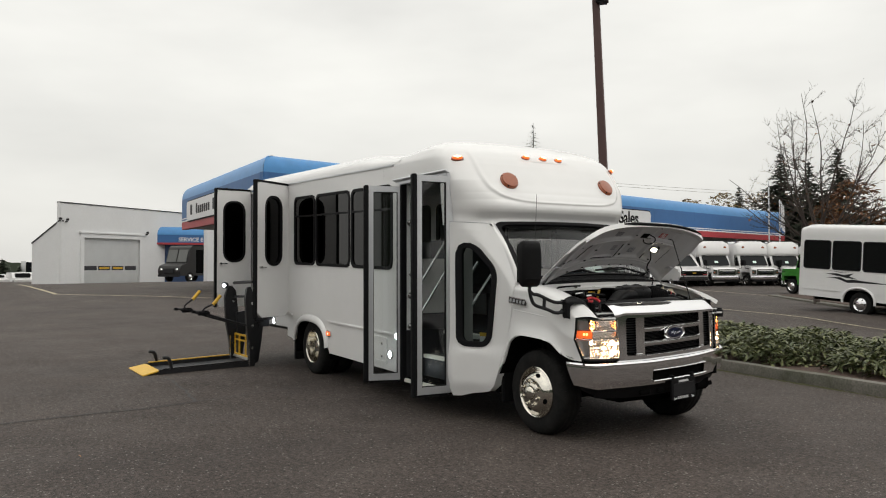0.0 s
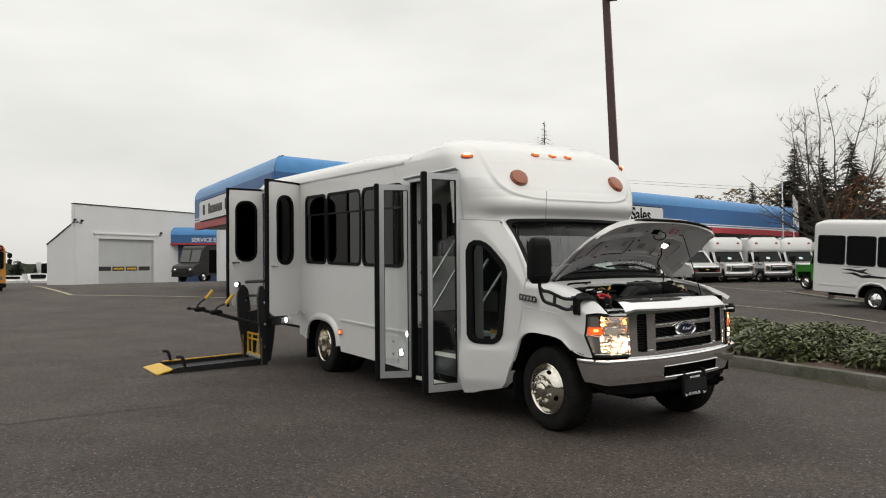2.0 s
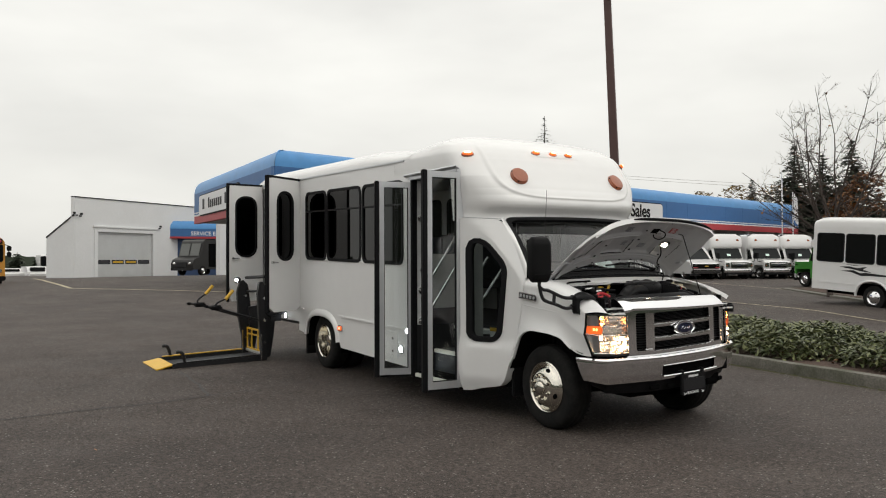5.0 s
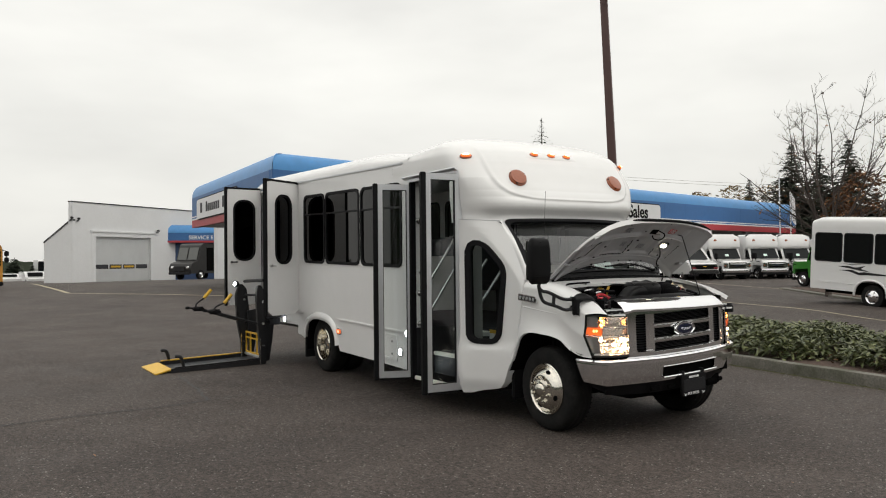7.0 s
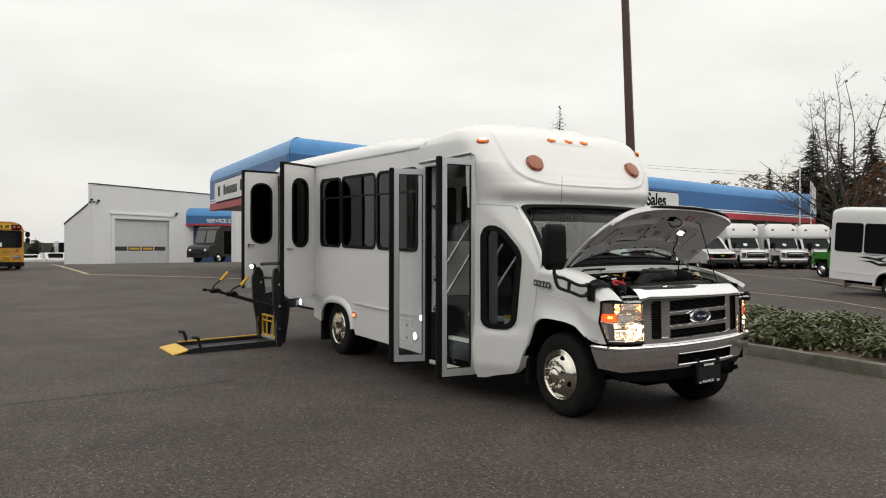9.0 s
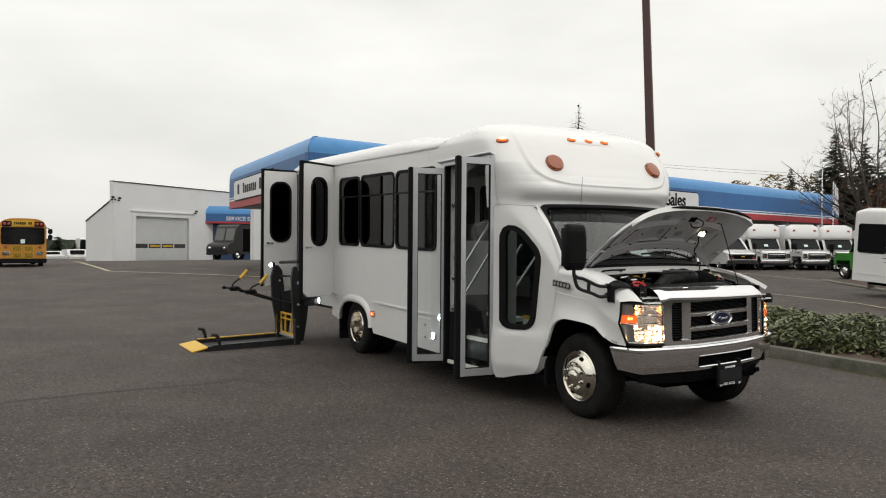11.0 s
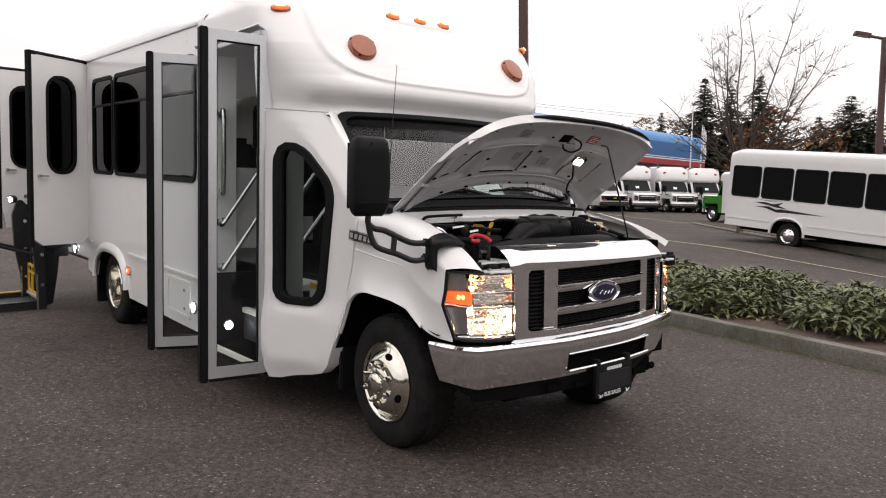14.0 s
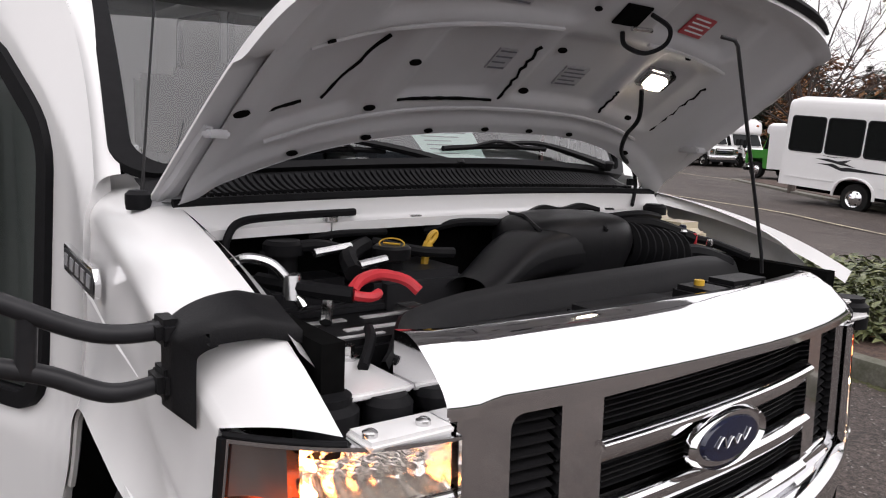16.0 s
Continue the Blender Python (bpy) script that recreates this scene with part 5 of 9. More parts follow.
for s, nm in ((-1, "right_fender"), (1, "left_fender")):
    bm = B()

    def fender_front(v, s=s):
        """Front edge of the fender: up the lamp's outer edge, then in along its top to a point."""
        if v < 0.72:
            z = 0.706 + 0.352 * v / 0.72
            e = lamp_out(min(max(z, 0.722), 1.046)) + 0.020
            x, y = lamp_edge(e, z, s > 0)
            return Vector((x - 0.006, y, z))
        t = (v - 0.72) / 0.28
        e = lamp_out(1.046) + 0.020 - 0.43 * t
        x, y = lamp_edge(e, 1.058, s > 0)
        return Vector((x - 0.006 - 0.010 * t, y, 1.058 + 0.010 * math.sin(math.pi * t)))

    def section(x, v, s=s):
        zt, zl = fender_top(x + (0.09 * sstep(0.35, 0.60, x) if s > 0 else 0.0)), fender_low(x)
        yo = panel_y(x) + 0.004
        if v < 0.72:
            t = v / 0.72
            z = zl + (zt - 0.085 - zl) * t
            y = yo - 0.012 * math.sin(math.pi * t) + 0.028 * (1 - t) ** 6 - 0.016 * sstep(0.60, 0.95, t)
        else:
            a = math.pi / 2 * (v - 0.72) / 0.28
            z = zt - 0.085 + 0.085 * math.sin(a)
            y = yo - 0.016 - 0.128 * (1 - math.cos(a))
        if s > 0:
            y *= 0.87
        return Vector((x, y, z))

    def fend(u, v, s=s):
        f = fender_front(v)
        p = section(-0.42 + (f.x + 0.42) * u, v)
        p += (f - section(f.x, v)) * sstep(0.60, 1.0, u)
        p += Vector((0.004, 0.010, 0.024)) * math.sin(math.pi * sstep(0.62, 1.0, u)) * math.sin(math.pi * sstep(0.45, 1.0, v) ** 0.8)
        return Vector((p.x, s * p.y, p.z))
    skin(bm, 72, 36, fend)
    part(nm, bm, WHITE, bus, "white front fender with flared wheel arch", smooth=50)
    bm = B()
    lip = [(-0.46 + 0.985 * i / 40) for i in range(41)]
    tube(bm, [(x, s * (panel_y(x) + 0.016), fender_low(x) + 0.006) for x in lip if 0.56 < arch_z(x) and x < 0.45], 0.010, 6)
    part("wheel_arch_lip", bm, WHITE, bus)
    # housing walls carry the wheel well's shade as near-black colour
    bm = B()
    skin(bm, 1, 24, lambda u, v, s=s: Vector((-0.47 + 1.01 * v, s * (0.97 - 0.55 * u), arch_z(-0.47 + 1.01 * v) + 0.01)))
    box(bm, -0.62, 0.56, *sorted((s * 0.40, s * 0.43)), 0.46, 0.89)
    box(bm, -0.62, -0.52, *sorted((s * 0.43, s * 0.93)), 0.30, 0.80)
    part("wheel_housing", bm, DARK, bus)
    bm = B()
    box(bm, -0.49, -0.45, min(s * 0.66, s * 0.925), max(s * 0.66, s * 0.925), 0.22, 0.78, 0.01)
    part("mud_flap", bm, PLASTIC, bus, "black mud flap behind the front wheel")
    # raised crease and badge
    bm = B()
    tube(bm, [(x, s * (panel_y(x) - 0.009), z) for x, z in ((-0.36, 1.10), (-0.2, 1.085), (0.05, 1.064), (0.25, 1.048), (0.42, 1.034))], [0.004, 0.0055, 0.005, 0.004, 0.001], 6)
    part("body_crease", bm, WHITE, bus)
bm = B()
slab(bm, round_poly([(-0.125, -0.03), (0.12, -0.03), (0.125, 0.005), (0.10, 0.03), (-0.125, 0.03)], 0.008), 0, 0.012, axes((-0.15, -0.978, 1.168), (1, 0.04, -0.10), (0.1, 0, 1), (0, -1, 0)))
bd = part("fender_badge", bm, CHROME, bus, "chrome and black model badge")
bm = B()
slab(bm, round_poly([(-0.116, -0.022), (0.112, -0.022), (0.116, 0.004), (0.096, 0.022), (-0.116, 0.022)], 0.006), 0.010, 0.0135, axes((-0.15, -0.978, 1.168), (1, 0.04, -0.10), (0.1, 0, 1), (0, -1, 0)))
part("badge_plate", bm, BLACK_METAL, bd)
for k in range(5):
    bm = B()
    slab(bm, [(-0.108 + 0.044 * k, -0.014), (-0.082 + 0.044 * k, -0.014), (-0.078 + 0.044 * k, 0.014), (-0.104 + 0.044 * k, 0.014)], 0.012, 0.0155, axes((-0.15, -0.978, 1.168), (1, 0.04, -0.10), (0.1, 0, 1), (0, -1, 0)))
    part("badge_bar", bm, ALU, bd)

# hood, raised on its prop
def hood_pt(a, b, h=0.0):
    """a from the rear edge (0) to the front edge (1), b across (-1 to 1), h along the panel's normal."""
    q = abs(b)
    rear, front = 0.075 - 0.085 * q ** 3, 0.528 + 0.03 * b * b - (0.06 if b < 0 else 0.072) * q ** 8
    x = rear + (front - rear) * a
    y = (0.885 - 0.06 * a - 0.05 * a ** 6) * b if b < 0 else (0.655 + 0.075 * a) * b
    z = 1.328 + 0.774 * (x + 0.012) + 0.130 * (1 - q ** 2.5) - 0.004 * sstep(0.86, 1.0, a) + (0.05 * q ** 8 * a ** 5 if b > 0 else 0.0)
    return Vector((x - 0.61 * h, y, z + 0.79 * h))


POCKETS = [(0.20, 0.60, -0.86, -0.62), (0.22, 0.58, -0.50, -0.20), (0.20, 0.58, -0.12, 0.28), (0.20, 0.58, 0.36, 0.64), (0.66, 0.88, -0.72, -0.12), (0.66, 0.88, 0.20, 0.62)]


def under(a, b):
    """Depth of the pressed inner panel."""
    h = -0.030
    for a0, a1, b0, b1 in POCKETS:
        e = 0.030
        f = sstep(a0 - e, a0 + e, a) * (1 - sstep(a1 - e, a1 + e, a)) * sstep(b0 - e, b0 + e, b) * (1 - sstep(b1 - e, b1 + e, b))
        h += 0.019 * f
    h -= 0.010 * sstep(0.88, 0.94, abs(b)) + 0.012 * (1 - sstep(0.05, 0.12, a)) + 0.012 * sstep(0.91, 0.96, a)
    return h


bm = B()
skin(bm, 30, 44, lambda u, v: hood_pt(u, 2 * v - 1))
hood = part("hood", bm, WHITE, bus, "white hood propped open, grey pressed inner side showing")
bm = B()
skin(bm, 80, 120, lambda u, v: hood_pt(0.005 + 0.975 * u, (2 * v - 1) * 0.955, under(0.005 + 0.975 * u, (2 * v - 1) * 0.985)))
part("inner_panel", bm, PRIMER, hood, "grey pressed steel inner hood panel", smooth=60)
bm = B()
for b in (-1, 1):
    skin(bm, 30, 1, lambda u, v, b=b: hood_pt(u, b * (1 - 0.055 * v), -0.006 - 0.016 * sstep(0.66, 0.72, u) - 0.022 * v))
skin(bm, 1, 40, lambda u, v: hood_pt(0.005 * u, 2 * v - 1, -0.044 * u))
part("hood_flange", bm, PRIMER, hood)
bm = B()
skin(bm, 1, 40, lambda u, v: hood_pt(1.0 - 0.02 * u, 2 * v - 1, -0.044 * u))
for b in (-1, 1):
    skin(bm, 30, 1, lambda u, v, b=b: hood_pt(u, b, -(0.006 + 0.016 * sstep(0.66, 0.72, u)) * v))
part("hood_rim", bm, WHITE, hood)
bm = B()
tube(bm, [hood_pt(1.002, -0.46 + 1.36 * k / 30, -0.014 - 0.012 * math.sin(math.pi * k / 30)) for k in range(31)], [0.005 + 0.008 * min(1, 0.25 * min(k, 30 - k)) for k in range(31)], 8)
part("front_seal", bm, SEAL, hood, "black rubber strip along the hood's front edge")


def hood_m(a, b, off=-0.003):
    p, da, db = hood_pt(a, b, under(a, b) + off), hood_pt(a + 0.02, b, under(a + 0.02, b)) - hood_pt(a - 0.02, b, under(a - 0.02, b)), hood_pt(a, b + 0.02) - hood_pt(a, b - 0.02)
    da, db = da.normalized(), db.normalized()
    n = da.cross(db).normalized()
    return axes(p, da, n.cross(da), n)


for a, b, r in ((0.43, -0.925, 1.3), (0.43, -0.52, 1.1), (0.20, -0.555, 1.1), (0.23, -0.075, 1.1), (0.735, -0.10, 0.8), (0.83, -0.67, 0.7), (0.05, -0.705, 1.0), (0.035, -0.51, 1.0), (0.03, -0.325, 0.9), (0.03, -0.135, 0.8), (0.03, 0.04, 0.8), (0.035, 0.26, 0.8), (0.05, 0.625, 0.9), (0.48, -0.065, 1.0), (0.20, 0.50, 0.9), (0.60, 0.45, 0.7), (0.93, 0.20, 0.6), (0.93, -0.45, 0.6), (0.62, -0.80, 0.7)):
    bm = B()
    lathe(bm, [(0.0105 * r, -0.002), (0.0105 * r, 0.002)], hood_m(a, b) @ Matrix.Diagonal((0.72, 1.3, 1, 1)), 14)
    part("panel_hole", bm, DARK, hood)
for a0, b0, a1, b1 in ((0.275, -0.70, 0.555, -0.635), (0.30, -0.86, 0.29, -0.75), (0.205, -0.165, 0.515, -0.175), (0.21, -0.48, 0.195, -0.18), (0.205, 0.65, 0.52, 0.66), (0.185, 0.315, 0.33, 0.31)):
    bm = B()
    rnd = random.Random(int(a0 * 1000))
    pts, n = [], 14
    for i in range(n + 1):
        t = i / n
        a, b = a0 + (a1 - a0) * t, b0 + (b1 - b0) * t + 0.006 * rnd.uniform(-1, 1)
        pts.append(hood_pt(a, b, under(a, b) - 0.001))
    tube(bm, pts, [0.0028 + 0.002 * rnd.random() for _ in pts], 5)
    part("sealer_line", bm, DARK, hood)
for a0, b0, a1, b1 in ((0.61, -0.84, 0.615, -0.15), (0.61, 0.22, 0.615, 0.66), (0.16, -0.80, 0.125, 0.62)):
    bm = B()
    tube(bm, [hood_pt(a0 + (a1 - a0) * t, b0 + (b1 - b0) * t, under(a0, b0 + (b1 - b0) * t) - 0.002) for t in (i / 12 for i in range(13))], 0.005, 6)
    part("stiffening_bead", bm, PRIMER, hood)
LAMP_AT = (0.45, 0.40)
bm = B()
box(bm, -0.030, 0.030, -0.045, 0.045, -0.030, 0.0, 0.008, hood_m(*LAMP_AT))
hl = part("hood_lamp", bm, STEEL, hood, "lit under-hood lamp")
bm = B()
box(bm, -0.022, 0.022, -0.030, 0.030, -0.042, -0.030, 0.008, hood_m(*LAMP_AT))
part("bulb", bm, HOOD_GLOW, hl)
bm = B()
box(bm, -0.028, 0.028, 0.045, 0.062, -0.026, 0.0, 0.004, hood_m(*LAMP_AT))
part("lamp_socket", bm, SEAL, hl)
bm = B()
box(bm, -0.030, 0.030, -0.042, 0.042, -0.003, 0.003, 0.002, hood_m(0.735, 0.035))
part("latch_opening", bm, DARK, hood)
bm = B()
mm = hood_m(0.70, 0.10)
tube(bm, curve_pts([mm @ Vector(p) for p in ((0.035, 0.0, -0.004), (0.03, 0.05, -0.03), (0.0, 0.055, -0.05), (-0.035, 0.02, -0.05), (-0.04, -0.03, -0.03), (-0.03, -0.03, 0.0))]), 0.0055, 6)
part("latch_striker", bm, SEAL, hood)
bm = B()
tube(bm, [mm @ Vector(p) for p in ((-0.005, -0.03, -0.012), (0.0, 0.03, -0.014))], 0.006, 6)
part("latch_pin", bm, STEEL, hood)
bm = B()
box(bm, -0.030, 0.030, -0.040, 0.040, -0.003, 0.002, 0.001, hood_m(0.735, 0.38))
lb = part("red_warning_label", bm, DECAL_RED, hood)
for k in range(4):
    bm = B()
    box(bm, -0.019 + 0.013 * k, -0.015 + 0.013 * k, -0.032, 0.034 - 0.012 * (k % 2), -0.0045, 0.0, 0, hood_m(0.735, 0.38))
    part("print_line", bm, FASCIA_WHITE, lb)
for a, b, w, lines in ((0.745, -0.345, 0.085, 6), (0.345, 0.055, 0.080, 5), (0.405, -0.24, 0.055, 4)):
    mm = hood_m(a, b)
    bm = B()
    box(bm, -0.032, 0.032, -w / 2, w / 2, -0.0022, 0.002, 0.0005, mm)
    lb = part("grey_label", bm, DECAL_GREY, hood)
    for k in range(lines):
        bm = B()
        x = -0.026 + 0.052 * k / (lines - 1)
        box(bm, x - 0.002, x + 0.002, -w * 0.42, w * (0.42 - 0.16 * (k % 3 == 1)), -0.0035, 0.0, 0, mm)
        part("print_line", bm, DECAL_INK, lb)
bm = B()
tube(bm, curve_pts([hood_pt(0.40, 0.36, -0.05), hood_pt(0.30, 0.40, -0.09), hood_pt(0.16, 0.48, -0.07), hood_pt(0.06, 0.56, -0.07), Vector((0.03, 0.545, 1.40)), Vector((0.04, 0.55, 1.35)), Vector((0.10, 0.47, 1.30))], 8), 0.006, 6)
part("lamp_cable", bm, SEAL, hood)
bm = B()
lathe(bm, [(0.016, 0), (0.016, 0.02)], axes((0.025, 0.55, 1.352), (1, 0, 0), (0, 1, 0), (0, 0, 1)), 10)
part("cable_clip", bm, SEAL, hood)
bm = B()
tube(bm, [(0.462, 0.585, 1.15), (0.466, 0.566, 1.205), (0.528, 0.275, 1.71), (0.525, 0.265, 1.722), (0.51, 0.235, 1.728)], 0.0048, 8)
part("hood_prop", bm, BLACK_METAL, bus, "thin black hood prop rod")
for s, y in ((-1, -0.865), (1, 0.64)):
    bm = B()
    tube(bm, curve_pts([(-0.03, y, 1.30), (0.0, y, 1.335), (0.08, y - s * 0.01, 1.385), (0.20, y - s * 0.03, 1.485)]), 0.012, 6)
    box(bm, 0.13, 0.23, min(y - s * 0.06, y - s * 0.02), max(y - s * 0.06, y - s * 0.02), -0.008, 0.008, 0.004, Matrix.Translation((0, 0, 1.468)))
    part("hood_hinge", bm, PRIMER, bus)
    bm = B()
    lathe(bm, [(0.024, -0.012), (0.026, 0.0), (0.026, 0.018), (0.018, 0.026)], Matrix.Translation((-0.012, y - 0.038 if s < 0 else y + 0.03, 1.322)), 16)
    part("rubber_stop", bm, SEAL, bus)

# cowl, wipers, antenna
def cowl_edge(y):
    """Front edge of the cowl grille."""
    return Vector((0.03 + 0.03 * (1 - (y / 0.86) ** 2), y, 1.326 + 0.02 * (1 - (y / 0.86) ** 2)))


bm = B()
def cowl(u, v):
    y = -0.865 + 1.50 * v
    back = shield(-0.01, y / (0.90 if y < 0 else 0.78), -0.004)
    front = cowl_edge(y)
    p = back + (front - back) * u
    p.z -= 0.012 * math.sin(math.pi * u)
    return p
skin(bm, 8, 60, cowl)
cg = part("cowl_grille", bm, PLASTIC, bus, "black ribbed plastic cowl grille below the windscreen")
bm = B()
for k in range(86):
    v = 0.05 + 0.90 * k / 85
    skin(bm, 4, 1, lambda a, b, v=v: cowl(0.16 + 0.60 * a, v + 0.0042 * b) + Vector((0.004 * b, 0, 0.009)), inward=lambda a, b: (0, 0, -0.010))
tagged(part("cowl_rib", bm, SEAL, cg), kind="stuff")
bm = B()
tube(bm, [cowl_edge(-0.85 + 1.47 * k / 24) + Vector((0.004, 0, -0.004)) for k in range(25)], 0.012, 6)
part("cowl_seal", bm, SEAL, bus)
for pts, blade in ((((-0.06, -0.07, 1.405), (-0.07, -0.24, 1.44), (-0.09, -0.40, 1.462), (-0.10, -0.50, 1.455)), ((-0.085, -0.28, 1.435), (-0.09, -0.42, 1.436), (-0.11, -0.68, 1.412))), (((-0.09, 0.56, 1.405), (-0.08, 0.40, 1.44), (-0.08, 0.24, 1.468), (-0.09, 0.10, 1.462)), ((-0.075, 0.27, 1.452), (-0.075, 0.08, 1.456), (-0.08, -0.10, 1.446)))):
    bm = B()
    q = curve_pts([Vector(p) for p in pts])
    tube(bm, q, [0.014 - 0.009 * i / len(q) for i in range(len(q))], 6)
    lathe(bm, [(0.022, -0.02), (0.022, 0.01), (0.014, 0.018)], axes(pts[0], (1, 0, 0), (0, 1, 0), (0.5, 0, 0.85)), 12)
    wp = part("wiper_arm", bm, PLASTIC, bus, "black windscreen wiper arm")
    bm = B()
    tube(bm, curve_pts([Vector(p) for p in blade]), 0.008, 6)
    part("wiper_blade", bm, SEAL, wp)
    bm = B()
    a, b, c = (Vector(p) for p in blade)
    tube(bm, curve_pts([a * 0.8 + c * 0.2, b + Vector((0.012, 0, 0.014)), a * 0.2 + c * 0.8]), 0.005, 6)
    part("blade_frame", bm, PLASTIC, wp)
bm = B()
tube(bm, [(-0.055, -0.885, 1.31), (-0.055, -0.88, 1.40), (-0.09, -0.812, 2.135)], [0.006, 0.003, 0.0018], 6)
part("radio_antenna", bm, BLACK_METAL, bus, "thin black whip antenna")

# the nose's plan: bowed, leaning back a little towards the hood
def front_x(y, z=1.0):
    return 0.737 - (0.040 if y < 0 else 0.085) * abs(y / 0.66) ** 2.2 - 0.03 * (z - 0.95)


def nose_z(y, z):
    """The grille and bumper rise a little towards the bus's left."""
    return z + 0.036 * max(0.0, y + 0.33)


# engine bay
bm = B()
skin(bm, 6, 40, lambda u, v: cowl_edge(-0.85 + 1.47 * v) + Vector((0.012 + 0.055 * u, 0, -0.008 - 0.045 * u - 0.012 * math.sin(math.pi * u))))
skin(bm, 1, 40, lambda u, v: cowl_edge(-0.85 + 1.47 * v) + Vector((0.067, 0, -0.053 - 0.02 * u)))
fw = part("firewall_lip", bm, WHITE, bus, "white firewall lip behind the engine")
# firewall in near-black, the bay's shade painted into it
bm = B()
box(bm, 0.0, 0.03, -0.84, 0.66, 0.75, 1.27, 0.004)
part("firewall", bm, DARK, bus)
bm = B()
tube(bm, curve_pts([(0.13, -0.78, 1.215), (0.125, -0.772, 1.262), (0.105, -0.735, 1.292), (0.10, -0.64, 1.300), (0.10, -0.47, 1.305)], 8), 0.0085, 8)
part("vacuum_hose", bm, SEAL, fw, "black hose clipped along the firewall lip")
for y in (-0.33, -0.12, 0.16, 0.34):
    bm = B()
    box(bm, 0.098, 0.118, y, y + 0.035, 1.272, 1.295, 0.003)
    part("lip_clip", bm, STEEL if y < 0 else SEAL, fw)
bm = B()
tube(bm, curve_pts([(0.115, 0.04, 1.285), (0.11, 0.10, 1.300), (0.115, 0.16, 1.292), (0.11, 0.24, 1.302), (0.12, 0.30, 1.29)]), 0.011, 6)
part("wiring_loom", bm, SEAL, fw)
# liner coloured near-black in place of the bay's own shade
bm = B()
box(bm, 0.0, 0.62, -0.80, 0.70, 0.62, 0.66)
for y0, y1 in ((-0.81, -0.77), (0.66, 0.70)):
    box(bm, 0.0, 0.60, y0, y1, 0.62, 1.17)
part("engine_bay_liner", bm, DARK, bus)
for s in (-1, 1):
    bm = B()
    def ledge(u, v, s=s):
        x = -0.02 + 0.60 * u
        y = 0.835 - 0.03 * v
        if s > 0:
            y *= 1 - 0.13 * (1 - sstep(-0.2, 0.6, x))
        return Vector((x, s * y, fender_top(x) - 0.002 - 0.03 * v))
    skin(bm, 20, 3, ledge)
    part("inner_fender_ledge", bm, WHITE, bus)
# intake: a domed plenum with a duct reaching down to the battery side
bm = B()
def plenum(u, v):
    a = 2 * math.pi * v
    r = smooth_lerp(u, [(0, 0.125), (0.35, 0.158), (0.6, 0.145), (0.8, 0.10), (0.93, 0.05), (1, 0.001)])
    z = smooth_lerp(u, [(0, 1.12), (0.35, 1.22), (0.6, 1.275), (0.8, 1.296), (1, 1.302)])
    c, w = math.cos(a), math.sin(a)
    return Vector((0.19 + r * 0.85 * math.copysign(abs(c) ** 0.8, c), 0.10 + r * 1.25 * math.copysign(abs(w) ** 0.8, w), z + 0.004 * math.sin(6 * a) * (1 - u)))
skin(bm, 16, 40, plenum)
pn = part("intake_plenum", bm, PLASTIC, bus, "large domed black intake plenum")
bm = B()
def duct(u, v):
    a = 2 * math.pi * v
    p = Vector((smooth_lerp(u, [(0, 0.22), (0.5, 0.25), (1, 0.33)]), 0.10 - 0.44 * u, smooth_lerp(u, [(0, 1.215), (0.5, 1.205), (1, 1.135)])))
    r = smooth_lerp(u, [(0, 0.075), (0.4, 0.072), (0.8, 0.062), (1, 0.055)])
    c, w = math.cos(a), math.sin(a)
    return p + Vector((r * 1.3 * math.copysign(abs(c) ** 0.75, c), 0.03 * w, r * 0.85 * math.copysign(abs(w) ** 0.75, w)))
skin(bm, 20, 24, duct)
part("air_intake_duct", bm, PLASTIC, pn)
for k in range(4):
    bm = B()
    tube(bm, [(0.08 + 0.02 * k, -0.02 + 0.06 * k, 1.292 - 0.004 * k), (0.20 + 0.02 * k, -0.05 + 0.06 * k, 1.294), (0.28 + 0.015 * k, -0.07 + 0.06 * k, 1.268)], 0.005, 5)
    part("plenum_rib", bm, PLASTIC, pn)
for k in range(8):
    bm = B()
    a0 = Vector((0.25 + 0.008 * k, 0.26 + 0.020 * k, 1.215 - 0.004 * k))
    lathe(bm, [(0.050, -0.009), (0.064, -0.002), (0.064, 0.002), (0.050, 0.009)], axes(a0, (1, 0, 0), (0, 0, 1), (0.35, 1, -0.15)), 18, cap=False)
    part("corrugated_ring", bm, SEAL, pn)
bm = B()
box(bm, 0.20, 0.44, -0.735, -0.42, 0.86, 1.115, 0.012)
bt = part("battery", bm, PLASTIC, bus, "black battery with grey lettering bars")
for x, y, w, d in ((0.285, -0.70, 0.10, 0.020), (0.285, -0.56, 0.09, 0.018), (0.36, -0.64, 0.13, 0.016), (0.405, -0.68, 0.10, 0.010)):
    bm = B()
    box(bm, x, x + d, y, y + w, 1.114, 1.1175)
    part("print_bar", bm, SILVER_PRINT, bt)
bm = B()
box(bm, 0.225, 0.255, -0.73, -0.43, 1.112, 1.135, 0.006)
part("hold_down", bm, BLACK_METAL, bt)
bm = B()
lathe(bm, [(0.012, 0), (0.012, 0.03)], Matrix.Translation((0.345, -0.475, 1.112)), 10)
box(bm, 0.315, 0.375, -0.50, -0.45, 1.128, 1.145, 0.004)
part("battery_clamp", bm, STEEL, bt)
bm = B()
tube(bm, curve_pts([(0.335, -0.452, 1.168), (0.315, -0.475, 1.190), (0.305, -0.53, 1.203), (0.325, -0.585, 1.198), (0.355, -0.62, 1.185)], 6), 0.012, 8)
rc = part("red_cable_cover", bm, RED, bus, "red battery cable cover")
bm = B()
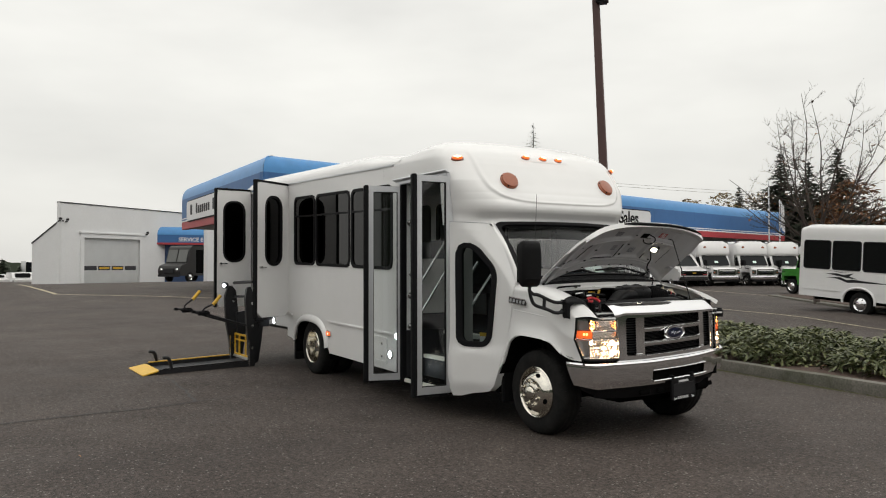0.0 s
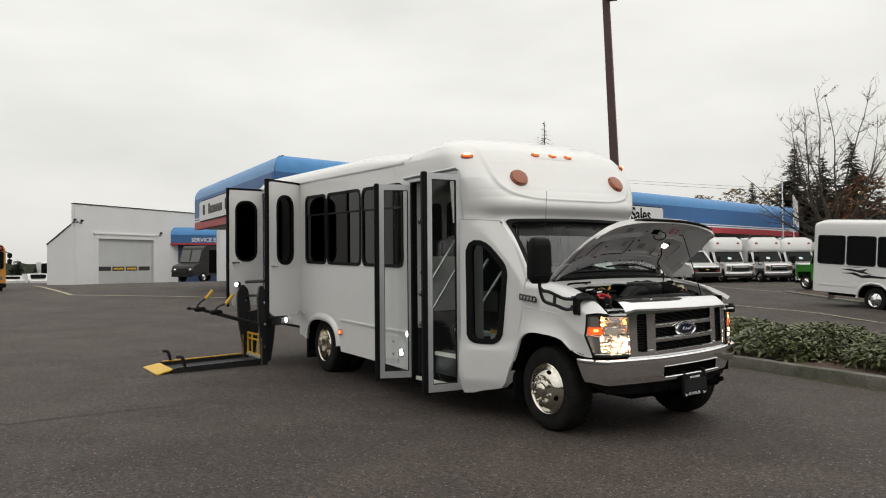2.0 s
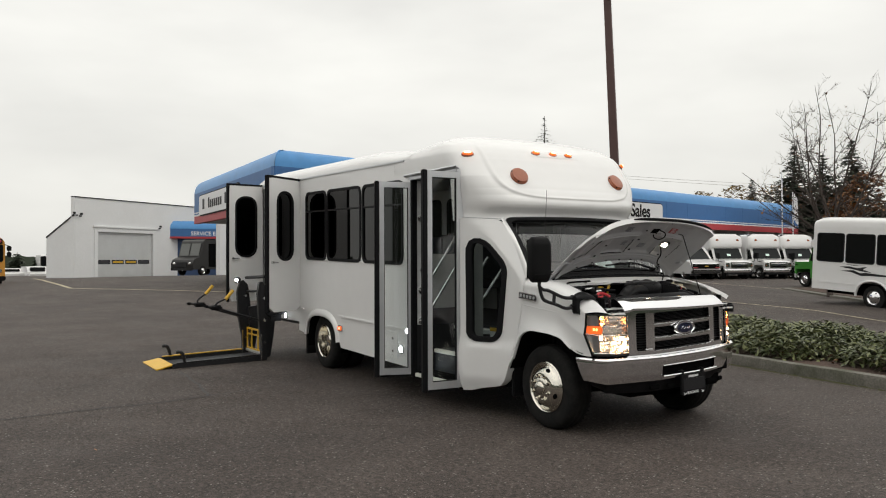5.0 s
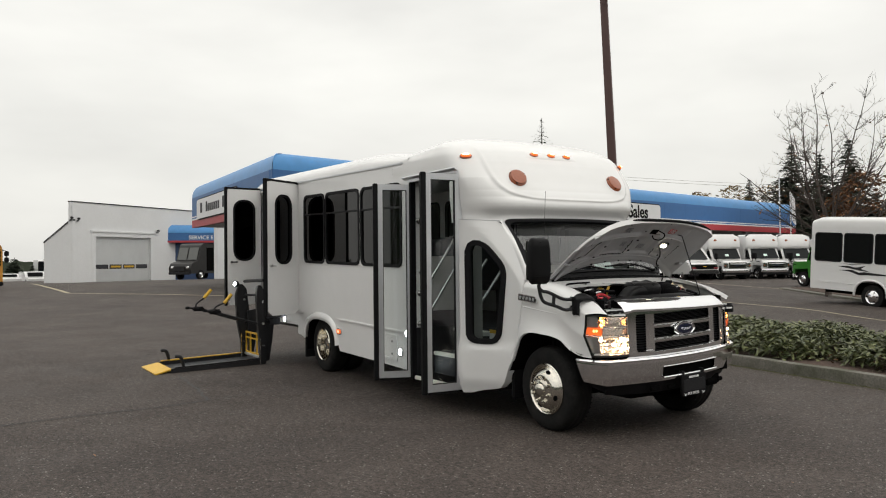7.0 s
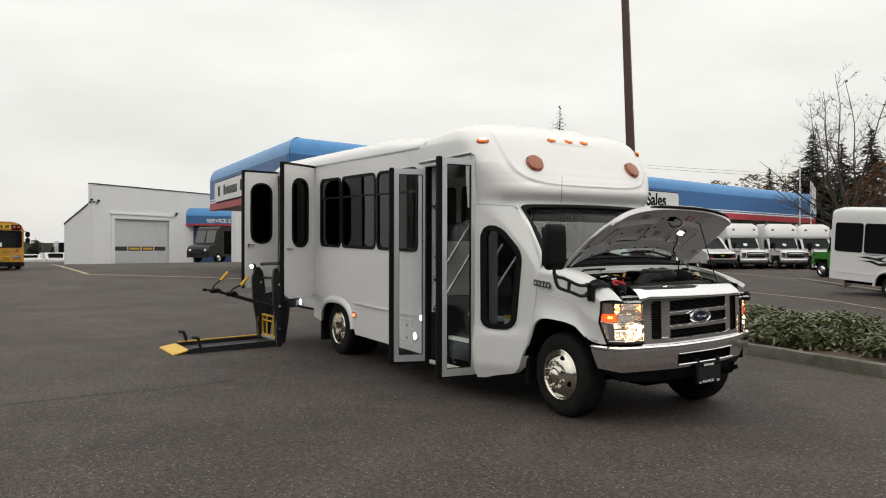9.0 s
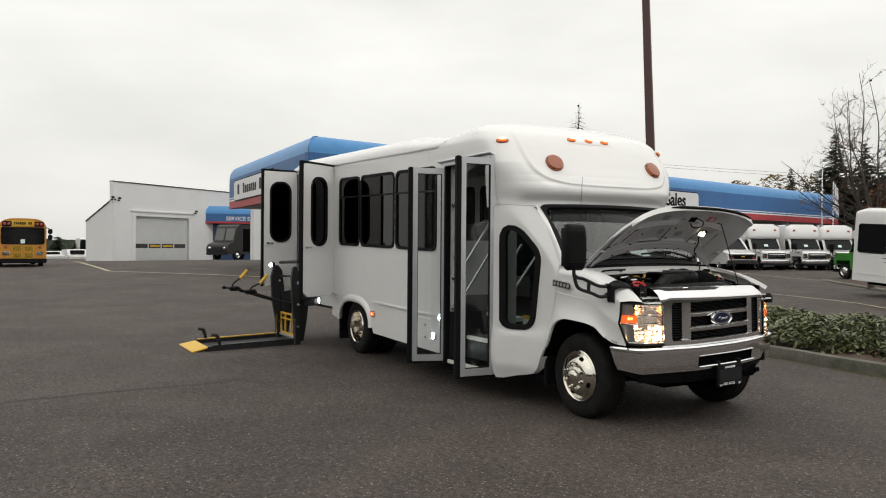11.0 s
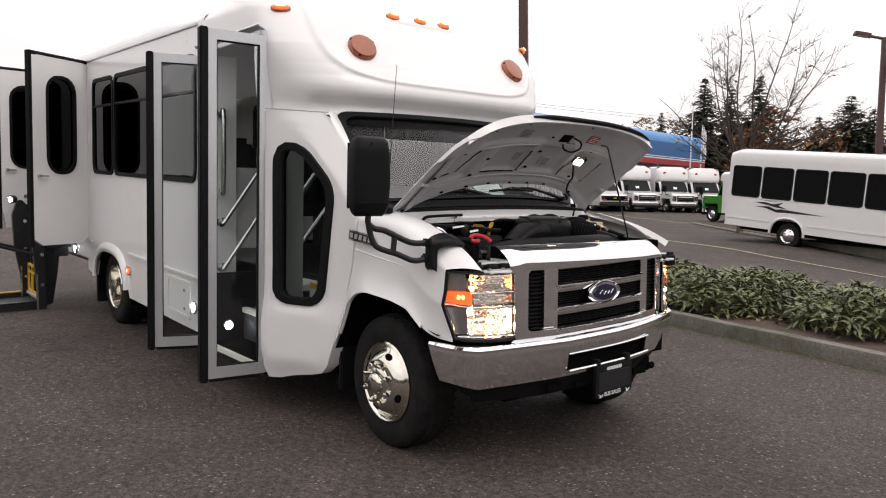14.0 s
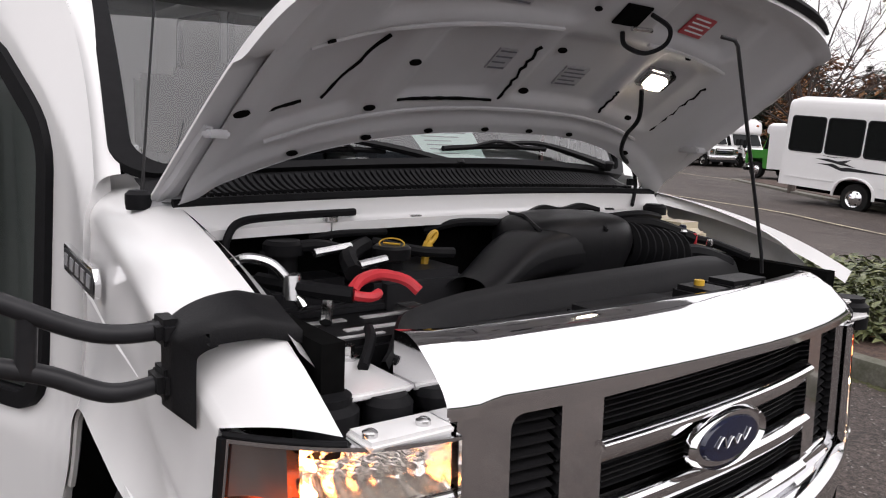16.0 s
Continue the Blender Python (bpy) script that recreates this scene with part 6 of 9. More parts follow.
tube(bm, curve_pts([(0.355, -0.56, 1.178), (0.365, -0.58, 1.174), (0.368, -0.60, 1.176), (0.362, -0.62, 1.180)], 6), 0.010, 8)
part("red_lead", bm, RED, rc)
rnd = random.Random(5)
HOSES = (((0.36, -0.62, 1.18), (0.30, -0.68, 1.185), (0.20, -0.74, 1.19), 0.016), ((0.12, -0.70, 1.22), (0.16, -0.60, 1.245), (0.17, -0.50, 1.22), 0.013), ((0.26, -0.56, 1.20), (0.20, -0.54, 1.225), (0.13, -0.46, 1.235), 0.020),
         ((0.13, -0.44, 1.24), (0.20, -0.36, 1.225), (0.22, -0.28, 1.22), 0.012), ((0.40, -0.42, 1.12), (0.34, -0.32, 1.14), (0.36, -0.10, 1.13), 0.018), ((0.16, 0.30, 1.25), (0.22, 0.40, 1.262), (0.30, 0.50, 1.225), 0.018),
         ((0.14, 0.26, 1.27), (0.18, 0.40, 1.285), (0.16, 0.52, 1.27), 0.010), ((0.30, 0.36, 1.19), (0.34, 0.46, 1.195), (0.36, 0.58, 1.16), 0.022), ((0.10, -0.28, 1.255), (0.13, -0.20, 1.275), (0.13, -0.06, 1.27), 0.010),
         ((0.42, -0.62, 1.13), (0.46, -0.64, 1.12), (0.52, -0.69, 1.095), 0.010), ((0.10, -0.58, 1.25), (0.13, -0.52, 1.262), (0.12, -0.40, 1.26), 0.008), ((0.24, 0.46, 1.23), (0.30, 0.56, 1.215), (0.40, 0.62, 1.18), 0.012),
         ((0.16, -0.78, 1.20), (0.24, -0.74, 1.165), (0.30, -0.745, 1.12), 0.012), ((0.44, -0.30, 1.12), (0.40, -0.10, 1.15), (0.42, 0.20, 1.14), 0.010))
for *pts, r in HOSES:
    bm = B()
    tube(bm, curve_pts([Vector(p) for p in pts], 8), r, 8)
    part("black_hose", bm, SEAL, bus)
bm = B()
tube(bm, curve_pts([(0.20, -0.80, 1.222), (0.235, -0.775, 1.240), (0.255, -0.735, 1.228), (0.27, -0.705, 1.19), (0.30, -0.69, 1.15)]), 0.0105, 8)
cp = part("coolant_pipe", bm, STEEL, bus, "bare aluminium refrigerant pipe")
bm = B()
lathe(bm, [(0.018, 0), (0.018, 0.045)], axes((0.278, -0.705, 1.165), (1, 0, 0), (0, 1, 0), (-0.2, 0.1, 1)), 12)
part("pipe_fitting", bm, STEEL, cp)
for p0, p1, r in (((0.20, -0.62, 1.235), (0.19, -0.53, 1.243), 0.009), ((0.26, -0.55, 1.215), (0.25, -0.48, 1.222), 0.010), ((0.30, -0.64, 1.155), (0.33, -0.66, 1.125), 0.012)):
    bm = B()
    tube(bm, [p0, p1], r, 8)
    part("metal_union", bm, STEEL, cp)
OC = Vector((0.206, -0.438, 1.215))
bm = B()
lathe(bm, [(0.028, -0.06), (0.028, -0.005), (0.042, 0), (0.042, 0.024), (0.036, 0.030), (0.012, 0.030)], axes(OC, (1, 0, 0), (0, 1, 0), (0.25, -0.15, 1)), 24)
oc = part("oil_filler_cap", bm, PLASTIC, bus, "black oil filler cap with yellow ring")
bm = B()
om = axes(OC, (1, 0, -0.25), (0, 1, 0.15), (0.25, -0.15, 1))
tube(bm, [om @ Vector((0.027 * math.cos(t), 0.027 * math.sin(t), 0.033)) for t in (2 * math.pi * k / 20 for k in range(20))], 0.0016, 5, True)
part("cap_ring", bm, YELLOW, oc)
bm = B()
tube(bm, [om @ Vector((-0.012, -0.014, 0.033)), om @ Vector((0.012, 0.014, 0.033))], 0.0022, 5)
part("cap_mark", bm, YELLOW, oc)
bm = B()
tube(bm, [(0.175, -0.330, 1.17), (0.173, -0.322, 1.228), (0.172, -0.316, 1.236)], [0.008, 0.010, 0.012], 8)
tube(bm, [Vector((0.17, -0.305, 1.250)) + Vector((0.0, 0.007 * math.cos(t) + 0.009 * math.sin(t), 0.012 * math.sin(t) - 0.003 * math.cos(t))) for t in (2 * math.pi * k / 14 for k in range(14))], 0.0055, 6, True)
part("dipstick_handle", bm, YELLOW, bus, "yellow dipstick handle")
bm = B()
lathe(bm, [(0.03, -0.05), (0.03, 0), (0.042, 0), (0.042, 0.022), (0.034, 0.030)], Matrix.Translation((0.13, -0.655, 1.225)), 18)
part("fluid_reservoir_cap", bm, SEAL, bus)
bm = B()
lathe(bm, [(0.006, -0.05), (0.006, 0.0), (0.017, 0.002), (0.017, 0.012)], Matrix.Translation((0.11, -0.535, 1.285)), 10)
part("metal_stud", bm, STEEL, bus)
bm = B()
box(bm, 0.04, 0.15, 0.50, 0.63, 0.98, 1.285, 0.025, seg=3)
box(bm, 0.14, 0.27, 0.49, 0.63, 0.98, 1.262, 0.03, seg=3)
rs = part("coolant_reservoir", bm, TAN, bus, "cloudy tan plastic coolant reservoir")
bm = B()
lathe(bm, [(0.034, 0), (0.034, 0.022), (0.026, 0.03)], Matrix.Translation((0.135, 0.53, 1.275)), 16)
part("reservoir_cap", bm, SEAL, rs)
for c, m_, r in (((0.26, 0.50, 1.245), EMBLEM_BLUE, 0.011), ((0.285, 0.47, 1.235), STEEL, 0.012), ((0.235, 0.455, 1.25), STEEL, 0.009), ((0.30, 0.50, 1.225), RED, 0.009), ((0.33, 0.53, 1.21), STEEL, 0.010)):
    bm = B()
    lathe(bm, [(r, -0.02), (r, 0.01), (r * 0.6, 0.016)], axes(c, (1, 0, 0), (0, 1, 0), (0.3, -0.4, 1)), 10)
    part("hose_fitting", bm, m_, bus)
bm = B()
box(bm, 0.05, 0.52, -0.76, -0.10, 0.80, 0.98, 0.02)
box(bm, 0.05, 0.46, -0.30, 0.66, 0.86, 1.12, 0.04)
box(bm, 0.06, 0.26, -0.50, -0.26, 0.9, 1.19, 0.02)
box(bm, 0.04, 0.17, -0.80, -0.50, 0.9, 1.17, 0.02)
part("engine_block", bm, BLACK_METAL, bus)
# radiator cover: a standing rear rim, a trough, and a flat that meets the header
bm = B()
def shroud(u, v):
    y = -0.655 + 1.25 * v
    x0 = smooth_lerp(v, [(0, 0.53), (0.08, 0.44), (0.3, 0.415), (0.7, 0.40), (1, 0.36)])
    zt = smooth_lerp(v, [(0, 1.105), (0.06, 1.155), (0.2, 1.18), (0.5, 1.19), (0.85, 1.195), (1, 1.175)])
    xf = front_x(y) - 0.10
    rows = [(x0 - 0.012, 0.92), (x0 - 0.01, zt - 0.006), (x0 + 0.004, zt), (x0 + 0.016, zt - 0.012), (x0 + 0.035, 1.125), (x0 + 0.10, 1.118), (xf - 0.04, 1.128), (xf, 1.138)]
    k = u * (len(rows) - 1)
    i = min(int(k), len(rows) - 2)
    f = k - i
    return Vector((rows[i][0] + (rows[i + 1][0] - rows[i][0]) * f, y, rows[i][1] + (rows[i + 1][1] - rows[i][1]) * f))
skin(bm, 28, 60, shroud)
sh = part("radiator_cover", bm, PLASTIC, bus, "black plastic radiator cover")
def on_cover(u, v, up=0.0):
    return shroud(u, v) + Vector((0, 0, up))
for v0, v1, m_, lab in ((0.19, 0.235, ORANGE, "orange_warning_label"), (0.245, 0.33, DECAL_GREY, "grey_print")):
    bm = B()
    skin(bm, 2, 2, lambda u, v: on_cover(0.74 + 0.10 * u, v0 + (v1 - v0) * v, 0.003))
    part(lab, bm, m_, sh)
for v0, v1, hh in ((0.37, 0.60, 0.020), (0.66, 0.74, 0.030), (0.77, 0.90, 0.035)):
    bm = B()
    a, b = on_cover(0.66, v0), on_cover(0.88, v1)
    box(bm, a.x, b.x, a.y, b.y, 1.10, 1.128 + hh, 0.012)
    part("cover_box", bm, PLASTIC, sh)
bm = B()
lathe(bm, [(0.012, 0), (0.012, 0.014)], Matrix.Translation(on_cover(0.75, 0.70, 0.036)), 10)
part("yellow_cap", bm, YELLOW, sh)
for v in (0.10, 0.24, 0.38, 0.50, 0.64, 0.80, 0.93):
    bm = B()
    lathe(bm, [(0.012, 0), (0.012, 0.006)], Matrix.Translation(on_cover(0.985, v, 0.002)), 10)
    part("push_clip", bm, SEAL, sh)
for k in range(5):
    bm = B()
    y = -0.60 + 0.018 * k
    tube(bm, [(0.505 + 0.012 * k, y - 0.01, 1.125), (0.53 + 0.012 * k, y + 0.05, 1.140), (0.56 + 0.01 * k, y + 0.08, 1.136)], 0.006, 5)
    part("cover_rib", bm, PLASTIC, sh)
for s in (-1, 1):
    bm = B()
    box(bm, 0.36, 0.62, min(s * 0.655, s * 0.77), max(s * 0.655, s * 0.77), 1.078, 1.09, 0.004)
    part("lamp_carrier", bm, WHITE, bus)
    bm = B()
    lathe(bm, [(0.026, 0), (0.026, 0.006), (0.016, 0.008), (0.016, 0.024)], Matrix.Translation((0.445, s * 0.68, 1.09)), 6)
    part("carrier_bolt", bm, STEEL, bus)
    bm = B()
    lathe(bm, [(0.05, -0.04), (0.05, 0.02), (0.038, 0.03), (0.038, 0.042)], Matrix.Translation((0.60, s * 0.80, 1.05)), 18)
    part("lamp_socket", bm, SEAL, bus)
    bm = B()
    lathe(bm, [(0.04, -0.04), (0.04, 0.0), (0.03, 0.012)], Matrix.Translation((0.615, s * 0.70, 1.07)), 18)
    part("lamp_socket", bm, SEAL, bus)

# grille and header


bm = B()
def header(u, v):
    """Chrome panel over the grille: from its rear edge, over a rounded front, to the grille's top edge."""
    b = 2 * v - 1
    y = 0.655 * b
    prof = [(-0.115, 0.052), (-0.080, 0.058), (-0.050, 0.050), (-0.016, 0.028), (0.018, 0.000), (0.032, -0.018), (0.036, -0.026), (0.036, -0.045)]
    k = u * (len(prof) - 1)
    i = min(int(k), len(prof) - 2)
    f = k - i
    dx, dz = [prof[i][j] + (prof[i + 1][j] - prof[i][j]) * f for j in (0, 1)]
    drop = -0.022 * sstep(0.86, 1.0, abs(b)) * u
    return Vector((front_x(y, 1.1) + dx - 0.02 * sstep(0.93, 1, abs(b)), y, 1.118 + dz * (1 - 0.10 * abs(b) ** 4) + drop))
skin(bm, 20, 60, header)
for v in (0, 1):
    edge = [header(k / 20, v) for k in range(21)]
    bm.faces.new([bm.verts.new(p) for p in edge + [Vector((edge[0].x, edge[0].y, edge[-1].z))]])
part("grille_header", bm, CHROME, bus, "bright chrome header above the grille", smooth=50)


def nose_ring(bm, y0, y1, z0, z1, iy0, iy1, iz0, iz1, r0, r1, h0, h1):
    def dense(lp):
        out = []
        for i in range(len(lp)):
            a, b = lp[i], lp[(i + 1) % len(lp)]
            out += [(a[0] + (b[0] - a[0]) * j / 6, a[1] + (b[1] - a[1]) * j / 6) for j in range(6)]
        return out
    o = dense([((y0 + y1) / 2 + a, (z0 + z1) / 2 + b) for a, b in rrect(y1 - y0, z1 - z0, r0)])
    i = dense([((iy0 + iy1) / 2 + a, (iz0 + iz1) / 2 + b) for a, b in rrect(iy1 - iy0, iz1 - iz0, r1)])
    ring(bm, o, i, h0, h1, place=lambda y, z, h: Vector((front_x(y, z) + h, y, nose_z(y, z))))


bm = B()
nose_ring(bm, -0.635, 0.635, 0.695, 1.080, -0.535, 0.555, 0.735, 1.048, 0.03, 0.025, -0.05, 0.012)
grille = part("grille", bm, CHROME, bus, "chrome grille with dark mesh and two thick bars")
for s in (-1, 1):
    bm = B()
    y0, y1 = (-0.425, -0.33) if s < 0 else (0.385, 0.46)
    skin(bm, 2, 6, lambda u, v: Vector((front_x(y0 + (y1 - y0) * v, 0.735 + 0.325 * u) + 0.006, y0 + (y1 - y0) * v, nose_z(y0 + (y1 - y0) * v, 0.735 + 0.325 * u))), inward=lambda u, v: (-0.06, 0, 0))
    part("grille_post", bm, CHROME, grille)
    bm = B()
    for k in range(14):
        z = 0.762 + 0.0205 * k
        a, b = (-0.53, -0.43) if s < 0 else (0.465, 0.55)
        skin(bm, 1, 4, lambda u, v: Vector((front_x(a + (b - a) * v, z) - 0.005 - 0.022 * u, a + (b - a) * v, nose_z(a + (b - a) * v, z + 0.008 * u))), inward=lambda u, v: (0, 0, -0.004))
    part("side_louvres", bm, PLASTIC, grille)
    bm = B()
    a, b = (-0.515, -0.36) if s < 0 else (0.415, 0.535)
    skin(bm, 4, 8, lambda u, v: Vector((front_x(a + (b - a) * v) + 0.018 - 0.022 * (2 * u - 1) ** 2, a + (b - a) * v, nose_z(a + (b - a) * v, 0.738 + 0.014 * u))), inward=lambda u, v: (-0.04, 0, 0))
    part("louvre_sill", bm, CHROME, grille)
BAR0, BAR1 = -0.335, 0.39
# each bar: an upright face, and a bright ledge below the opening above it
for z in (0.944, 0.825):
    bm = B()
    skin(bm, 4, 24, lambda u, v: Vector((front_x(BAR0 + (BAR1 - BAR0) * v, z) + 0.006 - 0.004 * (2 * u - 1) ** 2, BAR0 + (BAR1 - BAR0) * v, nose_z(BAR0 + (BAR1 - BAR0) * v, z - 0.020 + 0.038 * u))), inward=lambda u, v: (-0.05, 0, 0))
    part("grille_bar", bm, CHROME, grille)
for z in (0.968, 0.849, 0.736):
    bm = B()
    skin(bm, 5, 24, lambda u, v: Vector((front_x(BAR0 + (BAR1 - BAR0) * v, z) + 0.020 - 0.030 * u, BAR0 + (BAR1 - BAR0) * v, nose_z(BAR0 + (BAR1 - BAR0) * v, z - 0.006 + 0.013 * u ** 0.7))), inward=lambda u, v: (0, 0, -0.008))
    part("opening_ledge", bm, CHROME, grille, "bright chrome ledge below a grille opening")
for z0 in (0.752, 0.863, 0.982):
    bm = B()
    for k in range(6):
        z = z0 + 0.0112 * k
        skin(bm, 1, 16, lambda u, v: Vector((front_x(BAR0 + (BAR1 - BAR0) * v, z) - 0.02 - 0.02 * u, BAR0 + (BAR1 - BAR0) * v, nose_z(BAR0 + (BAR1 - BAR0) * v, z))), inward=lambda u, v: (0, 0, -0.003))
    part("mesh_slats", bm, PLASTIC, grille)
bm = B()
skin(bm, 2, 20, lambda u, v: Vector((front_x(-0.6 + 1.2 * v) - 0.05, -0.6 + 1.2 * v, nose_z(-0.6 + 1.2 * v, 0.70 + 0.37 * u))))
part("grille_backing", bm, DARK, grille)
em = axes((front_x(0, 0.905) + 0.010, 0.016, 0.910), (0, 1, 0.036), (0, 0, 1), (1, 0, 0))
bm = B()
lathe(bm, [(1.0, 0.0), (1.0, 0.012), (0.93, 0.022), (0.86, 0.014), (0.80, 0.014)], em @ Matrix.Diagonal((0.128, 0.062, 1, 1)), 40)
eb = part("emblem", bm, CHROME, bus, "oval chrome emblem with dark blue centre")
bm = B()
lathe(bm, [(0.98, 0.012), (0.9, 0.021), (0.0001, 0.024)], em @ Matrix.Diagonal((0.100, 0.046, 1, 1)), 40, cap=False)
part("emblem_face", bm, EMBLEM_BLUE, eb)
bm = B()
tube(bm, curve_pts([em @ Vector((x, z, 0.025)) for x, z in ((-0.055, -0.006), (-0.035, 0.012), (-0.022, -0.012), (-0.004, 0.006), (0.010, -0.010), (0.024, 0.004), (0.036, -0.008), (0.055, 0.012))]), 0.0024, 6)
part("emblem_mark", bm, CHROME, eb)

# headlamps
for s, nm in ((-1, "right_headlamp"), (1, "left_headlamp")):
    def lamp(v, z, h=0.0, s=s):
        """v from inner (0) to outer (1) edge of the lens."""
        x, y = lamp_edge(v, z, s > 0)
        return Vector((x + h, s * (y + 0.4 * max(h, -0.1) * max(0, v - 0.6)), z))
    LO, HI = 0.722, 1.048
    bm = B()
    edge = [(0, LO), (0, HI - 0.005), (0.5, HI)] + LAMP_OUT[::-1]
    dense = []
    for i in range(len(edge)):
        a, b = edge[i], edge[(i + 1) % len(edge)]
        dense += [(a[0] + (b[0] - a[0]) * j / 6, a[1] + (b[1] - a[1]) * j / 6) for j in range(6)]
    cen = (0.45, 0.88)
    inner = [(cen[0] + (v - cen[0]) * 0.982, cen[1] + (z - cen[1]) * 0.965) for v, z in dense]
    ring(bm, dense, inner, -0.09, 0.0, place=lambda v, z, h: lamp(v, z, h))
    hlamp = part(nm, bm, CHROME, bus, "large clear headlamp with lit bulbs and amber corner")
    # three fluted reflector pans, one above another
    for z0, z1, v1, waves in ((0.957, 1.036, 0.70, 7), (0.893, 0.943, 0.66, 6), (0.745, 0.872, 0.74, 8)):
        bm = B()

        def pan(u, v, z0=z0, z1=z1, v1=v1, waves=waves):
            b = (1 - (2 * u - 1) ** 2) * (1 - (2 * v - 1) ** 4)
            return lamp(0.03 + (v1 - 0.03) * v, z0 + (z1 - z0) * u, -0.016 - 0.060 * b ** 0.7 + 0.0085 * math.sin(6.283 * waves * (v + 0.16 * u * u)) * b ** 0.5 + 0.004 * math.sin(26 * u + 3 * v) * b)
        skin(bm, 18, 90, pan)
        part("reflector", bm, REFLECTOR, hlamp, "fluted silver reflector", smooth=60)
    for z, e1, lift in ((0.875, 0.985, 0.012), (0.946, 0.70, 0.0), (0.730, 0.86, 0.0)):
        bm = B()
        skin(bm, 3, 24, lambda u, v: lamp(0.02 + (e1 - 0.02) * v, z + 0.012 * u + lift * sstep(0.72, 1.0, v), -0.010 - 0.004 * math.sin(3 * u)), inward=lambda u, v: (-0.03, 0, 0))
        part("reflector_ledge", bm, CHROME, hlamp)
    bm = B()
    skin(bm, 2, 10, lambda u, v: lamp(0.02 + 0.93 * v, 0.730 + 0.31 * u, -0.10))
    part("lamp_back", bm, REFLECTOR, hlamp)
    for z0, z1, t0, t1 in ((0.957, 1.036, 0.945, 0.925), (0.745, 0.872, 0.885, 0.965)):
        bm = B()
        skin(bm, 6, 8, lambda u, v: lamp(0.745 + (t0 + (t1 - t0) * u - 0.745) * v, z0 + (z1 - z0) * u, -0.014 - 0.016 * math.sin(math.pi * v)), inward=lambda u, v: (-0.02, 0, 0))
        part("side_bezel", bm, BEZEL, hlamp, "satin grey side bezel inside the lens")
    bm = B()
    rim_v = [lamp(e + 0.008, z, -0.004) for e, z in LAMP_OUT[::-1]] + [lamp(0.90 - 0.90 * k / 8, LO - 0.006, -0.004) for k in range(1, 9)]
    tube(bm, rim_v, 0.009, 6)
    tube(bm, [lamp(0.955 - 0.42 * k / 8, HI + 0.002, -0.008) for k in range(9)], 0.005, 6)
    if s < 0:
        part("lamp_gasket", bm, SEAL, hlamp, "black gasket round the lens")
    for vc, zc, rad, glow in ((0.65, 1.010, 0.014, AMBER_GLOW), (0.65, 0.972, 0.013, AMBER_GLOW), (0.68, 0.848, 0.017, WARM_GLOW), (0.40, 0.812, 0.024, WARM_GLOW), (0.13, 0.842, 0.014, WARM_GLOW), (0.14, 0.775, 0.018, WARM_GLOW)):
        bm = B()
        mm = axes(lamp(vc, zc, -0.040), (0, s, 0), (0, 0, 1), (1, 0, 0))
        lathe(bm, [(rad * 0.3, -0.03), (rad * 0.6, -0.02), (rad * 0.9, -0.006), (rad * 0.96, -0.004), (rad * 0.9, -0.010), (rad * 0.5, -0.024)], mm, 24, cap=False)
        bowl = part("lamp_bowl", bm, REFLECTOR, hlamp)
        bm = B()
        lathe(bm, [(0.004, 0.026), (rad * 0.42, 0.020), (rad * 0.48, 0.004), (0.005, -0.01)], mm, 14)
        part("bulb", bm, glow, bowl)
    bm = B()
    skin(bm, 8, 12, lambda u, v: lamp(0.69 + (0.985 - 0.02 * u - 0.69) * v, 0.889 + 0.062 * u, -0.012 + 0.002 * math.sin(v * 60)), inward=lambda u, v: (-0.012, 0, 0))
    part("amber_corner", bm, AMBER_LIT, hlamp, "lit amber turn lamp corner")
    bm = B()
    for vv in (0.79, 0.84):
        lathe(bm, [(0.0125, -0.006), (0.009, 0.002), (0.0005, 0.004)], axes(lamp(vv, 0.925, -0.006), (0, s, 0), (0, 0, 1), (1, 0.5 * s, 0)), 14, cap=False)
    part("amber_bulb", bm, AMBER_SPOT, hlamp)
    bm = B()
    skin(bm, 16, 20, lambda u, v: lamp(lamp_out(LO + (HI - LO) * u) * v, LO + (HI - LO) * u, 0.003))
    part("lens", bm, GLASS_LAMP, hlamp, "clear lamp lens", shadow=False)
    bm = B()
    box(bm, 0.655 - (0.07 if s > 0 else 0), 0.728 - (0.07 if s > 0 else 0), min(s * 0.65, s * 0.80), max(s * 0.65, s * 0.80), 1.043, 1.058, 0.006)
    cl = part("lamp_bracket", bm, WHITE, bus)
    for yy in (0.692, 0.784):
        bm = B()
        lathe(bm, [(0.012, 0), (0.012, 0.008), (0.006, 0.012)], Matrix.Translation((0.70 - (0.07 if s > 0 else 0), s * yy, 1.057)), 8)
        part("screw", bm, STEEL, cl)

# bumper: a bowed front with tight corners running back to the wheel arches
def bump_x(y):
    return 0.815 - 0.048 * (y / 0.86) ** 2 - (0.125 * (y / 0.86) ** 1.9 if y > 0 else 0.0)


